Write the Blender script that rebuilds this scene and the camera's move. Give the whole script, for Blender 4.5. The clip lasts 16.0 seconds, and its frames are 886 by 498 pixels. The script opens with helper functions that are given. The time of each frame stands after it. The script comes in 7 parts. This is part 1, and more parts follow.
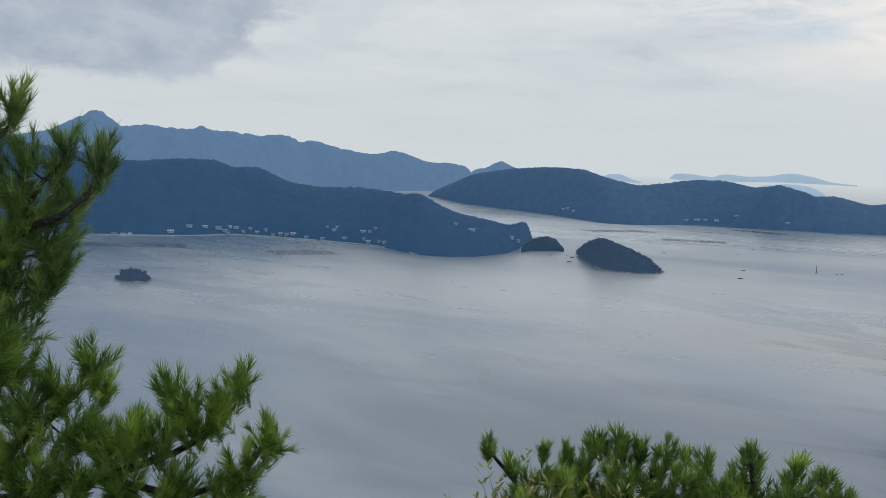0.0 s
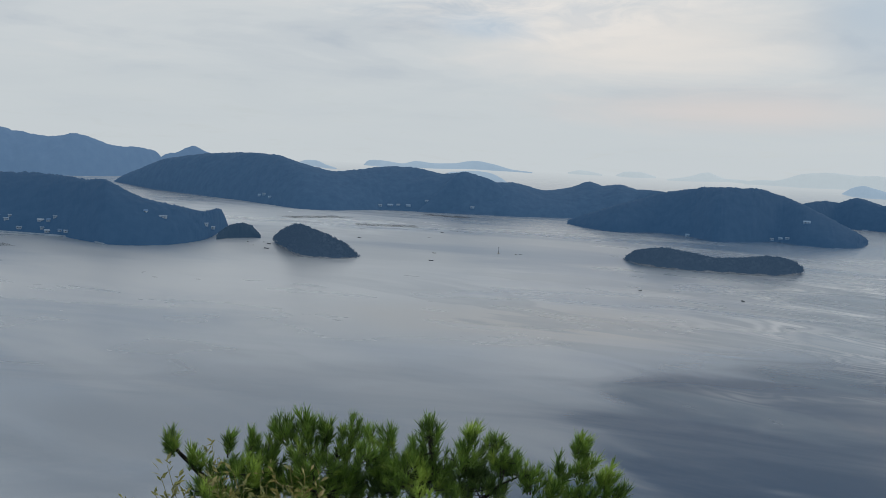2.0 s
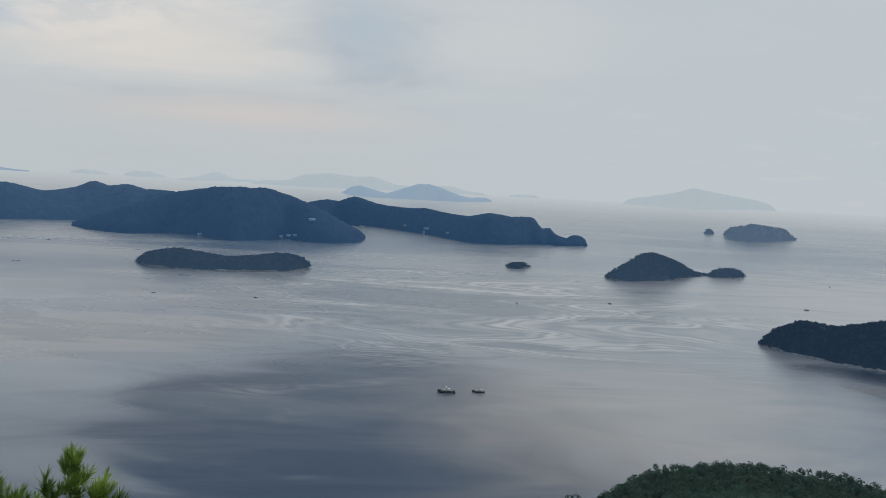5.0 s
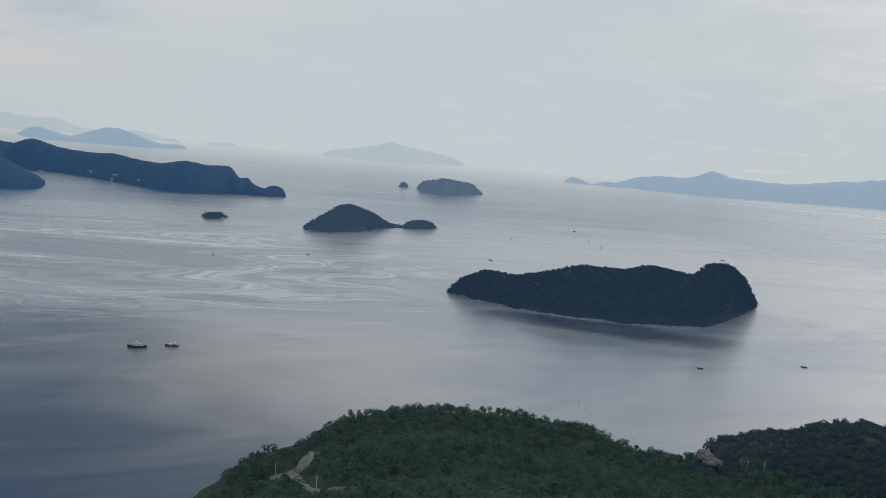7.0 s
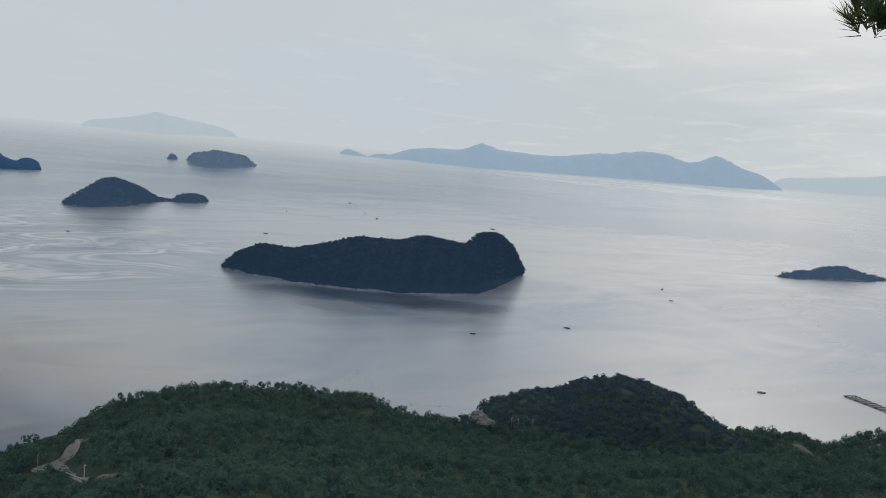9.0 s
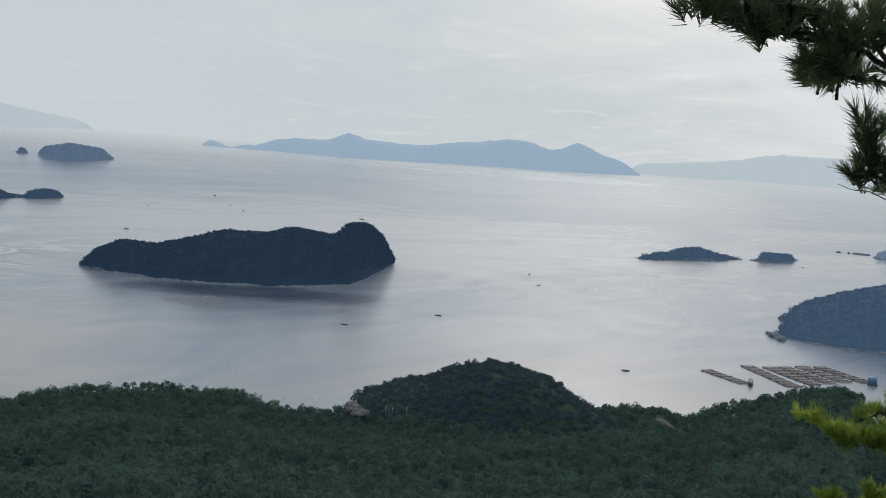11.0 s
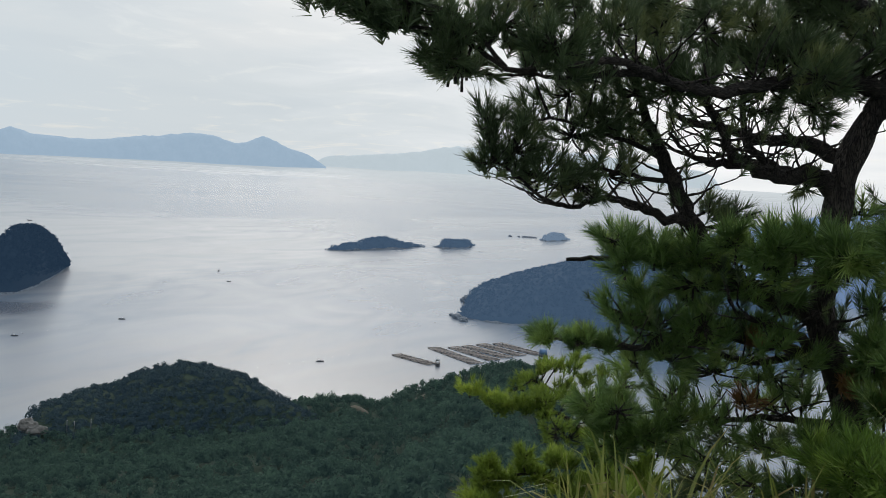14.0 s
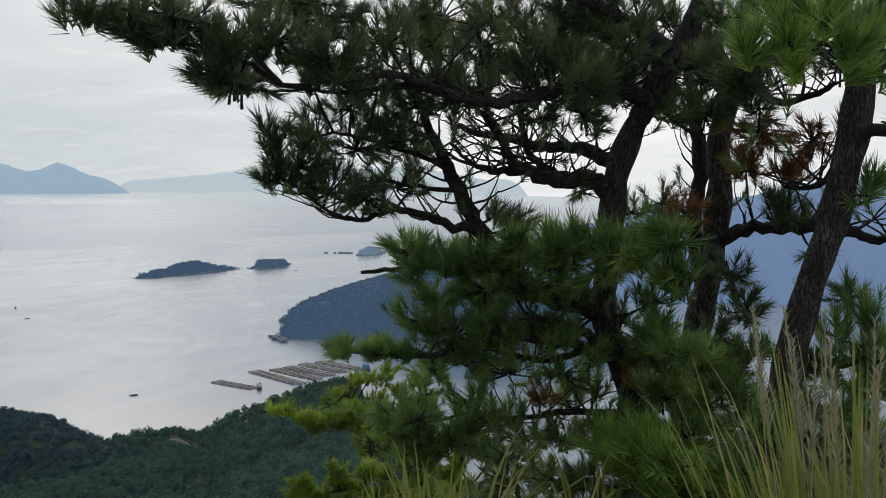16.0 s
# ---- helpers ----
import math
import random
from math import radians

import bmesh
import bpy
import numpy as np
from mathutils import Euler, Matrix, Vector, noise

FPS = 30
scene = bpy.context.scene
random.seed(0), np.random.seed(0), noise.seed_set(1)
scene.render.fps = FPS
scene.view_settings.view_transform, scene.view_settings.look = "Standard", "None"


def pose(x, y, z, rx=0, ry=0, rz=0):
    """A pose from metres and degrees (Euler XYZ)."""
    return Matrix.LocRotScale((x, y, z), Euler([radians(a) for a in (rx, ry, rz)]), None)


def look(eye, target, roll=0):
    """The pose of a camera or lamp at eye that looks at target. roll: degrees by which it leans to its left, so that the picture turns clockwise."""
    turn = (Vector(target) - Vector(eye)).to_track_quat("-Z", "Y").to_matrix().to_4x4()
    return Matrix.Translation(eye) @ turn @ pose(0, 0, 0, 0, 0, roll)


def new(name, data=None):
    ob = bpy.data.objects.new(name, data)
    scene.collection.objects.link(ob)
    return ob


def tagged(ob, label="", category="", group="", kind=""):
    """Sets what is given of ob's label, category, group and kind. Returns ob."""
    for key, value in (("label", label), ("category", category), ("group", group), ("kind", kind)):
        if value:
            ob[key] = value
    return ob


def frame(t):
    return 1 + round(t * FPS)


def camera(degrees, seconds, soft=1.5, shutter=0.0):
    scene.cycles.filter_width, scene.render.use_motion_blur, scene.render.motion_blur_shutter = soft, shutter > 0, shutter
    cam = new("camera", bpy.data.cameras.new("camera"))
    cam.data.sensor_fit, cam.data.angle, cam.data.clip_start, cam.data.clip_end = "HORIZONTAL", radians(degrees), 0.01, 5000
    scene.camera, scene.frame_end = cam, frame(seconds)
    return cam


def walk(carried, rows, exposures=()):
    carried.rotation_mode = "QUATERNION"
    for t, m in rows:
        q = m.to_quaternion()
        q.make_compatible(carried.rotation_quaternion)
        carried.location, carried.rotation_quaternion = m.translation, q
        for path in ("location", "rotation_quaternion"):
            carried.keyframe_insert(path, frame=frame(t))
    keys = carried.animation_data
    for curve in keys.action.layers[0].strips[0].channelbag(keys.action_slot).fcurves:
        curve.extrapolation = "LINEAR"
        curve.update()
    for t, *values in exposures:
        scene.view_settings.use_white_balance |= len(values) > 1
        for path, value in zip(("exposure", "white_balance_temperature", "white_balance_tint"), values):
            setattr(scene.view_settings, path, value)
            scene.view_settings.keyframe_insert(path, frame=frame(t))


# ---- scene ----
cam = camera(50.26, 16.0, soft=0.5)
EYE = 100.0
ROWS = [
    (0.0, 0.0, 0.0, 0.22, -5.04, -2.44),
    (0.5, 0.024, -0.001, -4.37, -5.67, -2.49),
    (1.0, 0.053, -0.005, -10.0, -5.56, -2.75),
    (1.5, 0.073, -0.009, -13.89, -5.37, -2.9),
    (2.0, 0.094, -0.015, -18.04, -5.04, -2.93),
    (2.5, 0.115, -0.022, -22.2, -4.47, -2.36),
    (3.0, 0.14, -0.034, -27.67, -3.94, -2.1),
    (3.5, 0.159, -0.045, -31.84, -3.6, -1.89),
    (4.0, 0.183, -0.061, -37.33, -3.29, -2.46),
    (4.2, 0.192, -0.069, -39.58, -3.31, -2.58),
    (6.3, 0.254, -0.138, -57.33, -4.22, -4.44),
    (6.5, 0.262, -0.151, -59.18, -4.42, -4.66),
    (7.0, 0.284, -0.192, -65.16, -5.2, -4.95),
    (7.5, 0.296, -0.221, -69.12, -6.08, -5.04),
    (8.0, 0.304, -0.245, -72.4, -6.05, -5.06),
    (8.5, 0.31, -0.266, -75.18, -5.82, -5.08),
    (9.0, 0.317, -0.294, -78.75, -5.71, -5.08),
    (9.2, 0.319, -0.306, -80.39, -5.61, -5.05),
    (11.3, 0.325, -0.368, -88.28, -5.67, -4.61),
    (11.5, 0.325, -0.379, -89.66, -5.62, -4.85),
    (12.0, 0.324, -0.409, -93.48, -5.39, -4.97),
    (12.5, 0.322, -0.431, -96.34, -5.23, -4.69),
    (13.0, 0.319, -0.457, -99.61, -5.34, -4.08),
    (13.5, 0.313, -0.485, -103.31, -5.21, -4.03),
    (14.0, 0.309, -0.502, -105.59, -4.77, -3.64),
    (14.5, 0.301, -0.528, -108.99, -4.04, -2.98),
    (15.0, 0.292, -0.55, -112.06, -3.86, -2.04),
    (15.5, 0.286, -0.566, -114.24, -3.48, -1.51),
    (16.0, 0.276, -0.585, -116.91, -3.37, -1.06),
]
walk(cam, [(t, pose(x, y, EYE, 90 + pitch, roll, yaw)) for t, x, y, yaw, pitch, roll in ROWS],
     exposures=((0, 0.22), (1.0, 0.16), (2.5, 0.02), (4.0, -0.08), (5.5, -0.06), (7.0, 0.0), (9.0, 0.02), (12.0, 0.14), (14.0, 0.22), (16.0, 0.15)))

# ---- sky, sun, exposure ----
SUN_AZ, SUN_EL = 96.0, 30.0


def link(tree, a, b):
    tree.links.new(a, b)


def node(tree, kind, **values):
    n = tree.nodes.new(kind)
    for key, value in values.items():
        n.inputs[key].default_value = value
    return n


def math_node(tree, op, a, b=None):
    n = tree.nodes.new("ShaderNodeMath")
    n.operation = op
    for i, v in enumerate((a, b)):
        if v is None:
            continue
        if isinstance(v, (int, float)):
            n.inputs[i].default_value = v
        else:
            link(tree, v, n.inputs[i])
    return n.outputs[0]


def ramp(tree, fac, stops, smooth=False):
    n = tree.nodes.new("ShaderNodeValToRGB")
    n.color_ramp.interpolation = "EASE" if smooth else "LINEAR"
    while len(n.color_ramp.elements) < len(stops):
        n.color_ramp.elements.new(0.5)
    for e, (at, c) in zip(n.color_ramp.elements, stops):
        e.position = at
        e.color = (c, c, c, 1) if isinstance(c, (int, float)) else (*c, 1)
    link(tree, fac, n.inputs[0])
    return n.outputs[0]


def blend(tree, fac, a, b, mode="MIX"):
    n = tree.nodes.new("ShaderNodeMix")
    n.data_type, n.blend_type = "RGBA", mode
    for socket, v in ((n.inputs[0], fac), (n.inputs[6], a), (n.inputs[7], b)):
        if isinstance(v, (int, float)):
            socket.default_value = v
        elif isinstance(v, tuple):
            socket.default_value = (*v, 1)
        else:
            link(tree, v, socket)
    return n.outputs[2]


def noise_node(tree, vector, scale, detail=4.0, rough=0.55, distort=0.0):
    n = node(tree, "ShaderNodeTexNoise", Scale=scale, Detail=detail, Roughness=rough, Distortion=distort)
    if vector is not None:
        link(tree, vector, n.inputs["Vector"])
    return n.outputs["Fac"]


def stretched(tree, vector, scale, turn=0.0):
    """The place turned about z, then scaled, so that a pattern runs along a bearing."""
    for key, value in (("Rotation", (0, 0, radians(turn))), ("Scale", scale)):
        n = tree.nodes.new("ShaderNodeMapping")
        link(tree, vector, n.inputs["Vector"])
        n.inputs[key].default_value = value
        vector = n.outputs[0]
    return vector


def cloud(tree, way, ragged, az, el, reach, most, edge=0.3):
    """A soft cloud at a bearing and height in the sky, its rim broken up by noise."""
    a, e = radians(az), radians(el)
    n = tree.nodes.new("ShaderNodeMapping")
    n.vector_type = "TEXTURE"
    link(tree, way, n.inputs["Vector"])
    n.inputs["Location"].default_value = (math.sin(a) * math.cos(e), math.cos(a) * math.cos(e), math.sin(e))
    n.inputs["Rotation"].default_value = (0, 0, -a)
    n.inputs["Scale"].default_value = (reach[0], 0.6, reach[1])
    far = tree.nodes.new("ShaderNodeVectorMath")
    far.operation = "LENGTH"
    link(tree, n.outputs[0], far.inputs[0])
    rim = math_node(tree, "ADD", far.outputs["Value"], ragged)
    return ramp(tree, math_node(tree, "MULTIPLY", rim, 0.5), ((0.70 - edge, most), (0.76, 0.0)), True)


def build_sky():
    world = bpy.data.worlds.new("overcast_sky")
    scene.world = world
    world.use_nodes = True
    tree = world.node_tree
    tree.nodes.clear()
    out = tree.nodes.new("ShaderNodeOutputWorld")
    back = node(tree, "ShaderNodeBackground", Strength=1.0)
    sky = tree.nodes.new("ShaderNodeTexSky")
    sky.sky_type, sky.sun_disc = "NISHITA", False
    sky.sun_elevation, sky.sun_rotation = radians(SUN_EL), radians(SUN_AZ)
    clear = blend(tree, 1.0, sky.outputs[0], (0.09, 0.09, 0.09), "MULTIPLY")
    way = tree.nodes.new("ShaderNodeTexCoord").outputs["Generated"]
    split = tree.nodes.new("ShaderNodeSeparateXYZ")
    link(tree, way, split.inputs[0])
    up = split.outputs[2]
    # flat cloud deck seen from below
    high = math_node(tree, "ADD", math_node(tree, "MAXIMUM", up, 0.0), 0.10)
    flat = tree.nodes.new("ShaderNodeCombineXYZ")
    link(tree, math_node(tree, "DIVIDE", split.outputs[0], high), flat.inputs[0])
    link(tree, math_node(tree, "DIVIDE", split.outputs[1], high), flat.inputs[1])
    puffs = noise_node(tree, flat.outputs[0], 0.75, 7.0, 0.55, 0.35)
    wisps = noise_node(tree, flat.outputs[0], 2.2, 6.0, 0.6, 0.8)
    # glow of the hidden sun through the cloud
    a, e = radians(SUN_AZ), radians(SUN_EL)
    dot = tree.nodes.new("ShaderNodeVectorMath")
    dot.operation = "DOT_PRODUCT"
    link(tree, way, dot.inputs[0])
    dot.inputs[1].default_value = (math.sin(a) * math.cos(e), math.cos(a) * math.cos(e), math.sin(e))
    near = math_node(tree, "MAXIMUM", dot.outputs["Value"], 0.0)
    glow = math_node(tree, "POWER", near, 40.0)
    deck = ramp(tree, puffs, ((0.36, (0.34, 0.40, 0.49)), (0.45, (0.50, 0.54, 0.585)), (0.53, (0.60, 0.63, 0.65)), (0.64, (0.71, 0.70, 0.69))), True)
    deck = blend(tree, ramp(tree, wisps, ((0.42, 0.0), (0.70, 0.22))), deck, (0.46, 0.52, 0.58))
    haze = ramp(tree, math_node(tree, "ABSOLUTE", up), ((0.0, 1.0), (0.06, 0.92), (0.13, 0.55), (0.24, 0.0)), True)
    deck = blend(tree, haze, deck, (0.53, 0.575, 0.60))
    lumps = noise_node(tree, stretched(tree, way, (1, 1, 1.8)), 11.0, 5.0, 0.6)
    streaks = noise_node(tree, stretched(tree, way, (1.6, 1.6, 9.0)), 3.0, 6.0, 0.6, 0.6)
    # cream and pink cloud to the north-east with a blue-grey gap, a grey cumulus bank over the mountains
    for az, el, reach, most, colour in (
            (29, 8.0, (0.25, 0.070), 0.95, (0.73, 0.70, 0.665)), (54, 8.8, (0.15, 0.060), 0.8, (0.71, 0.69, 0.67)),
            (36, 3.9, (0.27, 0.030), 0.8, (0.64, 0.60, 0.585)), (42, 9.4, (0.080, 0.065), 0.85, (0.44, 0.52, 0.60)),
            (20, 8.3, (0.07, 0.020), 0.8, (0.44, 0.53, 0.62)), (75, 3.8, (0.30, 0.06), 0.75, (0.47, 0.55, 0.61))):
        deck = blend(tree, cloud(tree, way, streaks, az, el, reach, most, 0.42), deck, colour)
    # fine mottled cloud with blue between, high over the range
    mottle = noise_node(tree, stretched(tree, way, (1.0, 1.0, 3.2)), 16.0, 6.0, 0.62, 0.9)
    rippled = blend(tree, ramp(tree, mottle, ((0.40, 0.0), (0.62, 1.0))), (0.50, 0.565, 0.63), (0.80, 0.77, 0.74))
    deck = blend(tree, cloud(tree, way, streaks, 22, 11.5, (0.36, 0.085), 0.55, 0.4), deck, rippled)
    bank = cloud(tree, way, lumps, -21, 8.6, (0.21, 0.085), 0.95, 0.06)
    deck = blend(tree, bank, deck, ramp(tree, lumps, ((0.40, (0.40, 0.45, 0.52)), (0.62, (0.30, 0.35, 0.43)))))
    deck = blend(tree, cloud(tree, way, streaks, 125, 8, (0.60, 0.42), 0.9, 0.5), deck, (0.96, 0.945, 0.93))
    veil = ramp(tree, split.outputs[0], ((0.60, 0.0), (0.88, 0.92)), True)
    deck = blend(tree, math_node(tree, "MULTIPLY", veil, ramp(tree, split.outputs[1], ((0.0, 0.25), (0.35, 1.0)))), deck, (0.535, 0.59, 0.625))
    cover = ramp(tree, wisps, ((0.25, 0.92), (0.45, 1.0)))
    colour = blend(tree, cover, clear, deck)
    lit = blend(tree, math_node(tree, "MULTIPLY", glow, 0.9), colour, (1.9, 1.8, 1.7))
    link(tree, lit, back.inputs[0])
    link(tree, back.outputs[0], out.inputs[0])


build_sky()
sun = new("sun", bpy.data.lights.new("sun", "SUN"))
sun.data.energy, sun.data.angle, sun.data.color = 0.45, radians(20), (1.0, 0.95, 0.88)
sun.matrix_world = look((0, 0, 0), (-math.sin(radians(SUN_AZ)) * math.cos(radians(SUN_EL)), -math.cos(radians(SUN_AZ)) * math.cos(radians(SUN_EL)), -math.sin(radians(SUN_EL))))
scene.view_settings.exposure = 0.0


# ---- materials ----
def material(name):
    m = bpy.data.materials.new(name)
    m.use_nodes = True
    tree = m.node_tree
    return m, tree, tree.nodes["Principled BSDF"]


def place_node(tree):
    return tree.nodes.new("ShaderNodeNewGeometry").outputs["Position"]


def bump(tree, height, strength, distance, shader):
    b = node(tree, "ShaderNodeBump", Strength=strength, Distance=distance)
    link(tree, height, b.inputs["Height"])
    link(tree, b.outputs[0], shader.inputs["Normal"])


def island_random(tree):
    return tree.nodes.new("ShaderNodeNewGeometry").outputs["Random Per Island"]


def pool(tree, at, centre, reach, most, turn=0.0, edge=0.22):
    """A soft-edged, noise-ragged patch; masks painted reflections in the tint, and roughness."""
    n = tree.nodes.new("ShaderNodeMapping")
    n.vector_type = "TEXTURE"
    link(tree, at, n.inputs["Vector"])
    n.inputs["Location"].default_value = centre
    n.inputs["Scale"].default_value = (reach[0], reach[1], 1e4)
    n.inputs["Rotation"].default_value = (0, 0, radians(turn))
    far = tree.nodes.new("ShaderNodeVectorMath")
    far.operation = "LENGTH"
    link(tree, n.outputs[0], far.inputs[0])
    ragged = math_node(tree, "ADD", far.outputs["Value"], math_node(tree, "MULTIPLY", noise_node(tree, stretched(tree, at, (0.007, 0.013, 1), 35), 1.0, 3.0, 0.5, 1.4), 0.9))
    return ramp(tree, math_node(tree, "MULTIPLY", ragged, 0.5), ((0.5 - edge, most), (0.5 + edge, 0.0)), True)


def sea_material(name, hazy):
    """Calm water with sky and island reflections partly painted into its tint. hazy: a distant open-sea backdrop, its
    bright haze painted as glow.
    """
    m, tree, bsdf = material(name)
    at = place_node(tree)
    broad = noise_node(tree, stretched(tree, at, (0.0016, 0.0034, 1), 40), 1.0, 4.0, 0.55, 1.0)
    slick = noise_node(tree, stretched(tree, at, (0.0035, 0.010, 1), 35), 1.0, 6.0, 0.6, 1.4)
    swirl = noise_node(tree, stretched(tree, at, (0.0028, 0.0066, 1), 46), 1.0, 3.0, 0.48, 1.8)
    patch = ramp(tree, slick, ((0.38, 0.0), (0.60, 1.0)), True)
    # broad noise tint paints soft cloud reflections
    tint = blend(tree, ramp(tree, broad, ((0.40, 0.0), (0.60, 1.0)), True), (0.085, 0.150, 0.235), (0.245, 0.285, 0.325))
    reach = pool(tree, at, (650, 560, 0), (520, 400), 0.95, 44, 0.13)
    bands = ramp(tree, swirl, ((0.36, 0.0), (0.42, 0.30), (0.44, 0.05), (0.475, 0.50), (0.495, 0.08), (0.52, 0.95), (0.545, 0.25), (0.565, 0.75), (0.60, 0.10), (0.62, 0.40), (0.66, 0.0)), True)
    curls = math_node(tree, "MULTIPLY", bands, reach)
    # pale tints paint bright sky mirrored in the bay and the channel
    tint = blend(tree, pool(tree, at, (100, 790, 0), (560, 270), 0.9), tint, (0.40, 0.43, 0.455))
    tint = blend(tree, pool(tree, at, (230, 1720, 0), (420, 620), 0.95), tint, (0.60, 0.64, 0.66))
    # dark tints paint darker sky mirrored in the nearer water
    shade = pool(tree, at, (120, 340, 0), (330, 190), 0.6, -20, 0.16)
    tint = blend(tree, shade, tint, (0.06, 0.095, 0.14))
    dark_sky = pool(tree, at, (275, 290, 0), (400, 190), 1.0, 45, 0.09)
    tint = blend(tree, dark_sky, tint, (0.012, 0.048, 0.105))
    # more pale tints, painted as brighter sky mirrored in the water
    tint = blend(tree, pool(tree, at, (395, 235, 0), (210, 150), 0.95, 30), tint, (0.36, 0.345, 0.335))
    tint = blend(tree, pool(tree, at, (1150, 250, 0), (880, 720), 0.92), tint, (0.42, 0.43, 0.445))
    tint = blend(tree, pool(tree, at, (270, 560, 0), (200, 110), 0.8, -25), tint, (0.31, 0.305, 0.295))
    # dark tint painted as the large island's reflection
    isle_reflection = pool(tree, at, (612, 155, 0), (55, 140), 1.0, 8, 0.12)
    tint = blend(tree, isle_reflection, tint, (0.030, 0.055, 0.10))
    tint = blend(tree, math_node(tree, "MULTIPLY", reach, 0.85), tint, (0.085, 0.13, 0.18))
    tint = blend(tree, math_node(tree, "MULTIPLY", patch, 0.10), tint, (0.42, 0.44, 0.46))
    # darker tint painted in to offset sun glare near the hill
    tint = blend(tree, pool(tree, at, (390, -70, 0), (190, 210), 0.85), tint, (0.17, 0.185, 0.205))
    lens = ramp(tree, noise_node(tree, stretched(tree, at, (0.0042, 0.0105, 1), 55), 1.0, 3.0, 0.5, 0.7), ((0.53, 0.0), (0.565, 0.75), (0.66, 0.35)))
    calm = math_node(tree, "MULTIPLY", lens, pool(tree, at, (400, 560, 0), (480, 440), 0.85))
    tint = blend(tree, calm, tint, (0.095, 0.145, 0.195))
    # bright bands paint low sky mirrored in the slicks
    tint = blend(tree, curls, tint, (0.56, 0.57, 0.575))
    link(tree, math_node(tree, "SUBTRACT", 1.85, math_node(tree, "MAXIMUM", math_node(tree, "MAXIMUM", math_node(tree, "MULTIPLY", dark_sky, 0.65), math_node(tree, "MULTIPLY", shade, 0.48)), math_node(tree, "MULTIPLY", math_node(tree, "SUBTRACT", reach, curls), 0.40))), bsdf.inputs["IOR"])
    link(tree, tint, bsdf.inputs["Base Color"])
    rough = math_node(tree, "ADD", math_node(tree, "MULTIPLY", patch, 0.02), math_node(tree, "ADD", pool(tree, at, (250, 1050, 0), (950, 900), 0.06), 0.23))
    if hazy:
        gleam = ramp(tree, noise_node(tree, stretched(tree, at, (0.013, 0.0022, 1), -4), 1.0, 4.0, 0.6, 0.6), ((0.44, 0.0), (0.60, 1.0)))
        rough = math_node(tree, "ADD", rough, math_node(tree, "MULTIPLY", gleam, pool(tree, at, (3990, 60, 0), (300, 900), 0.55)))
    link(tree, rough, bsdf.inputs["Roughness"])
    ripple = noise_node(tree, stretched(tree, at, (0.05, 0.16, 1), 32), 1.0, 5.0, 0.6, 0.5)
    b = node(tree, "ShaderNodeBump", Distance=0.6)
    link(tree, ripple, b.inputs["Height"])
    link(tree, math_node(tree, "MULTIPLY", patch, 0.002), b.inputs["Strength"])
    link(tree, b.outputs[0], bsdf.inputs["Normal"])
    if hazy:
        # emission in the haze colour, growing with distance, paints the fade
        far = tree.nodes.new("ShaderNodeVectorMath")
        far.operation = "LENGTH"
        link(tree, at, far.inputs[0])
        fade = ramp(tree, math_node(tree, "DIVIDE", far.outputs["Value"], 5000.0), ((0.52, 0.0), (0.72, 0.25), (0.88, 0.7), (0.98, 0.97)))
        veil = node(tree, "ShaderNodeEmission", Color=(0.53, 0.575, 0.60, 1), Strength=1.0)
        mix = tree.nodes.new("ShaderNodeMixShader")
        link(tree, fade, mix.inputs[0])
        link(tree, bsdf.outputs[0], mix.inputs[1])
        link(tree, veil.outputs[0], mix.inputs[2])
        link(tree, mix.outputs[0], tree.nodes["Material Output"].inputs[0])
    return m


def wood_material(name, dark, light, scale=0.25, haze_glow=0.0, haze_glow_colour=(0.3, 0.4, 0.5)):
    """Woodland seen from afar. The last two arguments paint distance haze as a bluish glow."""
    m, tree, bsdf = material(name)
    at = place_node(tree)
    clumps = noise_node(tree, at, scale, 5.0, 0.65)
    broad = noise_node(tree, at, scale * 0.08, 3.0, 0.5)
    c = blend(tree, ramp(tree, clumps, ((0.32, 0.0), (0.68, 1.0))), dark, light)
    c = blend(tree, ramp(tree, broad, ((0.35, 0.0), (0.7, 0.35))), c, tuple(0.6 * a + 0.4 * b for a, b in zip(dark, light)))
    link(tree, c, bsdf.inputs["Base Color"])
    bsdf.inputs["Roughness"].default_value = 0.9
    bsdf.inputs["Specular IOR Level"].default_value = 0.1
    if haze_glow > 0:
        bsdf.inputs["Emission Color"].default_value = (*haze_glow_colour, 1)
        bsdf.inputs["Emission Strength"].default_value = haze_glow
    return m


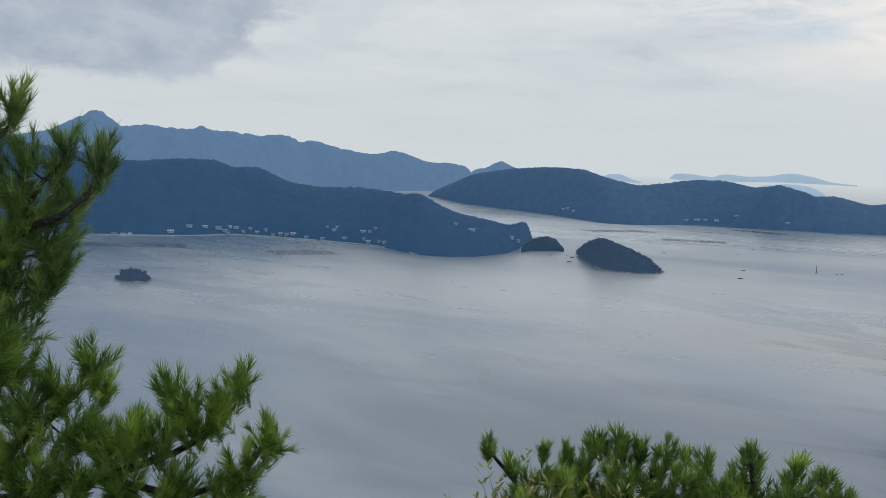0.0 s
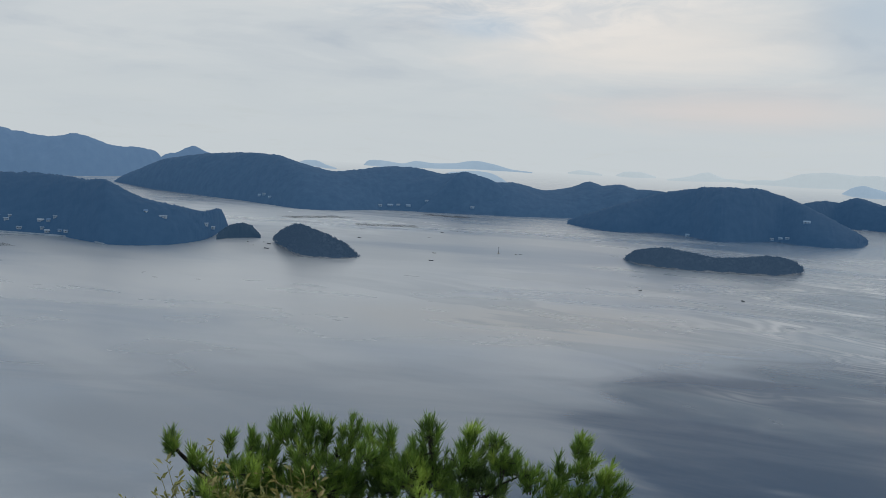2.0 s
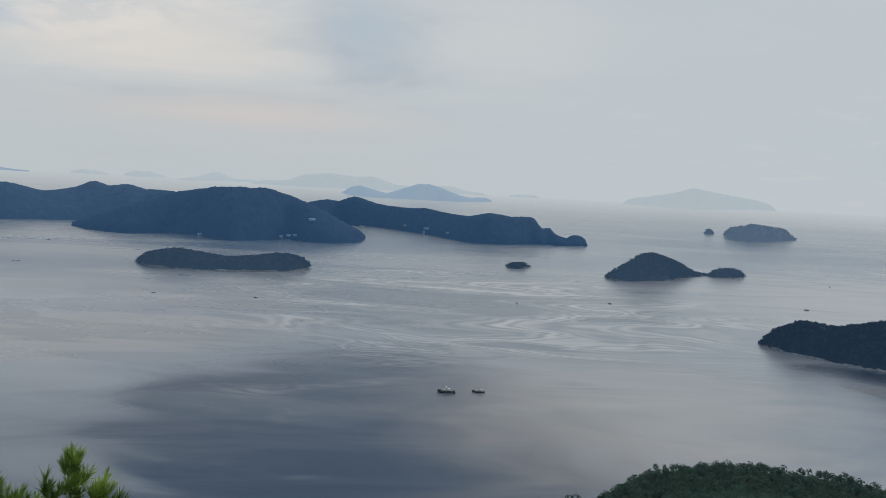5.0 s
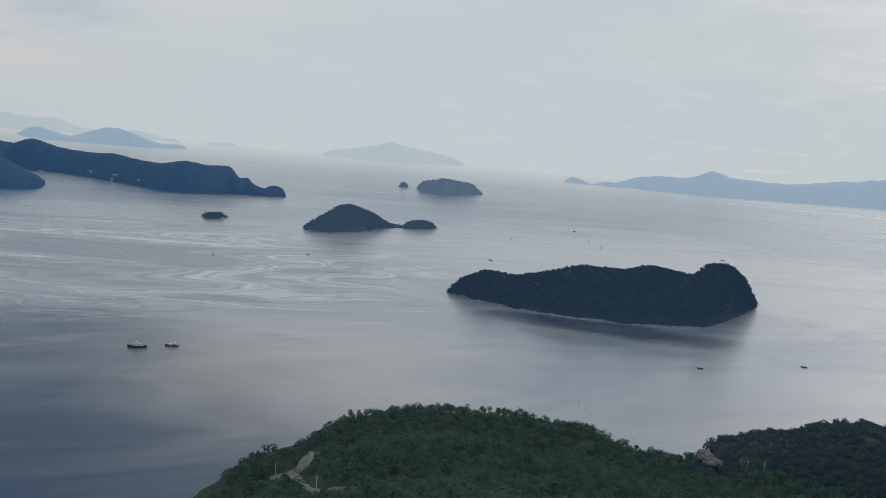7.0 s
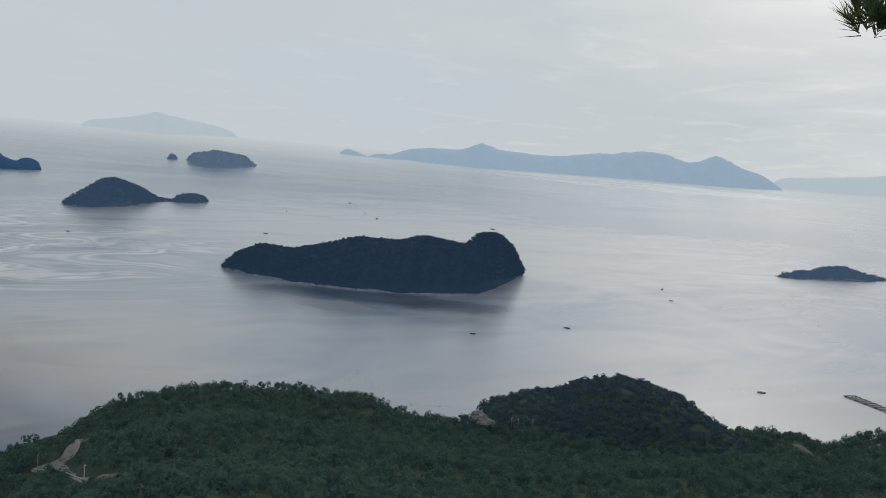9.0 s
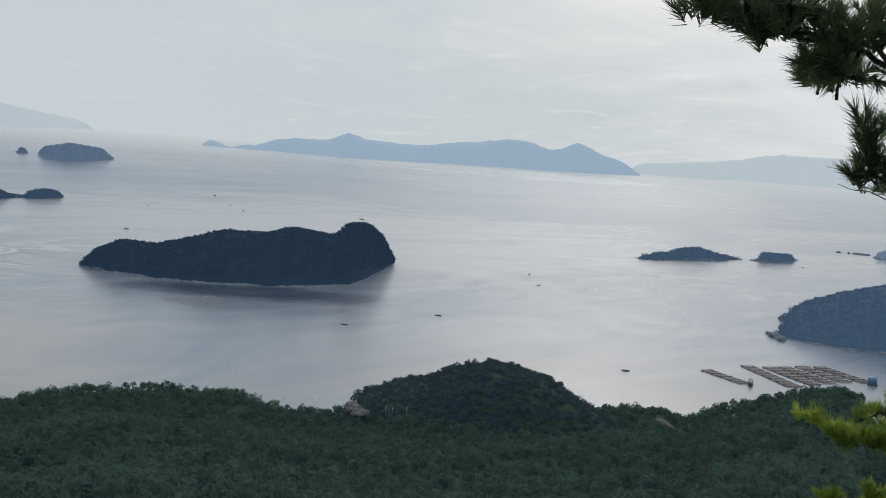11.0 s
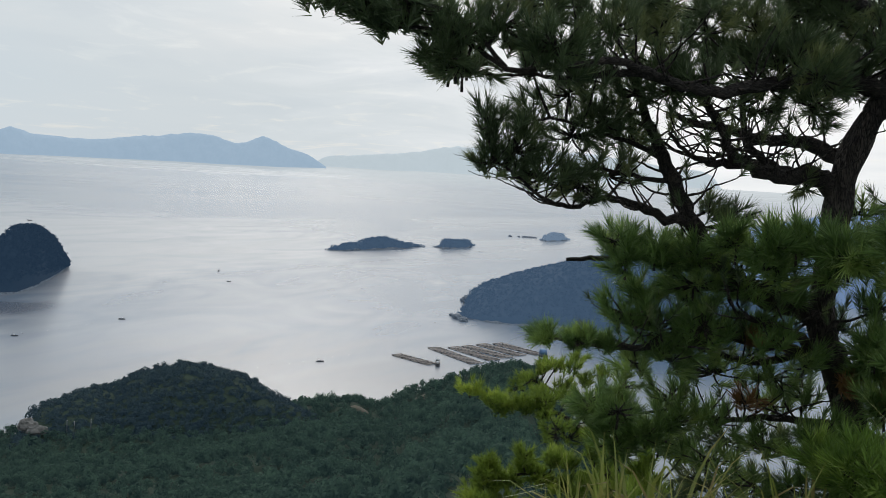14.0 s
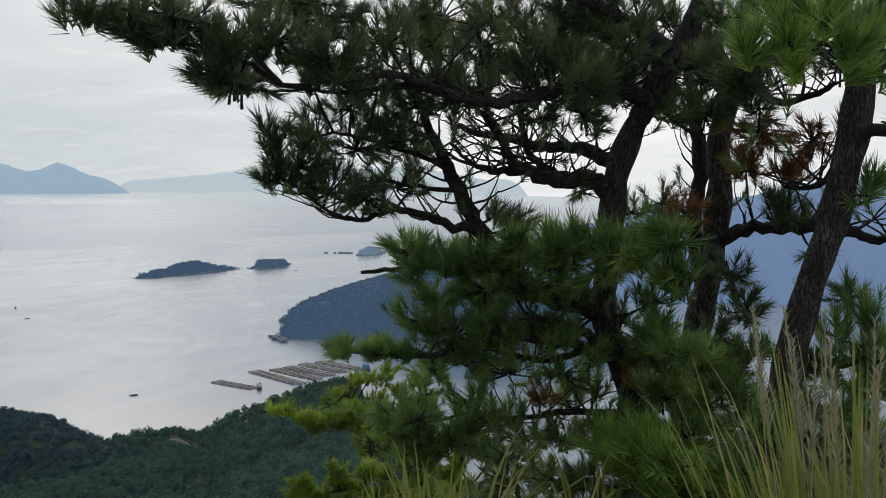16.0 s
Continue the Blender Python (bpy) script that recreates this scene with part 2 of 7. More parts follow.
def leaf_material(name, dark, light, tip=None, gloss=0.38, thin=0.45, haze_glow=0.0, haze_glow_colour=(0.25, 0.55, 1.06)):
    """Thin leaves or needles that let some light through. The last two arguments paint haze as glow."""
    m, tree, bsdf = material(name)
    pick = island_random(tree)
    if tip:
        tuft = ramp(tree, noise_node(tree, place_node(tree), 9.0, 2.0), ((0.38, 0.0), (0.62, 0.40)))
        pick = math_node(tree, "ADD", tuft, math_node(tree, "MULTIPLY", pick, 0.60))
    else:
        crown = ramp(tree, noise_node(tree, place_node(tree), 0.33, 2.0), ((0.36, 0.0), (0.64, 0.6)))
        pick = math_node(tree, "ADD", crown, math_node(tree, "MULTIPLY", pick, 0.4))
    c = blend(tree, pick, dark, light)
    c = blend(tree, ramp(tree, noise_node(tree, place_node(tree), 0.05, 2.0), ((0.4, 0.0), (0.65, 0.5))), c, tuple(0.5 * p + 0.5 * q for p, q in zip(dark, light)))
    if tip:
        c = blend(tree, ramp(tree, noise_node(tree, place_node(tree), 5.0, 3.0), ((0.52, 0.0), (0.68, 0.9))), c, tip)
    link(tree, c, bsdf.inputs["Base Color"])
    bsdf.inputs["Roughness"].default_value = gloss
    bsdf.inputs["Specular IOR Level"].default_value = 0.5 if gloss < 0.6 else 0.1
    through_leaf = tree.nodes.new("ShaderNodeBsdfTranslucent")
    link(tree, c, through_leaf.inputs[0])
    mix = tree.nodes.new("ShaderNodeMixShader")
    mix.inputs[0].default_value = thin
    link(tree, bsdf.outputs[0], mix.inputs[1])
    link(tree, through_leaf.outputs[0], mix.inputs[2])
    link(tree, mix.outputs[0], tree.nodes["Material Output"].inputs[0])
    if haze_glow > 0:
        bsdf.inputs["Emission Color"].default_value = (*haze_glow_colour, 1)
        bsdf.inputs["Emission Strength"].default_value = haze_glow
    return m


def rock_material(name, dark, light, scale, haze_glow=0.0):
    m, tree, bsdf = material(name)
    at = place_node(tree)
    n = noise_node(tree, at, scale, 8.0, 0.65, 0.4)
    link(tree, blend(tree, ramp(tree, n, ((0.35, 0.0), (0.65, 1.0))), dark, light), bsdf.inputs["Base Color"])
    bsdf.inputs["Roughness"].default_value = 0.9
    bump(tree, n, 0.6, 0.5 / scale * 0.2, bsdf)
    # blue emission paints distance haze onto the rock
    if haze_glow > 0:
        bsdf.inputs["Emission Color"].default_value = (0.24, 0.56, 1.0, 1)
        bsdf.inputs["Emission Strength"].default_value = haze_glow
    return m


def bark_material(name, dark, light):
    m, tree, bsdf = material(name)
    at = tree.nodes.new("ShaderNodeTexCoord").outputs["Object"]
    v = node(tree, "ShaderNodeTexVoronoi", Scale=1.0)
    v.feature = "DISTANCE_TO_EDGE"
    link(tree, stretched(tree, blend(tree, 0.12, at, node(tree, "ShaderNodeTexNoise", Scale=25.0).outputs["Color"]), (32, 32, 19)), v.inputs["Vector"])
    plates = ramp(tree, v.outputs["Distance"], ((0.02, 0.0), (0.22, 1.0)))
    grain = noise_node(tree, at, 60.0, 6.0, 0.7)
    flakes = noise_node(tree, stretched(tree, at, (1, 1, 0.4)), 24.0, 4.0, 0.6)
    c = blend(tree, plates, tuple(0.22 * d for d in dark), tuple(1.15 * d for d in dark))
    c = blend(tree, math_node(tree, "MULTIPLY", plates, ramp(tree, flakes, ((0.48, 0.0), (0.62, 0.9)))), c, light)
    c = blend(tree, ramp(tree, grain, ((0.5, 0.0), (0.72, 0.35))), c, light)
    link(tree, c, bsdf.inputs["Base Color"])
    bsdf.inputs["Roughness"].default_value = 0.92
    bump(tree, math_node(tree, "ADD", plates, math_node(tree, "MULTIPLY", grain, 0.3)), 1.0, 0.02, bsdf)
    return m


def plain_material(name, colour, rough=0.6, scale=3.0, vary=0.25, metal=0.0, haze_glow=0.0):
    m, tree, bsdf = material(name)
    n = noise_node(tree, place_node(tree), scale, 4.0, 0.6)
    link(tree, blend(tree, ramp(tree, n, ((0.3, 0.0), (0.7, 1.0))), tuple(c * (1 - vary) for c in colour), tuple(min(1, c * (1 + vary)) for c in colour)), bsdf.inputs["Base Color"])
    bsdf.inputs["Roughness"].default_value = rough
    bsdf.inputs["Metallic"].default_value = metal
    # blue emission paints distance haze onto the surface
    if haze_glow > 0:
        bsdf.inputs["Emission Color"].default_value = (0.24, 0.56, 1.0, 1)
        bsdf.inputs["Emission Strength"].default_value = haze_glow
    return m


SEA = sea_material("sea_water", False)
OPEN_SEA = sea_material("open_sea_painted_haze", True)
WOOD_NEAR = wood_material("woodland_slope", (0.022, 0.038, 0.029), (0.040, 0.066, 0.046), 0.5)
# blued base colours plus glow paint haze onto the distant land
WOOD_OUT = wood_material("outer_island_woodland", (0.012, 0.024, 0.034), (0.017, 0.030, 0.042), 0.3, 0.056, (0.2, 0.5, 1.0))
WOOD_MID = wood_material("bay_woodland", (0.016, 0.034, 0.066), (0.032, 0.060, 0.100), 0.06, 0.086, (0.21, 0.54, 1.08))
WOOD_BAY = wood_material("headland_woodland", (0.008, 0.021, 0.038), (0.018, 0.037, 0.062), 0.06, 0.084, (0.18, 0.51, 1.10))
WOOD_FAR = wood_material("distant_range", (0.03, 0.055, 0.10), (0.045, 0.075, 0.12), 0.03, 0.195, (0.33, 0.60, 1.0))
WOOD_HAZE = wood_material("haze_painted_range", (0.10, 0.14, 0.18), (0.13, 0.17, 0.21), 0.02, 0.355, (0.62, 0.82, 1.03))
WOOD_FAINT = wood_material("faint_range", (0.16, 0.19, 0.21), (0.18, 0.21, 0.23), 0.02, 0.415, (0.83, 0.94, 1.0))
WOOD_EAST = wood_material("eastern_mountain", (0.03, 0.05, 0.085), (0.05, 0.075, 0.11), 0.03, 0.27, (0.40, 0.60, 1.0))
# bluish greys and a faint glow paint haze onto the shores
SHORE = rock_material("shore_rock", (0.070, 0.088, 0.11), (0.23, 0.255, 0.29), 0.45, 0.02)
CONCRETE_SHORE = rock_material("pale_shore_concrete", (0.10, 0.13, 0.16), (0.24, 0.28, 0.33), 0.12, 0.05)
# a faint bluish glow paints thin haze over hill and knoll leaves
CROWN_NEAR = leaf_material("hill_tree_leaf", (0.031, 0.062, 0.046), (0.108, 0.180, 0.118), None, 0.8, 0.5, 0.014)
CROWN_KNOLL = leaf_material("knoll_tree_leaf", (0.024, 0.042, 0.042), (0.062, 0.095, 0.084), None, 0.8, 0.35, 0.022)
HAZES = {}


def haze_painted_wood(haze_glow):
    """Woodland and its crowns at one distance, with the haze before them painted as glow."""
    if haze_glow not in HAZES:
        tone = (0.20 + 1.3 * haze_glow, 0.51 + 0.9 * haze_glow, 1.03)
        HAZES[haze_glow] = (wood_material("island_woodland", (0.008, 0.014, 0.020), (0.012, 0.020, 0.027), 0.3, haze_glow, tone),
                      leaf_material("island_tree_leaf", (0.008, 0.015, 0.021), (0.014, 0.024, 0.031), None, 0.95, 0.12, haze_glow * 1.1, tone))
    return HAZES[haze_glow]


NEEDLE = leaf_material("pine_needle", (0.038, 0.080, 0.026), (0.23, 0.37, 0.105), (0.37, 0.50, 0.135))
# darker copy of the needle colour paints shade into the old crowns
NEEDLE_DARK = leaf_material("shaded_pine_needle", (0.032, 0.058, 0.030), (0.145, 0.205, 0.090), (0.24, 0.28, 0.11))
NEEDLE_FRESH = leaf_material("fresh_pine_needle", (0.040, 0.092, 0.022), (0.29, 0.46, 0.090), (0.46, 0.62, 0.13))
NEEDLE_PALE = leaf_material("pale_pine_needle", (0.075, 0.13, 0.022), (0.36, 0.48, 0.080), (0.48, 0.58, 0.10))
SHRUB = leaf_material("shrub_leaf", (0.13, 0.15, 0.045), (0.36, 0.36, 0.12), (0.46, 0.35, 0.13))
GRASS = leaf_material("green_grass", (0.12, 0.16, 0.03), (0.37, 0.42, 0.10), (0.47, 0.39, 0.13))
STRAW = leaf_material("dry_grass", (0.17, 0.14, 0.05), (0.44, 0.36, 0.16))
PLUME = leaf_material("pale_seed_head", (0.30, 0.28, 0.18), (0.54, 0.50, 0.36))
NEEDLE_BROWN = leaf_material("dead_pine_needle", (0.15, 0.075, 0.028), (0.30, 0.17, 0.07))
BARK = bark_material("pine_bark", (0.050, 0.042, 0.036), (0.140, 0.120, 0.102))
TWIG = bark_material("pine_twig", (0.038, 0.032, 0.028), (0.07, 0.058, 0.048))


# ---- the land and the sea ----


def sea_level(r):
    """The bay is level; past 2.6 km the open sea is a backdrop, drawn in and raised to fit the horizon in the camera's
    view.
    """
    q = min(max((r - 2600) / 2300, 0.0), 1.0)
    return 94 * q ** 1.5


def mesh_object(name, verts, faces, mat, parent=None, smooth=True):
    me = bpy.data.meshes.new(name)
    me.from_pydata(verts, [], faces)
    me.materials.append(mat)
    if smooth:
        me.polygons.foreach_set("use_smooth", [True] * len(me.polygons))
    me.update()
    ob = new(name, me)
    ob.parent = parent
    return ob


def polar_sheet(radii, angles, height):
    verts = [(r * math.sin(a), r * math.cos(a), height(a, r)) for r in radii for a in angles]
    n = len(angles)
    faces = [(i * n + j, (i + 1) * n + j, (i + 1) * n + (j + 1) % n, i * n + (j + 1) % n) for i in range(len(radii) - 1) for j in range(n)]
    return verts, faces


def build_sea():
    around = [2 * math.pi * k / 180 for k in range(180)]
    verts, faces = polar_sheet([0.5] + list(np.linspace(100, 2600, 26)), around, lambda a, r: sea_level(r))
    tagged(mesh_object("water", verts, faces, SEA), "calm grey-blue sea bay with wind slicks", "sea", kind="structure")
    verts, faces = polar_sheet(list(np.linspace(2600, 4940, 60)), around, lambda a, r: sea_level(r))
    tagged(mesh_object("backdrop", verts, faces, OPEN_SEA), "open sea fading into painted bright haze at the horizon", "sea", kind="structure")


def spline(nodes, n):
    """Points along a smooth line through the nodes."""
    p = np.array(nodes, float)
    step = np.maximum(np.hypot(*np.diff(p[:, :2], axis=0).T), 1e-3)
    s = np.concatenate(([0], np.cumsum(step)))
    m = np.gradient(p, s, axis=0)
    at = np.linspace(0, s[-1], n)
    k = np.clip(np.searchsorted(s, at) - 1, 0, len(s) - 2)
    h = (s[k + 1] - s[k])[:, None]
    q = ((at - s[k])[:, None]) / h
    return ((2 * q**3 - 3 * q**2 + 1) * p[k] + (q**3 - 2 * q**2 + q) * h * m[k] * 0.7 + (-2 * q**3 + 3 * q**2) * p[k + 1] + (q**3 - q**2) * h * m[k + 1] * 0.7)


def ridge_point(row, s, seed, rough):
    """A point of a wooded ridge: row is shore x, y, height, depth; s runs 0 to 1 over the back."""
    x, y, h, d = row
    r = math.hypot(x, y)
    px, py = x + x / r * 2 * d * s, y + y / r * 2 * d * s
    rise = max(math.sin(math.pi * min(max(s, 0), 1)), 0) ** 0.75
    n = noise.fractal((px * 0.012 + seed, py * 0.012, seed), 0.8, 2.1, 4)
    gully = noise.fractal((px * 0.035, py * 0.035 + seed, 3.1), 0.9, 2.0, 3)
    z = h * rise * (1 + rough * (0.34 * n + 0.20 * gully) * (1 - 0.85 * rise))
    return px, py, sea_level(r) + z


def ridge(name, nodes, mat, label, category, steps=140, across=18, rough=1.0, fringe=0.0, shore=0.0, kind="structure"):
    nodes = list(nodes)
    for end, nxt in ((0, 1), (-1, -2)):
        a, b = nodes[end], nodes[nxt]
        if a[2] > 8:
            k = (a[3] + 0.3 * a[2]) / max(math.hypot(a[0] - b[0], a[1] - b[1]), 1)
            tip = (a[0] + (a[0] - b[0]) * k, a[1] + (a[1] - b[1]) * k, 1.0, a[3] * 0.4)
            nodes.insert(0 if end == 0 else len(nodes), tip)
    rows = spline(nodes, steps)
    rows[:, 2] = np.maximum(rows[:, 2], 0.6)
    rows[:, 3] = np.maximum(rows[:, 3], 1.5)
    seed = len(bpy.data.objects) * 1.7
    verts, faces = [], []
    for i, row in enumerate(rows):
        for j in range(across + 1):
            s = j / across
            x, y, z = ridge_point(row, s, seed, rough)
            base = sea_level(math.hypot(row[0], row[1]))
            if 0 < j < across:
                z += fringe * (noise.noise((x * 0.9 / max(fringe, 0.2), y * 0.9 / max(fringe, 0.2), seed)) + 0.3)
            else:
                z = base - 4 - 0.03 * max(base, 0)
            verts.append((x, y, max(z, base - 6)))
    n = across + 1
    for i in range(steps - 1):
        for j in range(across):
            faces.append((i * n + j, i * n + j + 1, (i + 1) * n + j + 1, (i + 1) * n + j))
    faces.append(tuple(range(n)))
    faces.append(tuple((steps - 1) * n + j for j in reversed(range(n))))
    ob = tagged(mesh_object(name, verts, faces, mat), label, category, kind=kind)
    if shore > 0:
        # a rugged band of bare rock along the water
        sv, sf = [], []
        m = steps * 2
        rim = spline(nodes, m)
        for i, row in enumerate(rim):
            x, y, h, d = row
            r = math.hypot(x, y)
            ux, uy = x / r, y / r
            k = 0.5 + 0.5 * noise.fractal((x * 0.05, y * 0.05, seed), 0.7, 2.0, 4)
            top = shore * max(1.5 * k - 0.22, -0.1)
            out = shore * (0.35 + 0.7 * noise.noise((x * 0.11, y * 0.11, 7.7)))
            for off, z in ((-out - 1.0, -1.5), (-out * 0.8, top * 0.25), (-out * 0.3, top * 0.7), (shore * 0.5, top), (shore * 1.6, top * 0.9), (shore * 2.2, -1.5)):
                j = noise.noise((x * 0.4 + off, y * 0.4, 1.3)) * shore * 0.25
                sv.append((x + ux * (off + j), y + uy * (off + j), z + (j if z > 0 else 0)))
        for i in range(m - 1):
            for j in range(5):
                sf.append((i * 6 + j, i * 6 + j + 1, (i + 1) * 6 + j + 1, (i + 1) * 6 + j))
        rock = mesh_object("shore_rock", sv, sf, SHORE, ob)
        rock["label"] = "bare grey rock band at the waterline"
    return ob, rows, seed


def crown_shapes(count, leaves, sizes, rng):
    """Rough tree crowns one metre across, each a dome of leaf sprays."""
    shapes = []
    for _ in range(count):
        tris = []
        lobes = [(rng.uniform(-0.22, 0.22), rng.uniform(-0.22, 0.22), rng.uniform(0.35, 0.75), rng.uniform(0.2, 0.36)) for _ in range(4)]
        for k in range(leaves):
            lx, ly, lz, lr = lobes[k % 4]
            a, e = rng.uniform(0, 2 * math.pi), math.asin(rng.uniform(-0.35, 1))
            w = Vector((math.cos(a) * math.cos(e), math.sin(a) * math.cos(e), math.sin(e)))
            c = Vector((lx, ly, lz)) + w * lr
            side = w.cross(Vector((rng.uniform(-1, 1), rng.uniform(-1, 1), rng.uniform(-1, 1)))).normalized()
            along = (w.cross(side) + w * rng.uniform(-0.25, 0.35)).normalized()
            size = rng.uniform(*sizes)
            tris.append([c - side * size * 0.62 - along * size * 0.4, c + side * size * 0.62 - along * size * 0.4, c + along * size * 0.7])
        shapes.append(np.array([[list(v) for v in t] for t in tris]))
    return shapes


def wood(name, spots, shapes, mat, parent, label, rng, turn=True):
    """Many crowns joined into one mesh: spots are x, y, z, width, height."""
    parts = []
    for x, y, z, w, h in spots:
        t = shapes[rng.randrange(len(shapes))]
        a = rng.uniform(0, 2 * math.pi)
        c, s = math.cos(a), math.sin(a)
        p = np.empty_like(t)
        p[..., 0] = (t[..., 0] * c - t[..., 1] * s) * w + x
        p[..., 1] = (t[..., 0] * s + t[..., 1] * c) * w + y
        p[..., 2] = t[..., 2] * h + z
        parts.append(p.reshape(-1, 3))
    v = np.concatenate(parts)
    me = bpy.data.meshes.new(name)
    n = len(v)
    me.vertices.add(n)
    me.vertices.foreach_set("co", v.astype(np.float32).ravel())
    me.loops.add(n)
    me.loops.foreach_set("vertex_index", np.arange(n, dtype=np.int32))
    me.polygons.add(n // 3)
    me.polygons.foreach_set("loop_start", np.arange(0, n, 3, dtype=np.int32))
    me.update(calc_edges=True)
    me.materials.append(mat)
    ob = new(name, me)
    ob.parent = parent
    return tagged(ob, label, kind="stuff")


def clothe(ob, rows, seed, rough, count, size, shapes, mat, label, rng):
    """Trees over a wooded ridge."""
    spots = []
    area = rows[:, 3].sum()
    weights = (rows[:, 3] / area).cumsum()
    while len(spots) < count:
        row = rows[min(int(np.searchsorted(weights, rng.random())), len(rows) - 1)]
        s = rng.uniform(0.035, 0.72)
        x, y, z = ridge_point(row, s, seed, rough)
        w = size * rng.choice((0.7, 0.85, 1.0, 1.15, 1.5)) * rng.uniform(0.9, 1.1)
        j = size * 0.8
        spots.append((x + rng.uniform(-j, j), y + rng.uniform(-j, j), z - w * 0.62, w, w * rng.uniform(0.85, 1.1)))
    wood("tree_canopy", spots, shapes, mat, ob, label, rng)


build_sea()
rng = random.Random(5)
SMALL_CROWNS = crown_shapes(8, 32, (0.12, 0.22), rng)
CROWNS = crown_shapes(12, 84, (0.075, 0.15), rng)
FAR_RANGE = [(-1174, 2315, 112.0, 54), (-1095, 2446, 135.0, 97), (-1040, 2524, 160.0, 136), (-1009, 2567, 187.0, 164), (-968, 2621, 213.9, 185), (-921, 2680, 179.0, 201), (-857, 2757, 179.0, 211), (-727, 2826, 178.6, 218), (-616, 2942, 167.5, 220), (-511, 3044, 169.6, 218), (-471, 3081, 146.3, 211), (-448, 3102, 158.8, 201), (-355, 3114, 135.7, 185), (-280, 3108, 119.7, 164), (-152, 3145, 126.7, 136), (-59, 3216, 97.8, 97), (81, 3381, 68.1, 54)]
CONE_HILL = [(104, 3886, 41.4, 27), (163, 3925, 58.3, 92), (225, 3965, 85.5, 110), (273, 3994, 66.6, 92), (336, 4031, 43.0, 27)]
LEFT_HEADLAND = [(-560, 1104, 107.7, 39), (-491, 1127, 105.4, 71), (-450, 1142, 99.7, 99), (-394, 1138, 89.6, 119), (-311, 1186, 93.7, 135), (-292, 1208, 93.2, 146), (-276, 1217, 84.2, 154), (-245, 1226, 84.8, 158), (-202, 1211, 67.3, 160), (-162, 1186, 61.6, 158), (-95, 1152, 63.4, 154), (-44, 1071, 60.1, 146), (-27, 1044, 62.1, 135), (2, 1037, 47.5, 119), (34, 1051, 39.0, 99), (69, 1101, 30.2, 71), (113, 1269, 20.5, 39)]
VILLAGE_SHORE = [(-481, 1105, 1.9, 1), (-421, 1122, 1.4, 3), (-370, 1133, 1.7, 4), (-317, 1163, 1.0, 5), (-265, 1208, 1.4, 5), (-202, 1182, 1.7, 5), (-127, 1151, 2.1, 4), (-63, 1112, 1.7, 3), (-27, 1036, 1.8, 1)]
PROMONTORY = [(94, 1134, 4.3, 6), (111, 1157, 13.1, 21), (126, 1164, 15.7, 25), (141, 1171, 10.4, 21), (150, 1168, 2.3, 6)]
MIDDLE_RANGE = [(-31, 2848, 18.7, 64), (18, 2698, 47.5, 127), (69, 2535, 77.0, 177), (152, 2317, 97.8, 212), (229, 2139, 106.3, 236), (289, 1941, 101.9, 251), (317, 1865, 88.7, 259), (377, 1852, 75.4, 259), (442, 1897, 81.5, 251), (504, 1940, 90.2, 236), (577, 1935, 90.1, 212), (615, 1907, 81.4, 177), (665, 1888, 86.9, 127), (739, 1900, 68.1, 64)]
MIDDLE_RANGE_B = [(662, 1895, 88.6, 64), (730, 1880, 67.7, 152), (760, 1861, 69.4, 208), (841, 1867, 53.3, 242), (910, 1873, 64.2, 258), (953, 1877, 80.6, 258), (971, 1855, 70.6, 242), (1002, 1835, 76.5, 208), (1047, 1838, 68.7, 152), (1096, 1797, 65.7, 64)]
WIDE_HEADLAND = [(802, 1665, 3.4, 42), (787, 1545, 23.1, 90), (803, 1467, 44.1, 125), (891, 1480, 67.7, 148), (912, 1418, 78.8, 162), (897, 1308, 85.8, 169), (967, 1316, 86.4, 169), (1040, 1338, 75.5, 162), (1037, 1269, 59.9, 148), (1063, 1240, 40.2, 125), (1116, 1248, 22.7, 90), (1227, 1338, 4.3, 42)]
LONG_POINT = [(1289, 1697, 37.3, 27), (1399, 1744, 52.1, 47), (1541, 1822, 62.5, 66), (1599, 1850, 57.9, 80), (1606, 1801, 72.9, 90), (1629, 1753, 60.2, 98), (1592, 1617, 53.6, 104), (1539, 1477, 56.0, 108), (1478, 1356, 50.6, 110), (1422, 1234, 52.3, 110), (1434, 1204, 58.4, 108), (1476, 1186, 53.1, 104), (1524, 1190, 54.0, 98), (1561, 1190, 50.6, 85), (1565, 1174, 32.6, 70), (1592, 1171, 30.9, 60), (1592, 1157, 21.2, 45), (1606, 1140, 14.8, 36), (1625, 1138, 20.4, 36), (1653, 1135, 18.6, 30), (1669, 1133, 10.2, 20), (1675, 1132, 0.7, 8)]
ISL_A = [(162, 1118, 6.1, 10), (161, 1026, 20.4, 28), (168, 955, 27.7, 37), (181, 947, 23.0, 40), (194, 944, 17.1, 37), (207, 946, 11.2, 28), (222, 959, 1.3, 10)]
ISL_B = [(556, 987, 2.0, 8), (545, 939, 14.0, 21), (554, 904, 19.6, 29), (573, 886, 16.5, 33), (595, 868, 13.1, 34), (621, 856, 14.6, 33), (648, 850, 18.4, 29), (676, 850, 15.9, 21), (718, 881, 2.7, 8)]
SKERRY = [(1022, 822, 1.4, 2), (1010, 802, 7.6, 6), (1013, 794, 9.0, 7), (1029, 798, 6.9, 6), (1053, 808, 1.0, 2)]
ISL_E = [(1038, 669, 1.4, 10), (1016, 635, 15.3, 26), (1025, 621, 27.1, 35), (1048, 614, 34.8, 39), (1081, 612, 28.2, 39), (1141, 623, 17.2, 35), (1207, 635, 3.1, 26), (1244, 633, 1.0, 10)]
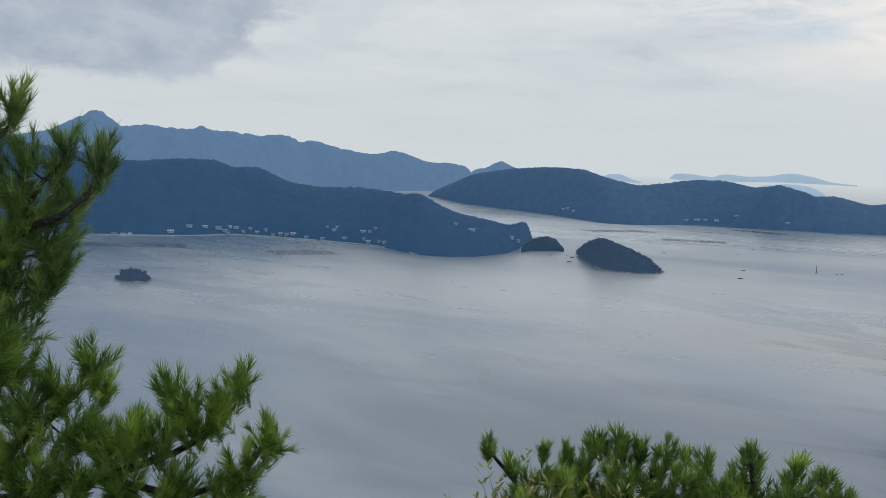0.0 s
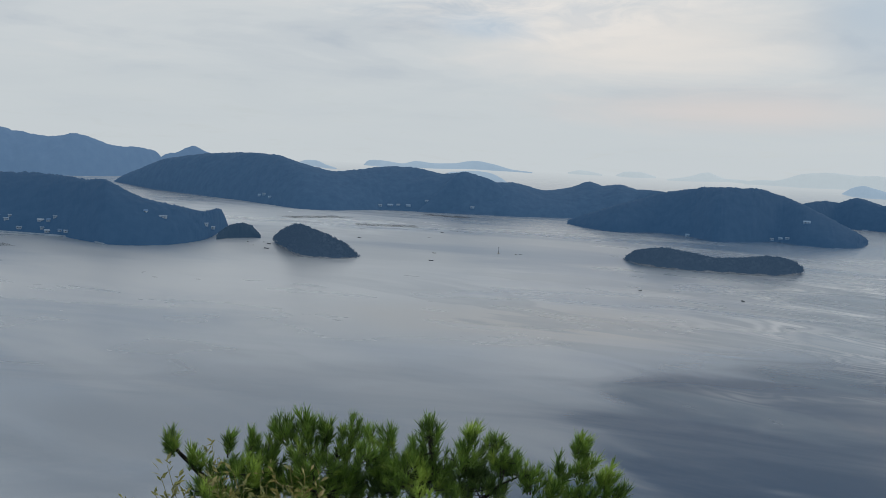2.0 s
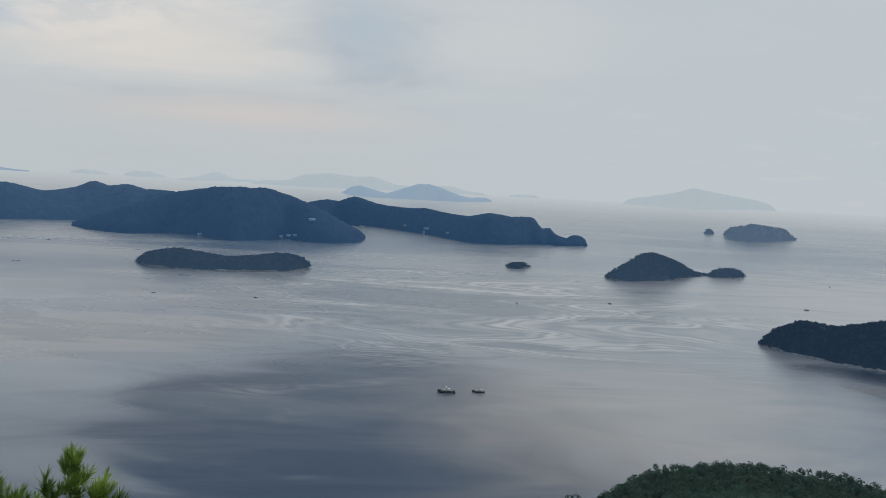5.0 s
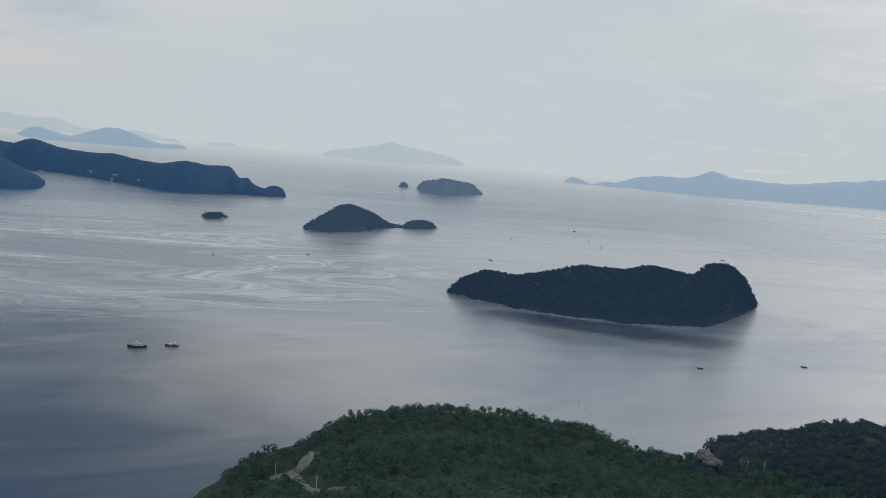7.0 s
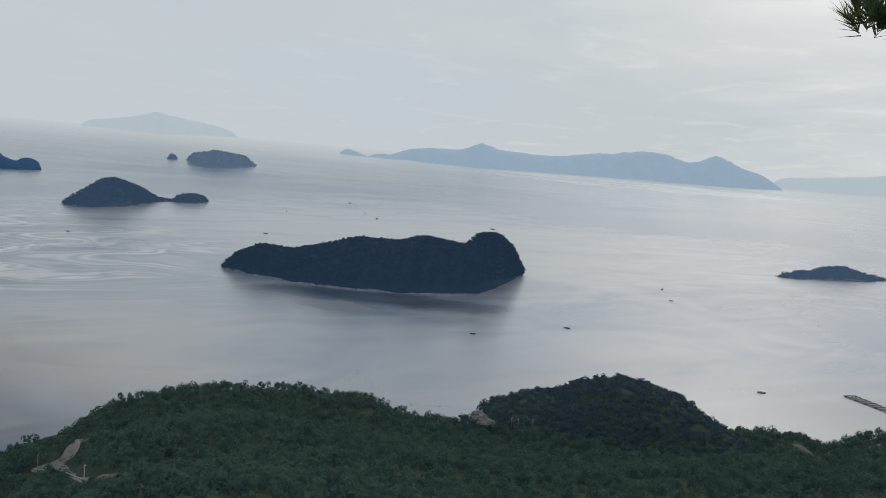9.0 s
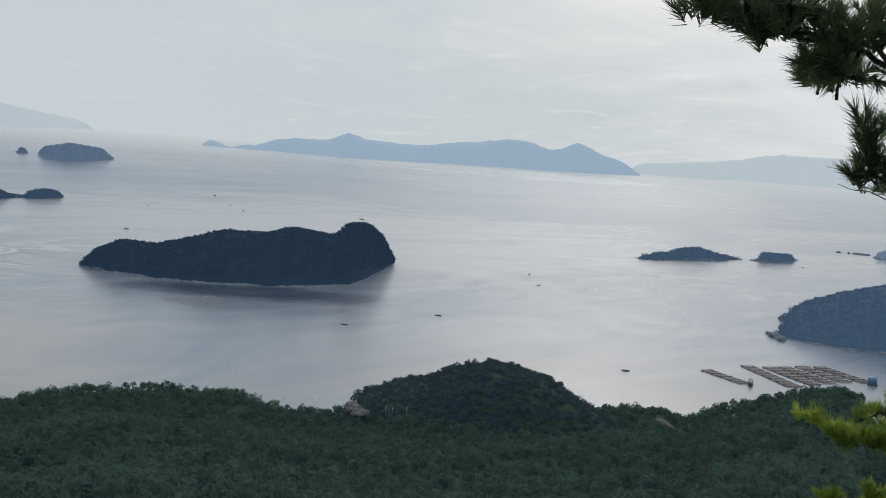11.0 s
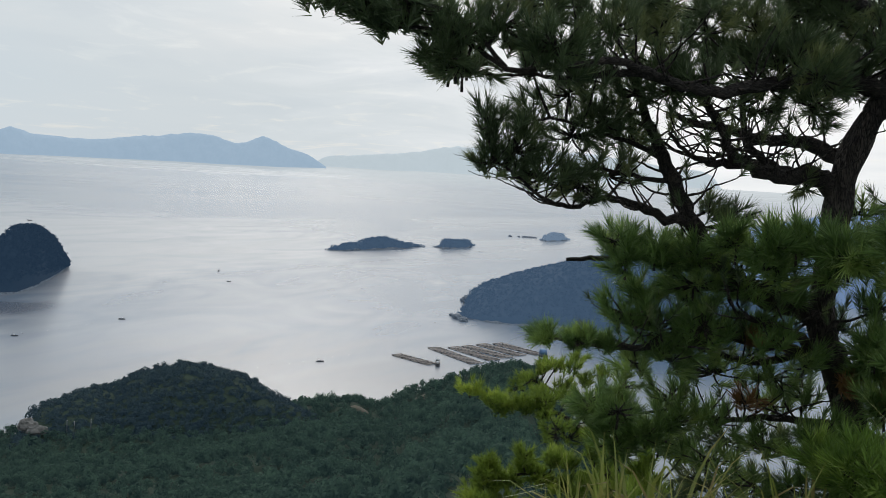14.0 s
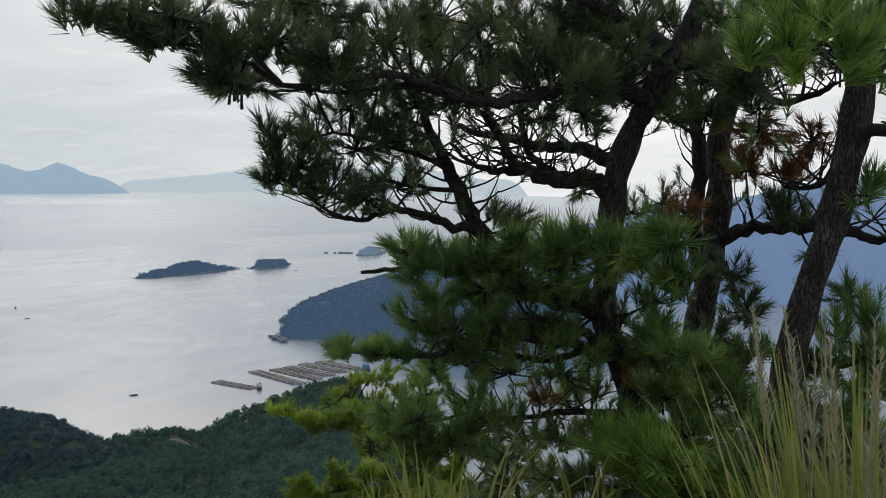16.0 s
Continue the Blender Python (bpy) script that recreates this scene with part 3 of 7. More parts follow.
ISL_E_SMALL = [(1235, 628, 2.2, 3), (1229, 614, 9.9, 12), (1243, 603, 12.4, 14), (1262, 598, 10.1, 12), (1297, 604, 1.5, 3)]
ISL_F = [(2736, 1343, 4.9, 20), (2608, 1257, 33.1, 61), (2561, 1179, 48.9, 78), (2641, 1168, 41.4, 78), (2750, 1167, 30.7, 61), (2835, 1167, 3.1, 20)]
ISL_F_SMALL = [(2761, 1430, 3.6, 4), (2758, 1413, 16.1, 18), (2788, 1408, 3.6, 4)]
ISL_G = [(669, 293, 1.0, 11), (653, 275, 11.9, 22), (643, 255, 20.0, 31), (638, 227, 19.5, 37), (634, 203, 26.1, 41), (635, 181, 32.0, 44), (645, 152, 32.6, 45), (651, 140, 35.9, 45), (662, 120, 34.5, 44), (672, 109, 33.4, 41), (677, 103, 40.2, 37), (705, 94, 40.9, 31), (754, 89, 30.2, 22), (830, 85, 4.5, 11)]
ISL_H = [(1077, -169, 0.4, 3), (1076, -176, 4.7, 6), (1077, -182, 4.9, 8), (1077, -187, 7.0, 10), (1088, -203, 7.6, 12), (1093, -210, 8.6, 13), (1103, -223, 12.4, 14), (1118, -246, 13.6, 14), (1128, -261, 10.0, 13), (1140, -275, 5.9, 9), (1150, -284, 6.1, 7), (1161, -291, 1.2, 3), (1170, -299, 3.3, 4), (1172, -306, 0.4, 2)]
ISL_I = [(1176, -323, 0.3, 2), (1173, -329, 1.5, 4), (1167, -330, 5.8, 8), (1162, -331, 9.2, 11), (1174, -351, 9.9, 13), (1186, -368, 9.4, 11), (1194, -375, 8.9, 9), (1209, -383, 2.7, 4), (1231, -394, 0.6, 2)]
ISL_J = [(1385, -552, 0.7, 2), (1375, -556, 3.0, 6), (1367, -555, 7.9, 10), (1374, -565, 10.8, 13), (1383, -578, 11.3, 13), (1392, -591, 9.8, 11), (1403, -601, 4.4, 7), (1421, -615, 0.8, 2)]
FAR_COAST = [(4143, 1067, 20.0, 39), (4187, 1001, 45.8, 71), (4152, 890, 68.2, 99), (4156, 737, 78.1, 119), (4127, 652, 112.9, 135), (4174, 575, 88.4, 146), (4230, 468, 81.5, 154), (4263, 344, 79.1, 158), (4327, 173, 103.3, 160), (4353, 49, 116.4, 158), (4378, -50, 129.6, 154), (4362, -150, 125.8, 146), (4376, -247, 97.1, 135), (4398, -372, 137.9, 119), (4415, -477, 91.4, 99), (4469, -584, 61.1, 71), (4501, -678, 7.4, 39)]
COAST_ISLETS = [(4129, 1296, 7.5, 13), (4132, 1271, 25.2, 42), (4129, 1222, 20.0, 54), (4135, 1169, 4.6, 54), (4157, 1137, 15.0, 42), (4182, 1077, 15.2, 13)]
HAZY_COAST = [(4651, -674, 36.2, 29), (4622, -837, 64.4, 67), (4588, -999, 84.1, 92), (4634, -1180, 102.8, 108), (4586, -1322, 138.6, 117), (4539, -1466, 139.5, 120), (4480, -1647, 134.8, 117), (4390, -1896, 141.4, 108), (4295, -2138, 127.9, 92), (4199, -2374, 87.5, 67), (4144, -2541, 59.9, 29)]
HAZY_ISLE = [(4029, 2514, 16.7, 13), (4051, 2383, 50.0, 39), (4046, 2255, 77.0, 51), (4069, 2176, 101.5, 55), (4131, 2114, 88.4, 51), (4328, 2053, 59.8, 39), (4468, 1954, 15.8, 13)]
P1 = [(723, 4396, 12.2, 13), (753, 4369, 26.8, 46), (795, 4346, 29.3, 55), (834, 4249, 14.2, 46), (871, 4223, 4.7, 13)]
P2 = [(1093, 4582, 18.6, 13), (1139, 4517, 31.8, 32), (1269, 4508, 21.5, 44), (1312, 4517, 32.5, 51), (1430, 4502, 27.4, 55), (1550, 4522, 30.7, 55), (1635, 4535, 45.3, 51), (1734, 4468, 31.0, 44), (1811, 4436, 11.2, 32), (1893, 4364, 5.6, 13)]
P2B = [(1214, 3674, 31.3, 13), (1250, 3645, 40.1, 42), (1286, 3617, 46.7, 54), (1371, 3593, 42.5, 54), (1408, 3563, 26.6, 42), (1429, 3532, 6.5, 13)]
P2C = [(775, 3786, 12.8, 13), (841, 3803, 21.4, 51), (1037, 3845, 43.0, 51), (1109, 3858, 36.8, 13)]
P3 = [(2104, 4399, 7.0, 13), (2144, 4338, 23.0, 51), (2191, 4315, 18.9, 51), (2247, 4297, 5.8, 13)]
P4 = [(2321, 4289, 6.4, 13), (2332, 4215, 28.8, 51), (2391, 4173, 31.7, 51), (2493, 4191, 7.1, 13)]
P5 = [(2467, 4048, 5.6, 13), (2555, 4002, 22.7, 46), (2660, 3993, 46.1, 55), (2748, 3983, 17.3, 46), (2851, 3928, 8.7, 13)]
P6 = [(2782, 3856, 11.3, 13), (2885, 3761, 28.2, 36), (2953, 3669, 64.5, 49), (3048, 3611, 73.0, 54), (3173, 3543, 64.7, 54), (3234, 3488, 70.1, 49), (3356, 3455, 33.8, 36), (3445, 3388, 14.0, 13)]
P7 = [(2892, 3332, 2.5, 13), (2834, 3199, 37.6, 31), (2830, 3128, 49.5, 42), (2863, 3085, 36.9, 49), (2904, 3040, 24.3, 54), (2957, 2992, 49.0, 55), (2995, 2947, 68.4, 54), (3060, 2895, 68.2, 49), (3111, 2844, 43.5, 42), (3190, 2820, 21.7, 31), (3337, 2807, 9.8, 13)]
P8 = [(3534, 3361, 19.8, 13), (3570, 3266, 36.4, 51), (3633, 3196, 17.2, 51), (3659, 3114, 8.2, 13)]
P9 = [(3793, 3063, 5.5, 13), (3786, 2985, 16.3, 55), (3881, 2945, 8.1, 13)]
RIGHT_HEADLAND = [(617, -192, 1.0, 12), (614, -195, 3.6, 30), (610, -196, 8.0, 50), (607, -197, 9.6, 64), (596, -206, 17.8, 78), (588, -220, 24.8, 88), (578, -252, 36.0, 90), (564, -269, 42.4, 88), (545, -293, 49.1, 81), (523, -314, 48.9, 69), (501, -334, 39.1, 50), (480, -355, 21.0, 22)]
RIGHT_MOUNTAIN = [(796, -391, 20.7, 73), (774, -433, 33.8, 198), (741, -506, 57.7, 265), (712, -569, 78.2, 296), (668, -646, 101.6, 296), (613, -762, 130.1, 265), (563, -861, 140.9, 198), (510, -995, 120.2, 73)]
HILL_CREST = [(52.9, 20.5), (53.9, 19.54), (55.2, 18.63), (56.5, 17.94), (58.0, 17.5), (58.8, 16.64), (60.1, 15.91), (61.8, 15.35), (63.5, 14.93), (65.6, 14.46), (69.8, 14.31), (72.3, 14.78), (75.4, 14.84), (77.8, 15.5), (80.9, 15.7), (84.4, 15.85), (87.8, 15.75), (91.2, 15.59), (94.6, 14.95), (96.9, 14.38), (98.8, 14.15), (101.2, 13.73), (102.5, 14.21), (103.6, 13.58), (104.9, 12.87), (106.9, 11.98), (108.5, 11.25), (110.1, 10.91), (112.1, 10.89), (112.2, 11.89), (114.3, 14.21), (116.4, 16.48), (119.6, 18.66)]
RANGE_LABEL = "hazy blue wooded mountain range beyond the bay"
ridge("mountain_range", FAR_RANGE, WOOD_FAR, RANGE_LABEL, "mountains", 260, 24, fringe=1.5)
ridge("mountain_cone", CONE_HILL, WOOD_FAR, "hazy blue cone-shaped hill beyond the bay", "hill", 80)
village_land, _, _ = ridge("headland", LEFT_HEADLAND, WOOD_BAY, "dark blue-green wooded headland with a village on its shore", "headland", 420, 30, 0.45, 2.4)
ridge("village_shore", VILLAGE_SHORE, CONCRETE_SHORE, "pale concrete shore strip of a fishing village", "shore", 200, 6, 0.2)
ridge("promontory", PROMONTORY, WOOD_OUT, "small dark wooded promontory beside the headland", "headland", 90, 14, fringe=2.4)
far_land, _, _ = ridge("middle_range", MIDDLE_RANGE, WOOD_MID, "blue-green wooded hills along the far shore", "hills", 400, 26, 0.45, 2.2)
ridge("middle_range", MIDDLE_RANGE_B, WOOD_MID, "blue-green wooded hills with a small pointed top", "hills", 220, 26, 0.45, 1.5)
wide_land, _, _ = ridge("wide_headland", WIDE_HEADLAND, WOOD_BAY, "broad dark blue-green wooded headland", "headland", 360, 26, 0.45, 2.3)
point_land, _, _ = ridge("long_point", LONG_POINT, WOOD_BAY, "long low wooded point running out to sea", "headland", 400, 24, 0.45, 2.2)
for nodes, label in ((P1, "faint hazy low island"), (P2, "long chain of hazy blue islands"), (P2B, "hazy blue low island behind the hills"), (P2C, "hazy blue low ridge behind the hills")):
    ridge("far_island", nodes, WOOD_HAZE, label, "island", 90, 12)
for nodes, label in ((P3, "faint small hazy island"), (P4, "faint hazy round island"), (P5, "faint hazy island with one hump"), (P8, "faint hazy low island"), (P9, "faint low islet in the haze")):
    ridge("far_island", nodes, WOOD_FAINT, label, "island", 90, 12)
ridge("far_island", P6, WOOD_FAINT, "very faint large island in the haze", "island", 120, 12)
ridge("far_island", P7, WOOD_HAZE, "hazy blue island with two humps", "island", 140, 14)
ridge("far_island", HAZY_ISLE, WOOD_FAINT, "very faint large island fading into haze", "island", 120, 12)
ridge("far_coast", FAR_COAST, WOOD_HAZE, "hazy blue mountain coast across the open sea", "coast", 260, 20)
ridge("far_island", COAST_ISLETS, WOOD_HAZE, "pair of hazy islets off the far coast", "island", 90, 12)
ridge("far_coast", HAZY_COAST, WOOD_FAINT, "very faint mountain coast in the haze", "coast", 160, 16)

ISLES = (
    (ISL_A, "dark wooded island with a rocky foot", 2600, 3.8, 2.2, 0.078),
    (ISL_B, "long low dark wooded island", 2700, 3.6, 2.2, 0.083),
    (ISL_E, "dark wooded cone-shaped island", 2600, 4.4, 2.0, 0.085),
    (ISL_E_SMALL, "small dark wooded islet joined by a reef", 420, 3.2, 2.0, 0.09),
    (ISL_F, "dark blue wooded dome-shaped island far out", 700, 8.0, 2.5, 0.18),
    (ISL_F_SMALL, "tiny bare rock islet far out", 40, 6.0, 2.5, 0.15),
    (SKERRY, "small rocky skerry with a few trees", 60, 4.5, 2.2, 0.07),
    (ISL_G, "large dark wooded island with a pale rocky shore", 8500, 3.2, 1.8, 0.044),
    (ISL_H, "low dark wooded rocky island", 420, 3.8, 2.2, 0.11),
    (ISL_I, "small dark flat-topped wooded islet", 200, 3.8, 1.8, 0.12),
    (ISL_J, "small hazy dome-shaped islet", 160, 4.5, 1.8, 0.23),
)
for nodes, label, count, size, shore, haze_glow in ISLES:
    wooded, leafy = haze_painted_wood(haze_glow)
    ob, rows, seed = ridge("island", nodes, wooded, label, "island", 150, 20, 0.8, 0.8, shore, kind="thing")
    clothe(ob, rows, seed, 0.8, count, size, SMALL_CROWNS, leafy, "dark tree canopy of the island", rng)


# ---- the hill below the viewpoint ----
CREST_AT = [a for a, d in HILL_CREST]
CREST_DIP = [d for a, d in HILL_CREST]


def crest_dip(az):
    """Degrees below the eye's level at which the wooded crest lies, by bearing."""
    at = [-180, -150, -120, -60, 45] + CREST_AT + [126, 140, 160, 180]
    dip = [2, 6, 20, 27, 25] + CREST_DIP + [24, 25, 16, 2]
    return float(np.interp(az, at, dip))


def ease(q):
    q = min(max(q, 0.0), 1.0)
    return q * q * (3 - 2 * q)


def crest_reach(dip):
    return min(330.0, 86 / math.tan(radians(max(dip, 3))))


def hill_height(az, r):
    dip = crest_dip(az)
    reach = crest_reach(dip) if 50 < az < 122 else 330.0
    top = EYE - reach * math.tan(radians(dip)) - (7.5 if az < 80 else 4.3 + 3.2 * ease((95 - az) / 15))
    low = EYE - 0.6 * reach * math.tan(radians(dip + 4.2))
    knoll = ease((az - 114) / 10) * ease((172 - az) / 10)
    near = 98.35 - 0.06 * r - 0.55 * max(r - 2.0 - 3.5 * knoll, 0) + (0.50 * knoll + 0.45 * ease((az - 129) / 9) * knoll) * ease((r - 1.2) / 2.6)
    slope = EYE - 4 - (EYE - 4 - low) * (r / (0.6 * reach)) ** 0.8
    if r < 0.6 * reach:
        z = max(near, slope) if r < 14 else slope
        if 10 < r < 14:
            z = slope + (max(near, slope) - slope) * (14 - r) / 4
    elif r < reach:
        z = low + (top - low) * ease((r - 0.6 * reach) / (0.4 * reach)) ** 0.9
    else:
        z = top - (max(top, 0) + 6) * min((r - reach) / 70, 1.6) ** 1.6
    if r > 40:
        f = min((r - 40) / 60, 1)
        z += f * 2.2 * noise.fractal((r * math.sin(radians(az)) * 0.02, r * math.cos(radians(az)) * 0.02, 0.4), 0.8, 2.0, 4)
    elif r > 3:
        z += 0.06 * noise.fractal((r * math.sin(radians(az)) * 0.6, r * math.cos(radians(az)) * 0.6, 2.4), 0.8, 2.0, 3)
    return max(z, -6)


ROAD_LINE = ((58.9, 17.62), (58.37, 17.62), (57.95, 17.68), (57.34, 17.74), (56.81, 17.95), (56.55, 18.28), (56.75, 18.66), (57.23, 19.09), (58.1, 19.51), (59.05, 19.97), (60.49, 20.50), (62.13, 21.05), (63.63, 21.6))
BARE_SPOTS = ((101.6, 14.7, 5.0, 2.5), (105.4, 13.7, 4.5, 2.5), (61.0, 19.95, 4.5, 2.4), (62.2, 20.25, 3.0, 2.6), (57.9, 17.95, 1.6, 2.2))


def on_hill(az, dip):
    """The far side of the slope at a bearing, where it lies dip degrees below the eye."""
    best = min(np.arange(150, crest_reach(crest_dip(az)), 1.5), key=lambda r: abs(math.degrees(math.atan2(EYE - hill_height(az, r), r)) - dip))
    a = radians(az)
    return Vector((best * math.sin(a), best * math.cos(a), hill_height(az, best)))


ROAD_POINTS = [on_hill(az, dip) for az, dip in ROAD_LINE]
BARE_POINTS = [(on_hill(az, dip), w, d) for az, dip, w, d in BARE_SPOTS]


def hill_bare(az, r):
    a = radians(az)
    x, y = r * math.sin(a), r * math.cos(a)
    ux, uy = math.sin(a), math.cos(a)
    for ahead in (0.0, 2.0, 4.0, 5.5):
        fx, fy = x + ux * ahead, y + uy * ahead
        for p, q in zip(ROAD_POINTS, ROAD_POINTS[1:]):
            k = min(max(((fx - p.x) * (q.x - p.x) + (fy - p.y) * (q.y - p.y)) / max((q - p).xy.length_squared, 0.01), 0), 1)
            w = p.lerp(q, k)
            if math.hypot(fx - w.x, fy - w.y) < 1.9:
                return True
    return any(math.hypot(x - p.x, y - p.y) < w for p, w, d in BARE_POINTS)


def build_hill():
    radii = [0.3, 1, 2, 3, 4, 5, 6, 7, 8, 10, 12, 14, 18, 24, 32, 44, 60, 80, 105, 135, 165] + list(range(185, 420, 8))
    angles = [radians(k) for k in np.arange(-180, 180, 1.0)]
    verts, faces = polar_sheet(radii, angles, lambda a, r: hill_height(math.degrees(a), r))
    verts.append((0, 0, 98.35))
    n = len(angles)
    faces += [(len(verts) - 1, j, (j + 1) % n) for j in range(n)]
    hill = tagged(mesh_object("ground", verts, faces, WOOD_NEAR), "steep wooded hillside falling to the sea", "hillside", kind="structure")
    spots = []
    while len(spots) < 13200:
        az, r = rng.uniform(49, 121), math.sqrt(rng.uniform(94**2, 378**2))
        z = hill_height(az, r)
        if z < 2.5 or hill_bare(az, r):
            continue
        w = rng.choice((1.8, 2.2, 2.6, 3.0, 3.7)) * rng.uniform(0.88, 1.12)
        a = radians(az)
        spots.append((r * math.sin(a), r * math.cos(a), z - 0.5, w, w * rng.uniform(0.8, 1.3)))
    wood("tree_canopy", spots, CROWNS, CROWN_NEAR, hill, "dense dark green tree canopy on the slope", rng)


build_hill()
SAIL_HILL = [(82.39, 15.46), (83.05, 14.48), (84.29, 14.18), (85.28, 13.86), (86.01, 13.7), (86.79, 13.77), (87.28, 13.55), (88.27, 13.01), (89.61, 12.61), (90.96, 12.23), (92.36, 12.44), (94.12, 12.76), (95.22, 13.36), (96.31, 13.82), (97.58, 14.39)]
sail_nodes = []
for k, (az, dip) in enumerate(SAIL_HILL):
    d = 60 * math.sin(math.pi * (k + 0.5) / len(SAIL_HILL)) ** 0.5
    r = 302.0
    a = radians(az)
    sail_nodes.append((r * math.sin(a), r * math.cos(a), EYE - (r + d) * math.tan(radians(dip)) - 2.2, d))
ob, rows, seed = ridge("wooded_knoll", sail_nodes, WOOD_NEAR, "dark wooded knoll at the water's edge with a pale rock", "hill", 120, 24, 0.4, 0.5)
clothe(ob, rows, seed, 0.6, 3000, 2.9, CROWNS, CROWN_KNOLL, "dark green tree canopy of the knoll", rng)
ob, rows, seed = ridge("right_headland", RIGHT_HEADLAND, haze_painted_wood(0.106)[0], "dark blue wooded headland with a rocky tip", "headland", 320, 60, 0.5, 1.3, 1.6)
clothe(ob, rows, seed, 0.5, 7500, 3.0, SMALL_CROWNS, haze_painted_wood(0.106)[1], "dark tree canopy of the headland", rng)
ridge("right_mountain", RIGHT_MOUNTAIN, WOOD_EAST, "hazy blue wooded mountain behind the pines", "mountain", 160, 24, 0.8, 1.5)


# ---- the pines and the grass at the viewpoint ----
def part(name, verts, faces, mat, parent, label="", smooth=True):
    ob = mesh_object(name, verts, faces, mat, parent, smooth)
    if label:
        ob["label"] = label
    return ob


def soften(points, n=4):
    """A smooth line through x, y, z, radius points."""
    p = np.array(points, float)
    s = np.concatenate(([0], np.cumsum(np.linalg.norm(np.diff(p[:, :3], axis=0), axis=1))))
    m = np.gradient(p, s, axis=0)
    out = []
    for k in range(len(p) - 1):
        h = s[k + 1] - s[k]
        for j in range(n):
            q = j / n
            out.append((2 * q**3 - 3 * q**2 + 1) * p[k] + (q**3 - 2 * q**2 + q) * h * m[k] + (-2 * q**3 + 3 * q**2) * p[k + 1] + (q**3 - q**2) * h * m[k + 1])
    out.append(p[-1])
    return np.array(out)


def tube(line, sides, knobs=0.0, seed=0.0):
    """Verts and faces of a tapered round branch along line (x, y, z, radius)."""
    line = np.array(line, float)
    verts, faces = [], []
    n = len(line)
    for i in range(n):
        a, b = line[max(i - 1, 0)][:3], line[min(i + 1, n - 1)][:3]
        along = Vector(b - a).normalized()
        side = along.cross(Vector((0.31, 0.17, 0.93)) if abs(along.z) < 0.9 else Vector((1, 0.1, 0))).normalized()
        other = along.cross(side)
        for j in range(sides):
            q = 2 * math.pi * j / sides
            r = line[i][3]
            if knobs:
                r *= 1 + knobs * noise.noise((line[i][0] * 9 + math.cos(q), line[i][2] * 7 + math.sin(q), seed))
            verts.append(tuple(Vector(line[i][:3]) + (side * math.cos(q) + other * math.sin(q)) * r))
    for i in range(n - 1):
        for j in range(sides):
            k = (j + 1) % sides
            faces.append((i * sides + j, i * sides + k, (i + 1) * sides + k, (i + 1) * sides + j))
    faces.append(tuple(reversed(range(sides))))
    faces.append(tuple((n - 1) * sides + j for j in range(sides)))
    return verts, faces


def tuft_shapes(count, needles, width, rng, stem=1.05):
    """Shoots of long needles, pointing up z; a needle is one unit long."""
    shapes = []
    for _ in range(count):
        tris = []
        bend = Vector((rng.uniform(-0.2, 0.2), rng.uniform(-0.2, 0.2), 0))
        for k in range(needles):
            u = rng.random() ** 0.8
            a = rng.uniform(0, 2 * math.pi)
            lean = radians(54 - 34 * u + rng.uniform(-12, 12))
            base = Vector((0, 0, u * stem)) + bend * u * u
            way = Vector((math.cos(a) * math.sin(lean), math.sin(a) * math.sin(lean), math.cos(lean)))
            size = rng.uniform(0.72, 1.08) * (0.85 + 0.15 * u)
            side = way.cross(Vector((rng.uniform(-1, 1), rng.uniform(-1, 1), rng.uniform(-1, 1)))).normalized() * width
            tip = base + way * size + Vector((0, 0, 0.07))
            tris.append([base - side, base + side, tip])
        shapes.append(np.array([[list(v) for v in t] for t in tris]))
    return shapes


def triangles(name, parts, mat, parent, label=""):
    v = np.concatenate([p.reshape(-1, 3) for p in parts])
    n = len(v)
    me = bpy.data.meshes.new(name)
    me.vertices.add(n)
    me.vertices.foreach_set("co", v.astype(np.float32).ravel())
    me.loops.add(n)
    me.loops.foreach_set("vertex_index", np.arange(n, dtype=np.int32))
    me.polygons.add(n // 3)
    me.polygons.foreach_set("loop_start", np.arange(0, n, 3, dtype=np.int32))
    me.update(calc_edges=True)
    me.materials.append(mat)
    ob = new(name, me)
    ob.parent = parent
    if label:
        ob["label"] = label
    return ob


def turned(shape, base, way, size, spin):
    q = Vector(way).to_track_quat("Z", "Y").to_matrix() @ Matrix.Rotation(spin, 3, "Z")
    return shape @ (np.array(q).T * size) + np.array(base)


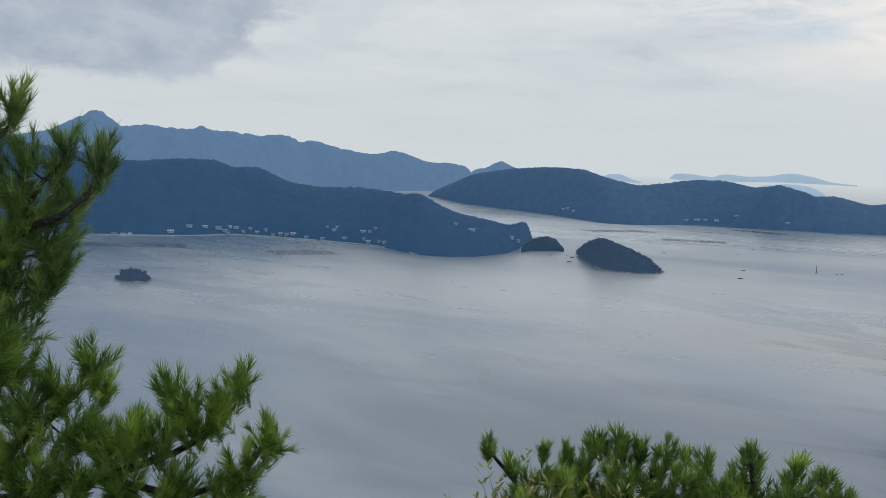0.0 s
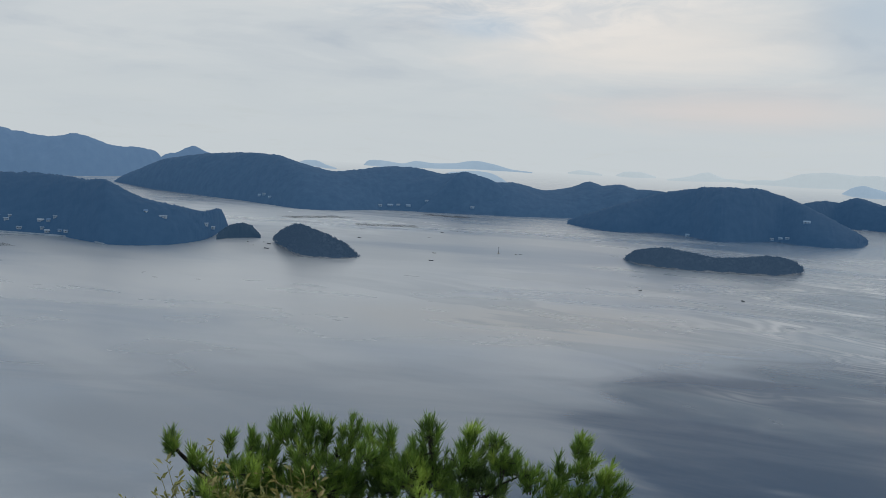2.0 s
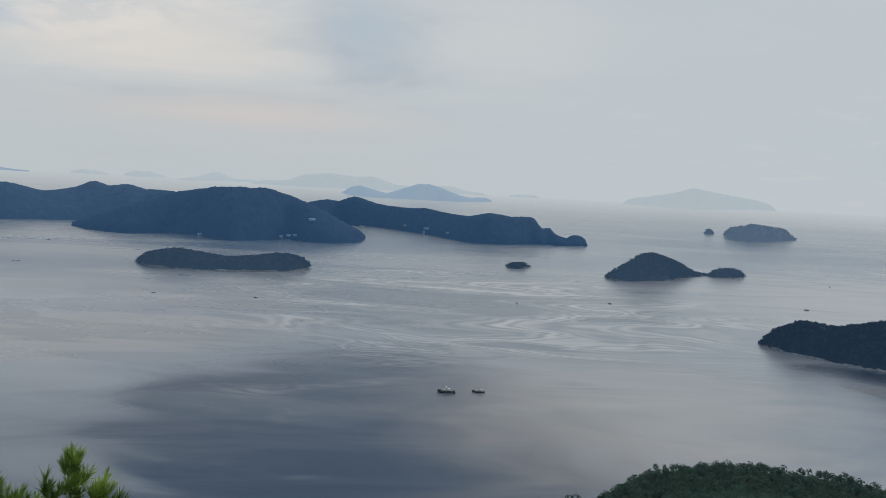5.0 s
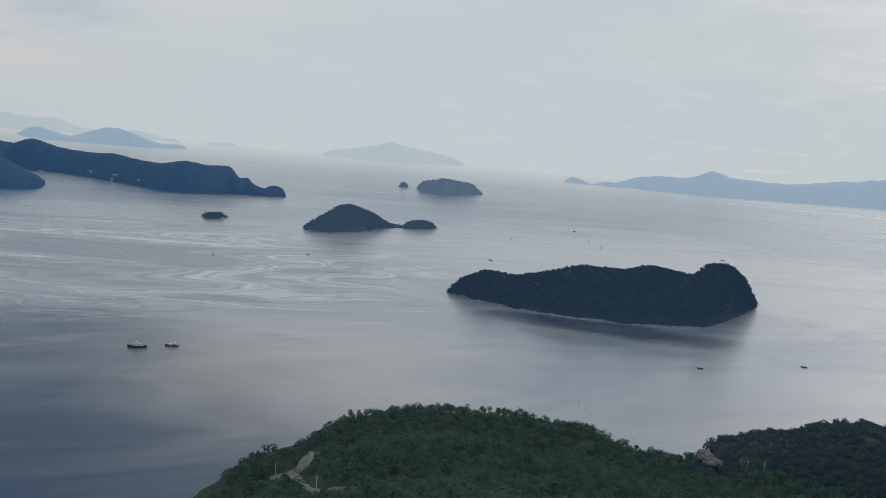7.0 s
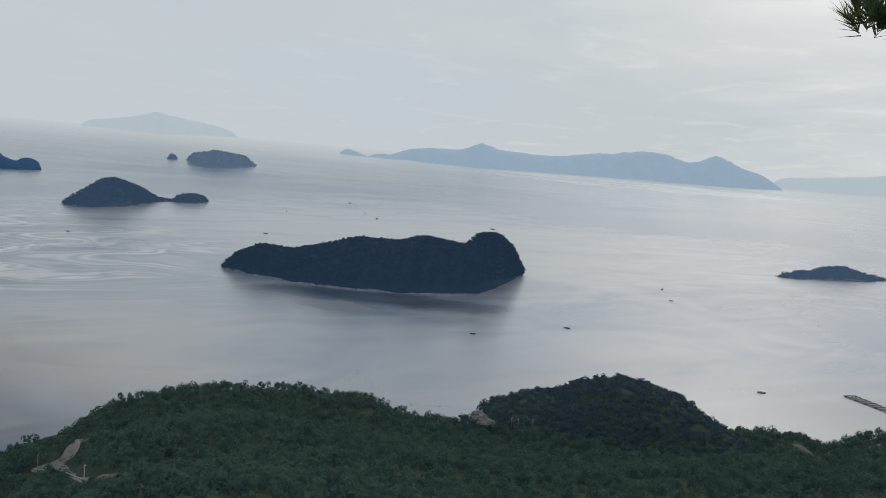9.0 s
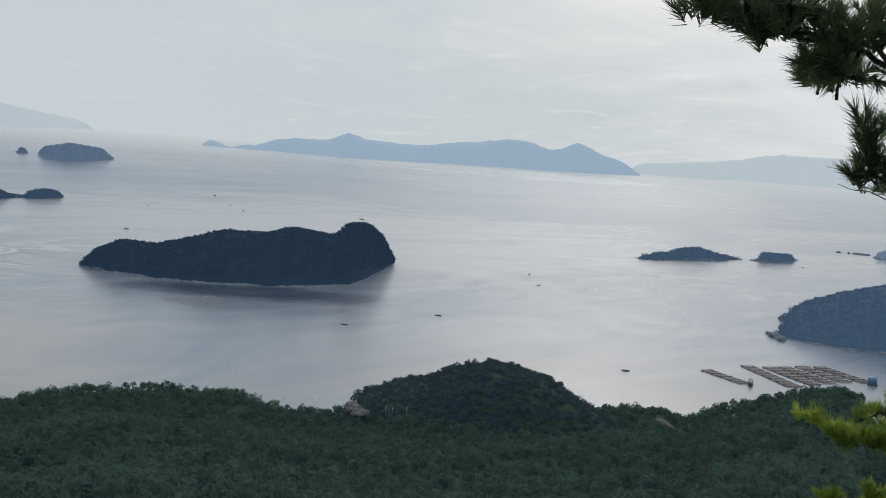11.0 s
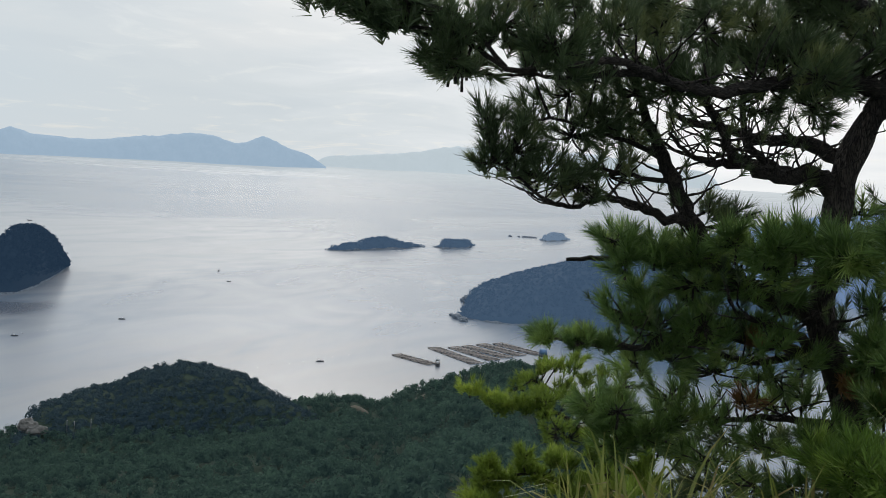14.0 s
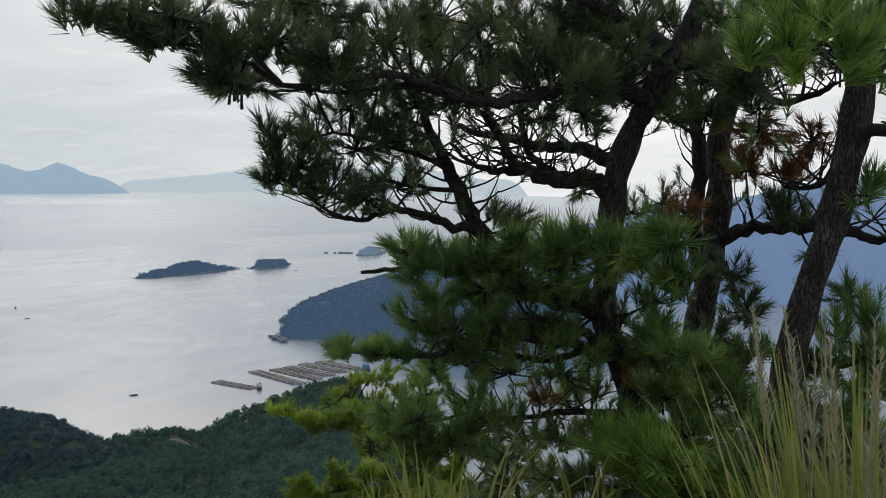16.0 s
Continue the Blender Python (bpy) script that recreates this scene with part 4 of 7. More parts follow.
def pine(name, label, trunks, limbs, crowns, length, rng, shapes, group="", thick=2.0, sprig=False, back=0.5):
    """trunks and limbs: lines of x, y, z, radius. crowns: (clusters, material, part name, up-sweep, needle scale)."""
    root = tagged(new(name), label, "tree", group)
    foot = trunks[0][0]
    root.location = foot[:3]
    bpy.context.view_layer.update()

    def local(v):
        return [(p[0] - foot[0], p[1] - foot[1], p[2] - foot[2]) for p in v]

    samples = []
    for line in trunks:
        base = list(line[0])
        line = [(base[0], base[1], base[2] - 1.1, base[3] * 1.45), (base[0], base[1], base[2] - 0.45, base[3] * 1.15)] + list(line)
        fine = soften(line, 10)
        fine[:, 3] *= 0.80
        v, f = tube(fine, 22, 0.34, 1.0)
        part("trunk", local(v), f, BARK, root, "rough grey-brown plated bark")
        samples += list(fine[len(fine) // 4:])
    for line in limbs:
        fine = soften(line, 5)
        jag = fine.copy()
        for k in range(1, len(jag)):
            jag[k][:3] += np.array([rng.gauss(0, 1) for _ in range(3)]) * min(jag[k][3], 0.02) * 0.30
        v, f = tube(jag, 9, 0.18, 2.0)
        part("branch", local(v), f, TWIG, root)
        samples += list(jag)
    where = np.array(samples)
    twig_v, twig_f = [], []
    sprigs = []

    def twig(a, b, ra, rb):
        span = math.dist(a, b)
        mid = [(p + q) / 2 + rng.gauss(0, 0.03) * span for p, q in zip(a, b)]
        mid[2] -= 0.04 * span
        v, f = tube([(*a, ra), (*mid, (ra + rb) / 2), (*b, rb)], 4)
        o = len(twig_v)
        twig_v.extend(v)
        twig_f.extend(tuple(i + o for i in q) for q in f)

    # bare crooked side twigs, some with a small shoot at the end
    for line in limbs:
        if max(row[3] for row in line) < 0.015:
            continue
        for row in soften(line, 3)[2:]:
            for _ in range(2 if sprig else 0):
                d = Vector((rng.gauss(0, 1), rng.gauss(0, 1), abs(rng.gauss(0.35, 0.5)))).normalized()
                p = Vector(row[:3])
                r = min(row[3] * 0.5, 0.006)
                for _ in range(rng.randrange(4, 9)):
                    n = p + d * rng.uniform(0.022, 0.045)
                    twig(tuple(p), tuple(n), r, r * 0.87)
                    p, r = n, r * 0.87
                    d = (d + Vector((rng.gauss(0, 0.15), rng.gauss(0, 0.15), rng.gauss(0.07, 0.13)))).normalized()
                if rng.random() < 0.75:
                    sprigs.append((tuple(p), tuple((d + Vector((0, 0, 0.3))).normalized())))
    for clusters, mat, part_name, sweep, *scale in crowns:
        reach = length * (scale[0] if scale else 1.0)
        tufts = []
        for at, way in sprigs:
            size = length * rng.uniform(0.6, 0.95)
            tufts.append(turned(shapes[rng.randrange(len(shapes))], np.array(at) - np.array(way) * size * 0.3, way, size, rng.uniform(0, 6.28)) - np.array(foot[:3]))
        sprigs = []
        for x, y, z, rx, rz, count in clusters:
            centre = np.array((x, y, z - rz * 0.3))
            near = where[np.argmin(np.linalg.norm(where[:, :3] - centre, axis=1))]
            out = Vector(centre - near[:3])
            out = out.normalized() if out.length > 0.03 else Vector((0, 0, 1))
            gap = np.linalg.norm(near[:3] - centre)
            if gap > 0.02:
                from_limb = near[:3] if gap < (0.32 if sprig else 0.2) and near[2] < z + 0.08 else centre - np.array((0, 0, 0.07))
                twig(tuple(from_limb), tuple(centre), 0.0062, 0.004)
            for _ in range(round(count * thick)):
                while True:
                    d = Vector((rng.uniform(-1, 1), rng.uniform(-1, 1), rng.uniform(-1, 1)))
                    if d.length < 1:
                        break
                base = centre + np.array((d.x * rx, d.y * rx, d.z * rz))
                way = (Vector((d.x, d.y, max(d.z, -0.1))) * 0.6 + out * 0.35 + Vector((0, 0, sweep)) + Vector([rng.gauss(0, 0.25) for _ in range(3)])).normalized()
                size = reach * rng.uniform(0.8, 1.12)
                start = base - np.array(way) * size * back
                twig(tuple(centre + (start - centre) * 0.15), tuple(start + np.array(way) * size * (back + 0.1)), 0.0040, 0.0024)
                tufts.append(turned(shapes[rng.randrange(len(shapes))], start, way, size, rng.uniform(0, 6.28)) - np.array(foot[:3]))
        triangles(part_name, tufts, mat, root)
    if twig_v:
        tagged(part("twig_mass", local(twig_v), twig_f, TWIG, root), kind="stuff")
    return root


TRUNK_A = []
TRUNK_A += [[(3.23, -3.13, 98.72, 0.077), (3.31, -3.04, 99.1, 0.07), (3.35, -2.99, 99.31, 0.068), (3.4, -2.92, 99.51, 0.065), (3.4, -2.93, 99.77, 0.063), (3.39, -2.94, 99.93, 0.061), (3.38, -2.94, 100.06, 0.061), (3.35, -2.99, 100.25, 0.061), (3.3, -3.05, 100.41, 0.058), (3.24, -3.12, 100.58, 0.054), (3.19, -3.18, 100.74, 0.047), (3.16, -3.21, 100.93, 0.04), (3.14, -3.24, 101.17, 0.03)]]
LIMBS_A = []
LIMBS_A += [[(3.39, -2.93, 100.01, 0.04), (3.41, -2.83, 100.07, 0.035), (3.39, -2.67, 100.06, 0.029), (3.38, -2.51, 100.09, 0.024), (3.32, -2.4, 100.14, 0.019), (3.3, -2.34, 100.24, 0.014), (3.3, -2.25, 100.31, 0.009)]]
LIMBS_A += [[(3.4, -2.74, 100.06, 0.023), (3.51, -2.67, 100.12, 0.018), (3.59, -2.64, 100.21, 0.014), (3.6, -2.63, 100.38, 0.012), (3.58, -2.65, 100.54, 0.009)]]
LIMBS_A += [[(3.38, -2.5, 100.09, 0.017), (3.36, -2.35, 100.09, 0.013), (3.35, -2.25, 100.12, 0.008), (3.34, -2.17, 100.18, 0.006)]]
LIMBS_A += [[(3.37, -2.95, 100.11, 0.035), (3.53, -2.91, 100.19, 0.029), (3.72, -2.81, 100.21, 0.022), (3.82, -2.64, 100.25, 0.017), (3.92, -2.47, 100.29, 0.012)]]
LIMBS_A += [[(3.3, -3.04, 100.39, 0.035), (3.27, -2.76, 100.43, 0.027), (3.22, -2.48, 100.37, 0.023), (3.15, -2.2, 100.32, 0.02), (3.09, -2.0, 100.34, 0.017), (3.06, -1.82, 100.34, 0.012), (3.07, -1.67, 100.31, 0.008), (3.07, -1.52, 100.31, 0.005), (3.1, -1.43, 100.3, 0.004)]]
LIMBS_A += [[(3.09, -2.0, 100.34, 0.014), (3.02, -1.8, 100.37, 0.012), (2.99, -1.6, 100.34, 0.01), (2.95, -1.41, 100.31, 0.008), (2.98, -1.31, 100.37, 0.007), (2.97, -1.14, 100.4, 0.005), (2.99, -1.03, 100.38, 0.003)]]
LIMBS_A += [[(2.95, -1.41, 100.31, 0.007), (2.94, -1.25, 100.44, 0.006), (2.93, -1.06, 100.47, 0.005), (2.96, -0.88, 100.48, 0.003)]]
LIMBS_A += [[(3.24, -3.11, 100.57, 0.033), (3.3, -2.89, 100.7, 0.025), (3.31, -2.53, 100.77, 0.019), (3.32, -2.1, 100.75, 0.014), (3.27, -1.71, 100.67, 0.01), (3.18, -1.34, 100.63, 0.005)]]
LIMBS_A_LOW = []
LIMBS_A_LOW += [[(3.39, -2.93, 99.51, 0.042), (3.46, -2.66, 99.61, 0.039), (3.47, -2.46, 99.74, 0.035), (3.47, -2.36, 99.87, 0.033), (3.46, -2.27, 100.01, 0.029), (3.48, -2.22, 100.12, 0.024), (3.47, -2.14, 100.25, 0.017), (3.44, -2.07, 100.38, 0.01)]]
LIMBS_A_LOW += [[(3.47, -2.36, 99.86, 0.02), (3.41, -2.14, 99.9, 0.016), (3.43, -1.99, 99.94, 0.012), (3.43, -1.86, 99.9, 0.009), (3.42, -1.75, 99.92, 0.007), (3.4, -1.64, 99.99, 0.005), (3.43, -1.55, 100.05, 0.004)]]
LIMBS_A_LOW += [[(3.48, -2.22, 100.11, 0.011), (3.46, -2.05, 100.15, 0.008), (3.41, -1.89, 100.18, 0.006), (3.42, -1.75, 100.21, 0.005)]]
LIMBS_A_LOW += [[(3.46, -2.27, 100.01, 0.01), (3.44, -2.09, 100.02, 0.008), (3.44, -1.95, 100.04, 0.006), (3.46, -1.78, 100.02, 0.005)]]
LIMBS_A_LOW += [[(3.32, -3.03, 99.19, 0.03), (3.33, -2.85, 99.41, 0.023), (3.33, -2.68, 99.5, 0.015), (3.33, -2.5, 99.54, 0.011)]]
LIMBS_A_LOW += [[(3.75, -1.99, 99.68, 0.007), (3.71, -2.1, 99.69, 0.01), (3.69, -2.26, 99.7, 0.011), (3.62, -2.49, 99.71, 0.014)]]
LIMBS_A_LOW += [[(3.37, -2.96, 99.42, 0.019), (3.46, -2.66, 99.33, 0.014), (3.49, -2.42, 99.41, 0.01), (3.5, -2.18, 99.46, 0.008)]]
LIMBS_A_LOW += [[(3.32, -3.02, 99.12, 0.016), (3.4, -2.74, 99.13, 0.013), (3.42, -2.54, 99.12, 0.009), (3.51, -2.38, 99.14, 0.007)]]
LIMBS_A_LOW += [[(3.36, -2.97, 99.35, 0.026), (3.42, -2.62, 99.44, 0.021), (3.46, -2.30, 99.40, 0.016), (3.50, -2.10, 99.38, 0.009)]]
CROWN_A_TOP = [(2.96, -0.88, 100.47, 0.08, 0.05, 14), (2.99, -1.0, 100.47, 0.09, 0.05, 16), (2.98, -1.08, 100.42, 0.08, 0.05, 13), (2.97, -1.11, 100.48, 0.11, 0.07, 22), (2.99, -1.26, 100.43, 0.11, 0.08, 24), (3.0, -1.21, 100.34, 0.07, 0.04, 12), (3.03, -1.3, 100.31, 0.1, 0.03, 14), (3.0, -1.41, 100.46, 0.11, 0.08, 24), (3.05, -1.44, 100.6, 0.17, 0.06, 24), (2.86, -1.53, 100.39, 0.09, 0.08, 26), (3.06, -1.7, 100.34, 0.09, 0.06, 16), (3.1, -1.6, 100.56, 0.11, 0.07, 20), (3.12, -1.81, 100.51, 0.12, 0.09, 20)]
CROWN_A_HIGH = [(3.32, -2.11, 100.65, 0.13, 0.1, 15), (3.34, -2.28, 100.57, 0.1, 0.1, 10), (3.18, -2.15, 100.36, 0.08, 0.07, 12), (3.34, -2.48, 100.6, 0.1, 0.1, 12), (3.18, -2.55, 100.49, 0.1, 0.08, 18), (3.05, -2.56, 100.41, 0.1, 0.07, 18), (3.3, -2.53, 100.39, 0.09, 0.07, 12), (3.35, -2.82, 100.66, 0.11, 0.09, 14), (3.18, -2.88, 100.58, 0.09, 0.11, 14), (3.32, -3.18, 100.39, 0.1, 0.08, 10), (3.29, -1.92, 100.74, 0.22, 0.06, 18), (3.4, -2.56, 100.84, 0.25, 0.07, 18)]
CROWN_A_INNER = []
CROWN_A_INNER += [(3.59, -2.82, 100.65, 0.1, 0.09, 13), (3.52, -2.92, 100.59, 0.09, 0.08, 13), (3.44, -3.03, 100.65, 0.09, 0.09, 13), (3.42, -3.06, 100.76, 0.09, 0.08, 11), (3.48, -2.98, 100.46, 0.08, 0.06, 9), (3.59, -2.82, 100.78, 0.1, 0.08, 10), (3.46, -3.17, 100.49, 0.06, 0.06, 8), (3.64, -2.74, 100.67, 0.08, 0.08, 8), (3.41, -2.73, 100.68, 0.08, 0.07, 14), (3.33, -2.85, 100.64, 0.08, 0.07, 14), (3.38, -3.1, 100.58, 0.07, 0.07, 12), (3.44, -2.68, 100.56, 0.08, 0.06, 12), (3.3, -2.88, 100.49, 0.08, 0.06, 14), (3.36, -2.8, 100.77, 0.11, 0.06, 14)]
CROWN_A_INNER += [(3.54, -2.53, 100.69, 0.09, 0.07, 12), (3.58, -2.47, 100.53, 0.07, 0.06, 10), (3.51, -2.57, 100.5, 0.07, 0.06, 10), (3.42, -3.21, 100.75, 0.08, 0.08, 12), (3.62, -2.39, 100.64, 0.08, 0.07, 10), (3.38, -2.77, 100.34, 0.09, 0.04, 8), (3.47, -2.64, 100.32, 0.07, 0.04, 7), (3.42, -3.22, 100.47, 0.06, 0.06, 10), (3.4, -3.39, 100.53, 0.07, 0.08, 10)]
CROWN_A_LEFT = [(3.44, -1.53, 100.19, 0.06, 0.07, 11), (3.43, -1.55, 100.06, 0.06, 0.06, 11), (3.41, -1.62, 100.11, 0.09, 0.09, 18), (3.42, -1.73, 100.02, 0.1, 0.08, 18), (3.44, -1.69, 100.22, 0.09, 0.08, 16), (3.44, -1.84, 100.18, 0.1, 0.1, 14), (3.42, -1.88, 100.0, 0.11, 0.07, 17), (3.44, -1.82, 100.32, 0.08, 0.07, 12), (3.47, -2.03, 100.23, 0.08, 0.1, 11), (3.47, -2.01, 100.04, 0.1, 0.08, 12), (3.35, -2.04, 100.33, 0.1, 0.07, 12), (3.23, -2.05, 100.43, 0.09, 0.06, 12), (3.48, -2.44, 99.93, 0.05, 0.06, 8), (3.43, -2.51, 99.9, 0.07, 0.05, 9), (3.38, -2.78, 100.03, 0.04, 0.04, 4)]
CROWN_A_MID = [(3.54, -2.09, 99.79, 0.08, 0.04, 12), (3.48, -2.23, 99.76, 0.09, 0.05, 16), (3.41, -2.36, 99.76, 0.09, 0.05, 18), (3.4, -2.56, 99.76, 0.1, 0.05, 16), (3.4, -2.75, 99.74, 0.08, 0.05, 10), (3.49, -2.41, 99.65, 0.12, 0.07, 18), (3.39, -2.58, 99.66, 0.12, 0.08, 18), (3.52, -2.14, 99.53, 0.09, 0.07, 14), (3.47, -2.25, 99.47, 0.1, 0.09, 18), (3.38, -2.4, 99.51, 0.12, 0.09, 20), (3.38, -2.61, 99.48, 0.11, 0.09, 16), (3.44, -2.5, 99.32, 0.12, 0.08, 16), (3.41, -2.74, 99.31, 0.09, 0.07, 11)]
CROWN_A_LOW = [(3.52, -2.36, 99.2, 0.11, 0.06, 9), (3.44, -2.5, 99.13, 0.11, 0.06, 10), (3.33, -2.67, 99.06, 0.09, 0.06, 11), (3.06, -2.71, 99.18, 0.09, 0.08, 16), (3.16, -2.9, 99.8, 0.09, 0.08, 16), (3.12, -2.95, 99.63, 0.08, 0.09, 14), (3.03, -2.91, 99.47, 0.09, 0.09, 18), (2.93, -2.86, 99.32, 0.1, 0.08, 18), (2.82, -2.84, 99.19, 0.11, 0.07, 18), (2.85, -2.65, 99.06, 0.09, 0.06, 14), (3.45, -2.85, 99.58, 0.06, 0.06, 4), (3.42, -3.06, 99.95, 0.06, 0.05, 5)]
BROWN_A = [(3.37, -2.61, 99.44, 0.06, 0.03, 7), (3.38, -2.6, 99.21, 0.05, 0.03, 7), (3.11, -2.81, 99.33, 0.04, 0.02, 5), (2.93, -2.86, 99.34, 0.04, 0.03, 6)]
TRUNK_B = []
TRUNK_B += [[(3.52, -3.41, 98.71, 0.077), (3.48, -3.46, 99.12, 0.075), (3.45, -3.48, 99.48, 0.069), (3.42, -3.51, 99.78, 0.067), (3.41, -3.53, 100.03, 0.064), (3.42, -3.52, 100.27, 0.064), (3.39, -3.55, 100.44, 0.059), (3.36, -3.58, 100.64, 0.054), (3.34, -3.6, 100.85, 0.046), (3.34, -3.6, 101.14, 0.033)]]
LIMBS_B = []
LIMBS_B += [[(3.42, -3.51, 99.81, 0.033), (3.26, -3.54, 99.87, 0.028), (3.06, -3.59, 99.89, 0.025), (2.87, -3.63, 99.89, 0.022), (2.75, -3.73, 99.85, 0.018), (2.62, -3.82, 99.87, 0.014)]]
LIMBS_B += [[(3.45, -3.49, 99.58, 0.036), (3.52, -3.49, 99.88, 0.035), (3.54, -3.53, 100.1, 0.034), (3.56, -3.51, 100.36, 0.029), (3.59, -3.48, 100.58, 0.021), (3.64, -3.43, 100.81, 0.013)]]
LIMBS_B += [[(3.39, -3.55, 100.44, 0.026), (3.3, -3.36, 100.49, 0.02), (3.28, -3.22, 100.53, 0.014), (3.28, -3.07, 100.54, 0.009)]]
LIMBS_B += [[(3.38, -3.56, 100.54, 0.023), (3.12, -3.53, 100.4, 0.016), (2.88, -3.49, 100.4, 0.012), (2.76, -3.46, 100.43, 0.008)]]
LIMBS_B += [[(3.54, -3.53, 100.28, 0.011), (3.63, -3.44, 100.34, 0.008), (3.69, -3.36, 100.37, 0.005)]]
LIMBS_B += [[(3.46, -3.47, 99.88, 0.012), (3.56, -3.36, 99.98, 0.009), (3.62, -3.29, 99.95, 0.006), (3.68, -3.21, 99.92, 0.005)]]
CROWN_B = [(3.33, -3.17, 100.53, 0.09, 0.11, 14), (3.24, -3.27, 100.37, 0.09, 0.09, 14), (3.4, -3.39, 100.63, 0.09, 0.1, 12), (3.31, -3.49, 100.76, 0.12, 0.08, 14), (2.73, -2.94, 100.47, 0.07, 0.08, 16), (2.76, -3.05, 100.4, 0.07, 0.06, 10), (3.57, -3.34, 100.0, 0.08, 0.1, 7), (3.59, -3.33, 99.87, 0.09, 0.06, 8), (3.1, -3.56, 99.96, 0.06, 0.06, 9), (3.03, -3.62, 99.92, 0.08, 0.04, 7), (3.22, -3.44, 99.7, 0.07, 0.07, 9), (3.11, -3.41, 99.57, 0.08, 0.07, 10), (3.2, -3.32, 99.45, 0.09, 0.09, 12), (3.08, -3.3, 99.33, 0.09, 0.07, 14)]
BROWN_B = [(3.09, -3.43, 100.29, 0.08, 0.08, 13), (3.12, -3.39, 100.14, 0.06, 0.06, 9), (3.0, -3.51, 100.12, 0.07, 0.05, 8), (3.35, -3.3, 99.94, 0.07, 0.05, 10), (2.88, -3.49, 100.25, 0.06, 0.07, 9)]
TRUNK_C = []
TRUNK_C += [[(2.74, -3.21, 98.98, 0.075), (2.73, -3.22, 99.29, 0.071), (2.7, -3.24, 99.5, 0.067), (2.664, -3.274, 99.71, 0.067), (2.622, -3.314, 99.93, 0.065), (2.592, -3.341, 100.13, 0.065), (2.572, -3.361, 100.33, 0.065), (2.552, -3.371, 100.5, 0.06), (2.522, -3.401, 100.67, 0.054), (2.492, -3.421, 100.88, 0.043)]]
LIMBS_C = []
LIMBS_C += [[(2.58, -3.35, 100.24, 0.026), (2.44, -3.34, 100.24, 0.021), (2.34, -3.41, 100.25, 0.017), (2.24, -3.48, 100.29, 0.01)]]
LIMBS_C += [[(2.57, -3.36, 100.48, 0.022), (2.38, -3.0, 100.45, 0.014), (2.24, -2.72, 100.44, 0.01), (2.22, -2.6, 100.46, 0.006)]]
LIMBS_C += [[(2.73, -3.22, 99.31, 0.024), (2.72, -3.36, 99.39, 0.02), (2.68, -3.53, 99.41, 0.016), (2.6, -3.59, 99.48, 0.011)]]
LIMBS_C += [[(2.62, -3.31, 100.11, 0.015), (2.74, -3.35, 100.05, 0.011), (2.88, -3.35, 100.05, 0.008)]]
CROWN_C = [(2.3, -3.07, 100.56, 0.08, 0.06, 7), (2.39, -3.25, 100.42, 0.05, 0.05, 6), (2.52, -3.4, 100.03, 0.06, 0.05, 7), (2.73, -3.49, 99.51, 0.07, 0.04, 5), (2.64, -3.56, 99.56, 0.06, 0.04, 5), (2.56, -3.5, 99.43, 0.05, 0.04, 6), (2.66, -3.01, 99.21, 0.09, 0.07, 10), (2.55, -2.83, 99.1, 0.09, 0.06, 12)]
CROWN_C_BRUSH = [(2.2, -2.48, 100.39, 0.03, 0.02, 4), (2.06, -2.48, 100.41, 0.04, 0.03, 6), (2.0, -2.53, 100.46, 0.04, 0.03, 6), (2.03, -2.64, 100.4, 0.04, 0.03, 5), (2.05, -2.75, 100.45, 0.03, 0.03, 4), (2.17, -2.65, 100.36, 0.04, 0.02, 4), (2.22, -2.6, 100.52, 0.03, 0.03, 3), (2.15, -2.8, 100.36, 0.04, 0.02, 3)]
BUSH_1 = [(6.82, -3.07, 98.50, 0.11, 0.06, 11), (6.76, -3.22, 98.54, 0.11, 0.07, 12), (6.68, -3.41, 98.57, 0.13, 0.09, 14), (6.74, -3.26, 98.36, 0.12, 0.06, 9), (6.66, -3.46, 98.36, 0.13, 0.07, 10), (6.44, -2.64, 98.42, 0.12, 0.06, 15), (6.38, -2.82, 98.44, 0.12, 0.06, 15), (6.3, -3.04, 98.48, 0.12, 0.08, 15), (6.2, -3.26, 98.43, 0.12, 0.09, 15), (6.12, -3.43, 98.48, 0.16, 0.14, 20), (5.83, -3.55, 98.41, 0.15, 0.14, 18), (6.23, -3.19, 98.27, 0.16, 0.12, 12)]
BUSH_2 = [(5.49, -2.34, 98.27, 0.09, 0.07, 13), (5.42, -2.54, 98.3, 0.09, 0.07, 13), (5.34, -2.73, 98.3, 0.11, 0.07, 14), (5.26, -2.91, 98.37, 0.11, 0.08, 14), (4.99, -3.0, 98.4, 0.11, 0.09, 14), (4.82, -3.12, 98.47, 0.11, 0.09, 14), (5.46, -2.42, 98.07, 0.21, 0.08, 18), (5.1, -2.77, 98.17, 0.23, 0.08, 20), (4.62, -3.05, 98.31, 0.19, 0.08, 20)]
BUSH_STEM = []
BUSH_STEM += [[(6.09, -3.48, 97.55, 0.039), (6.13, -3.41, 97.96, 0.031), (6.2, -3.26, 98.27, 0.023), (6.29, -3.04, 98.39, 0.016), (6.41, -2.75, 98.38, 0.01)]]
BUSH_STEM += [[(6.13, -3.41, 97.96, 0.027), (5.96, -3.53, 98.27, 0.019), (5.94, -3.56, 98.46, 0.011)]]
BUSH_STEM += [[(6.31, -3.26, 98.25, 0.016), (6.62, -3.40, 98.30, 0.015), (6.76, -3.22, 98.44, 0.01), (6.81, -3.11, 98.48, 0.008)]]
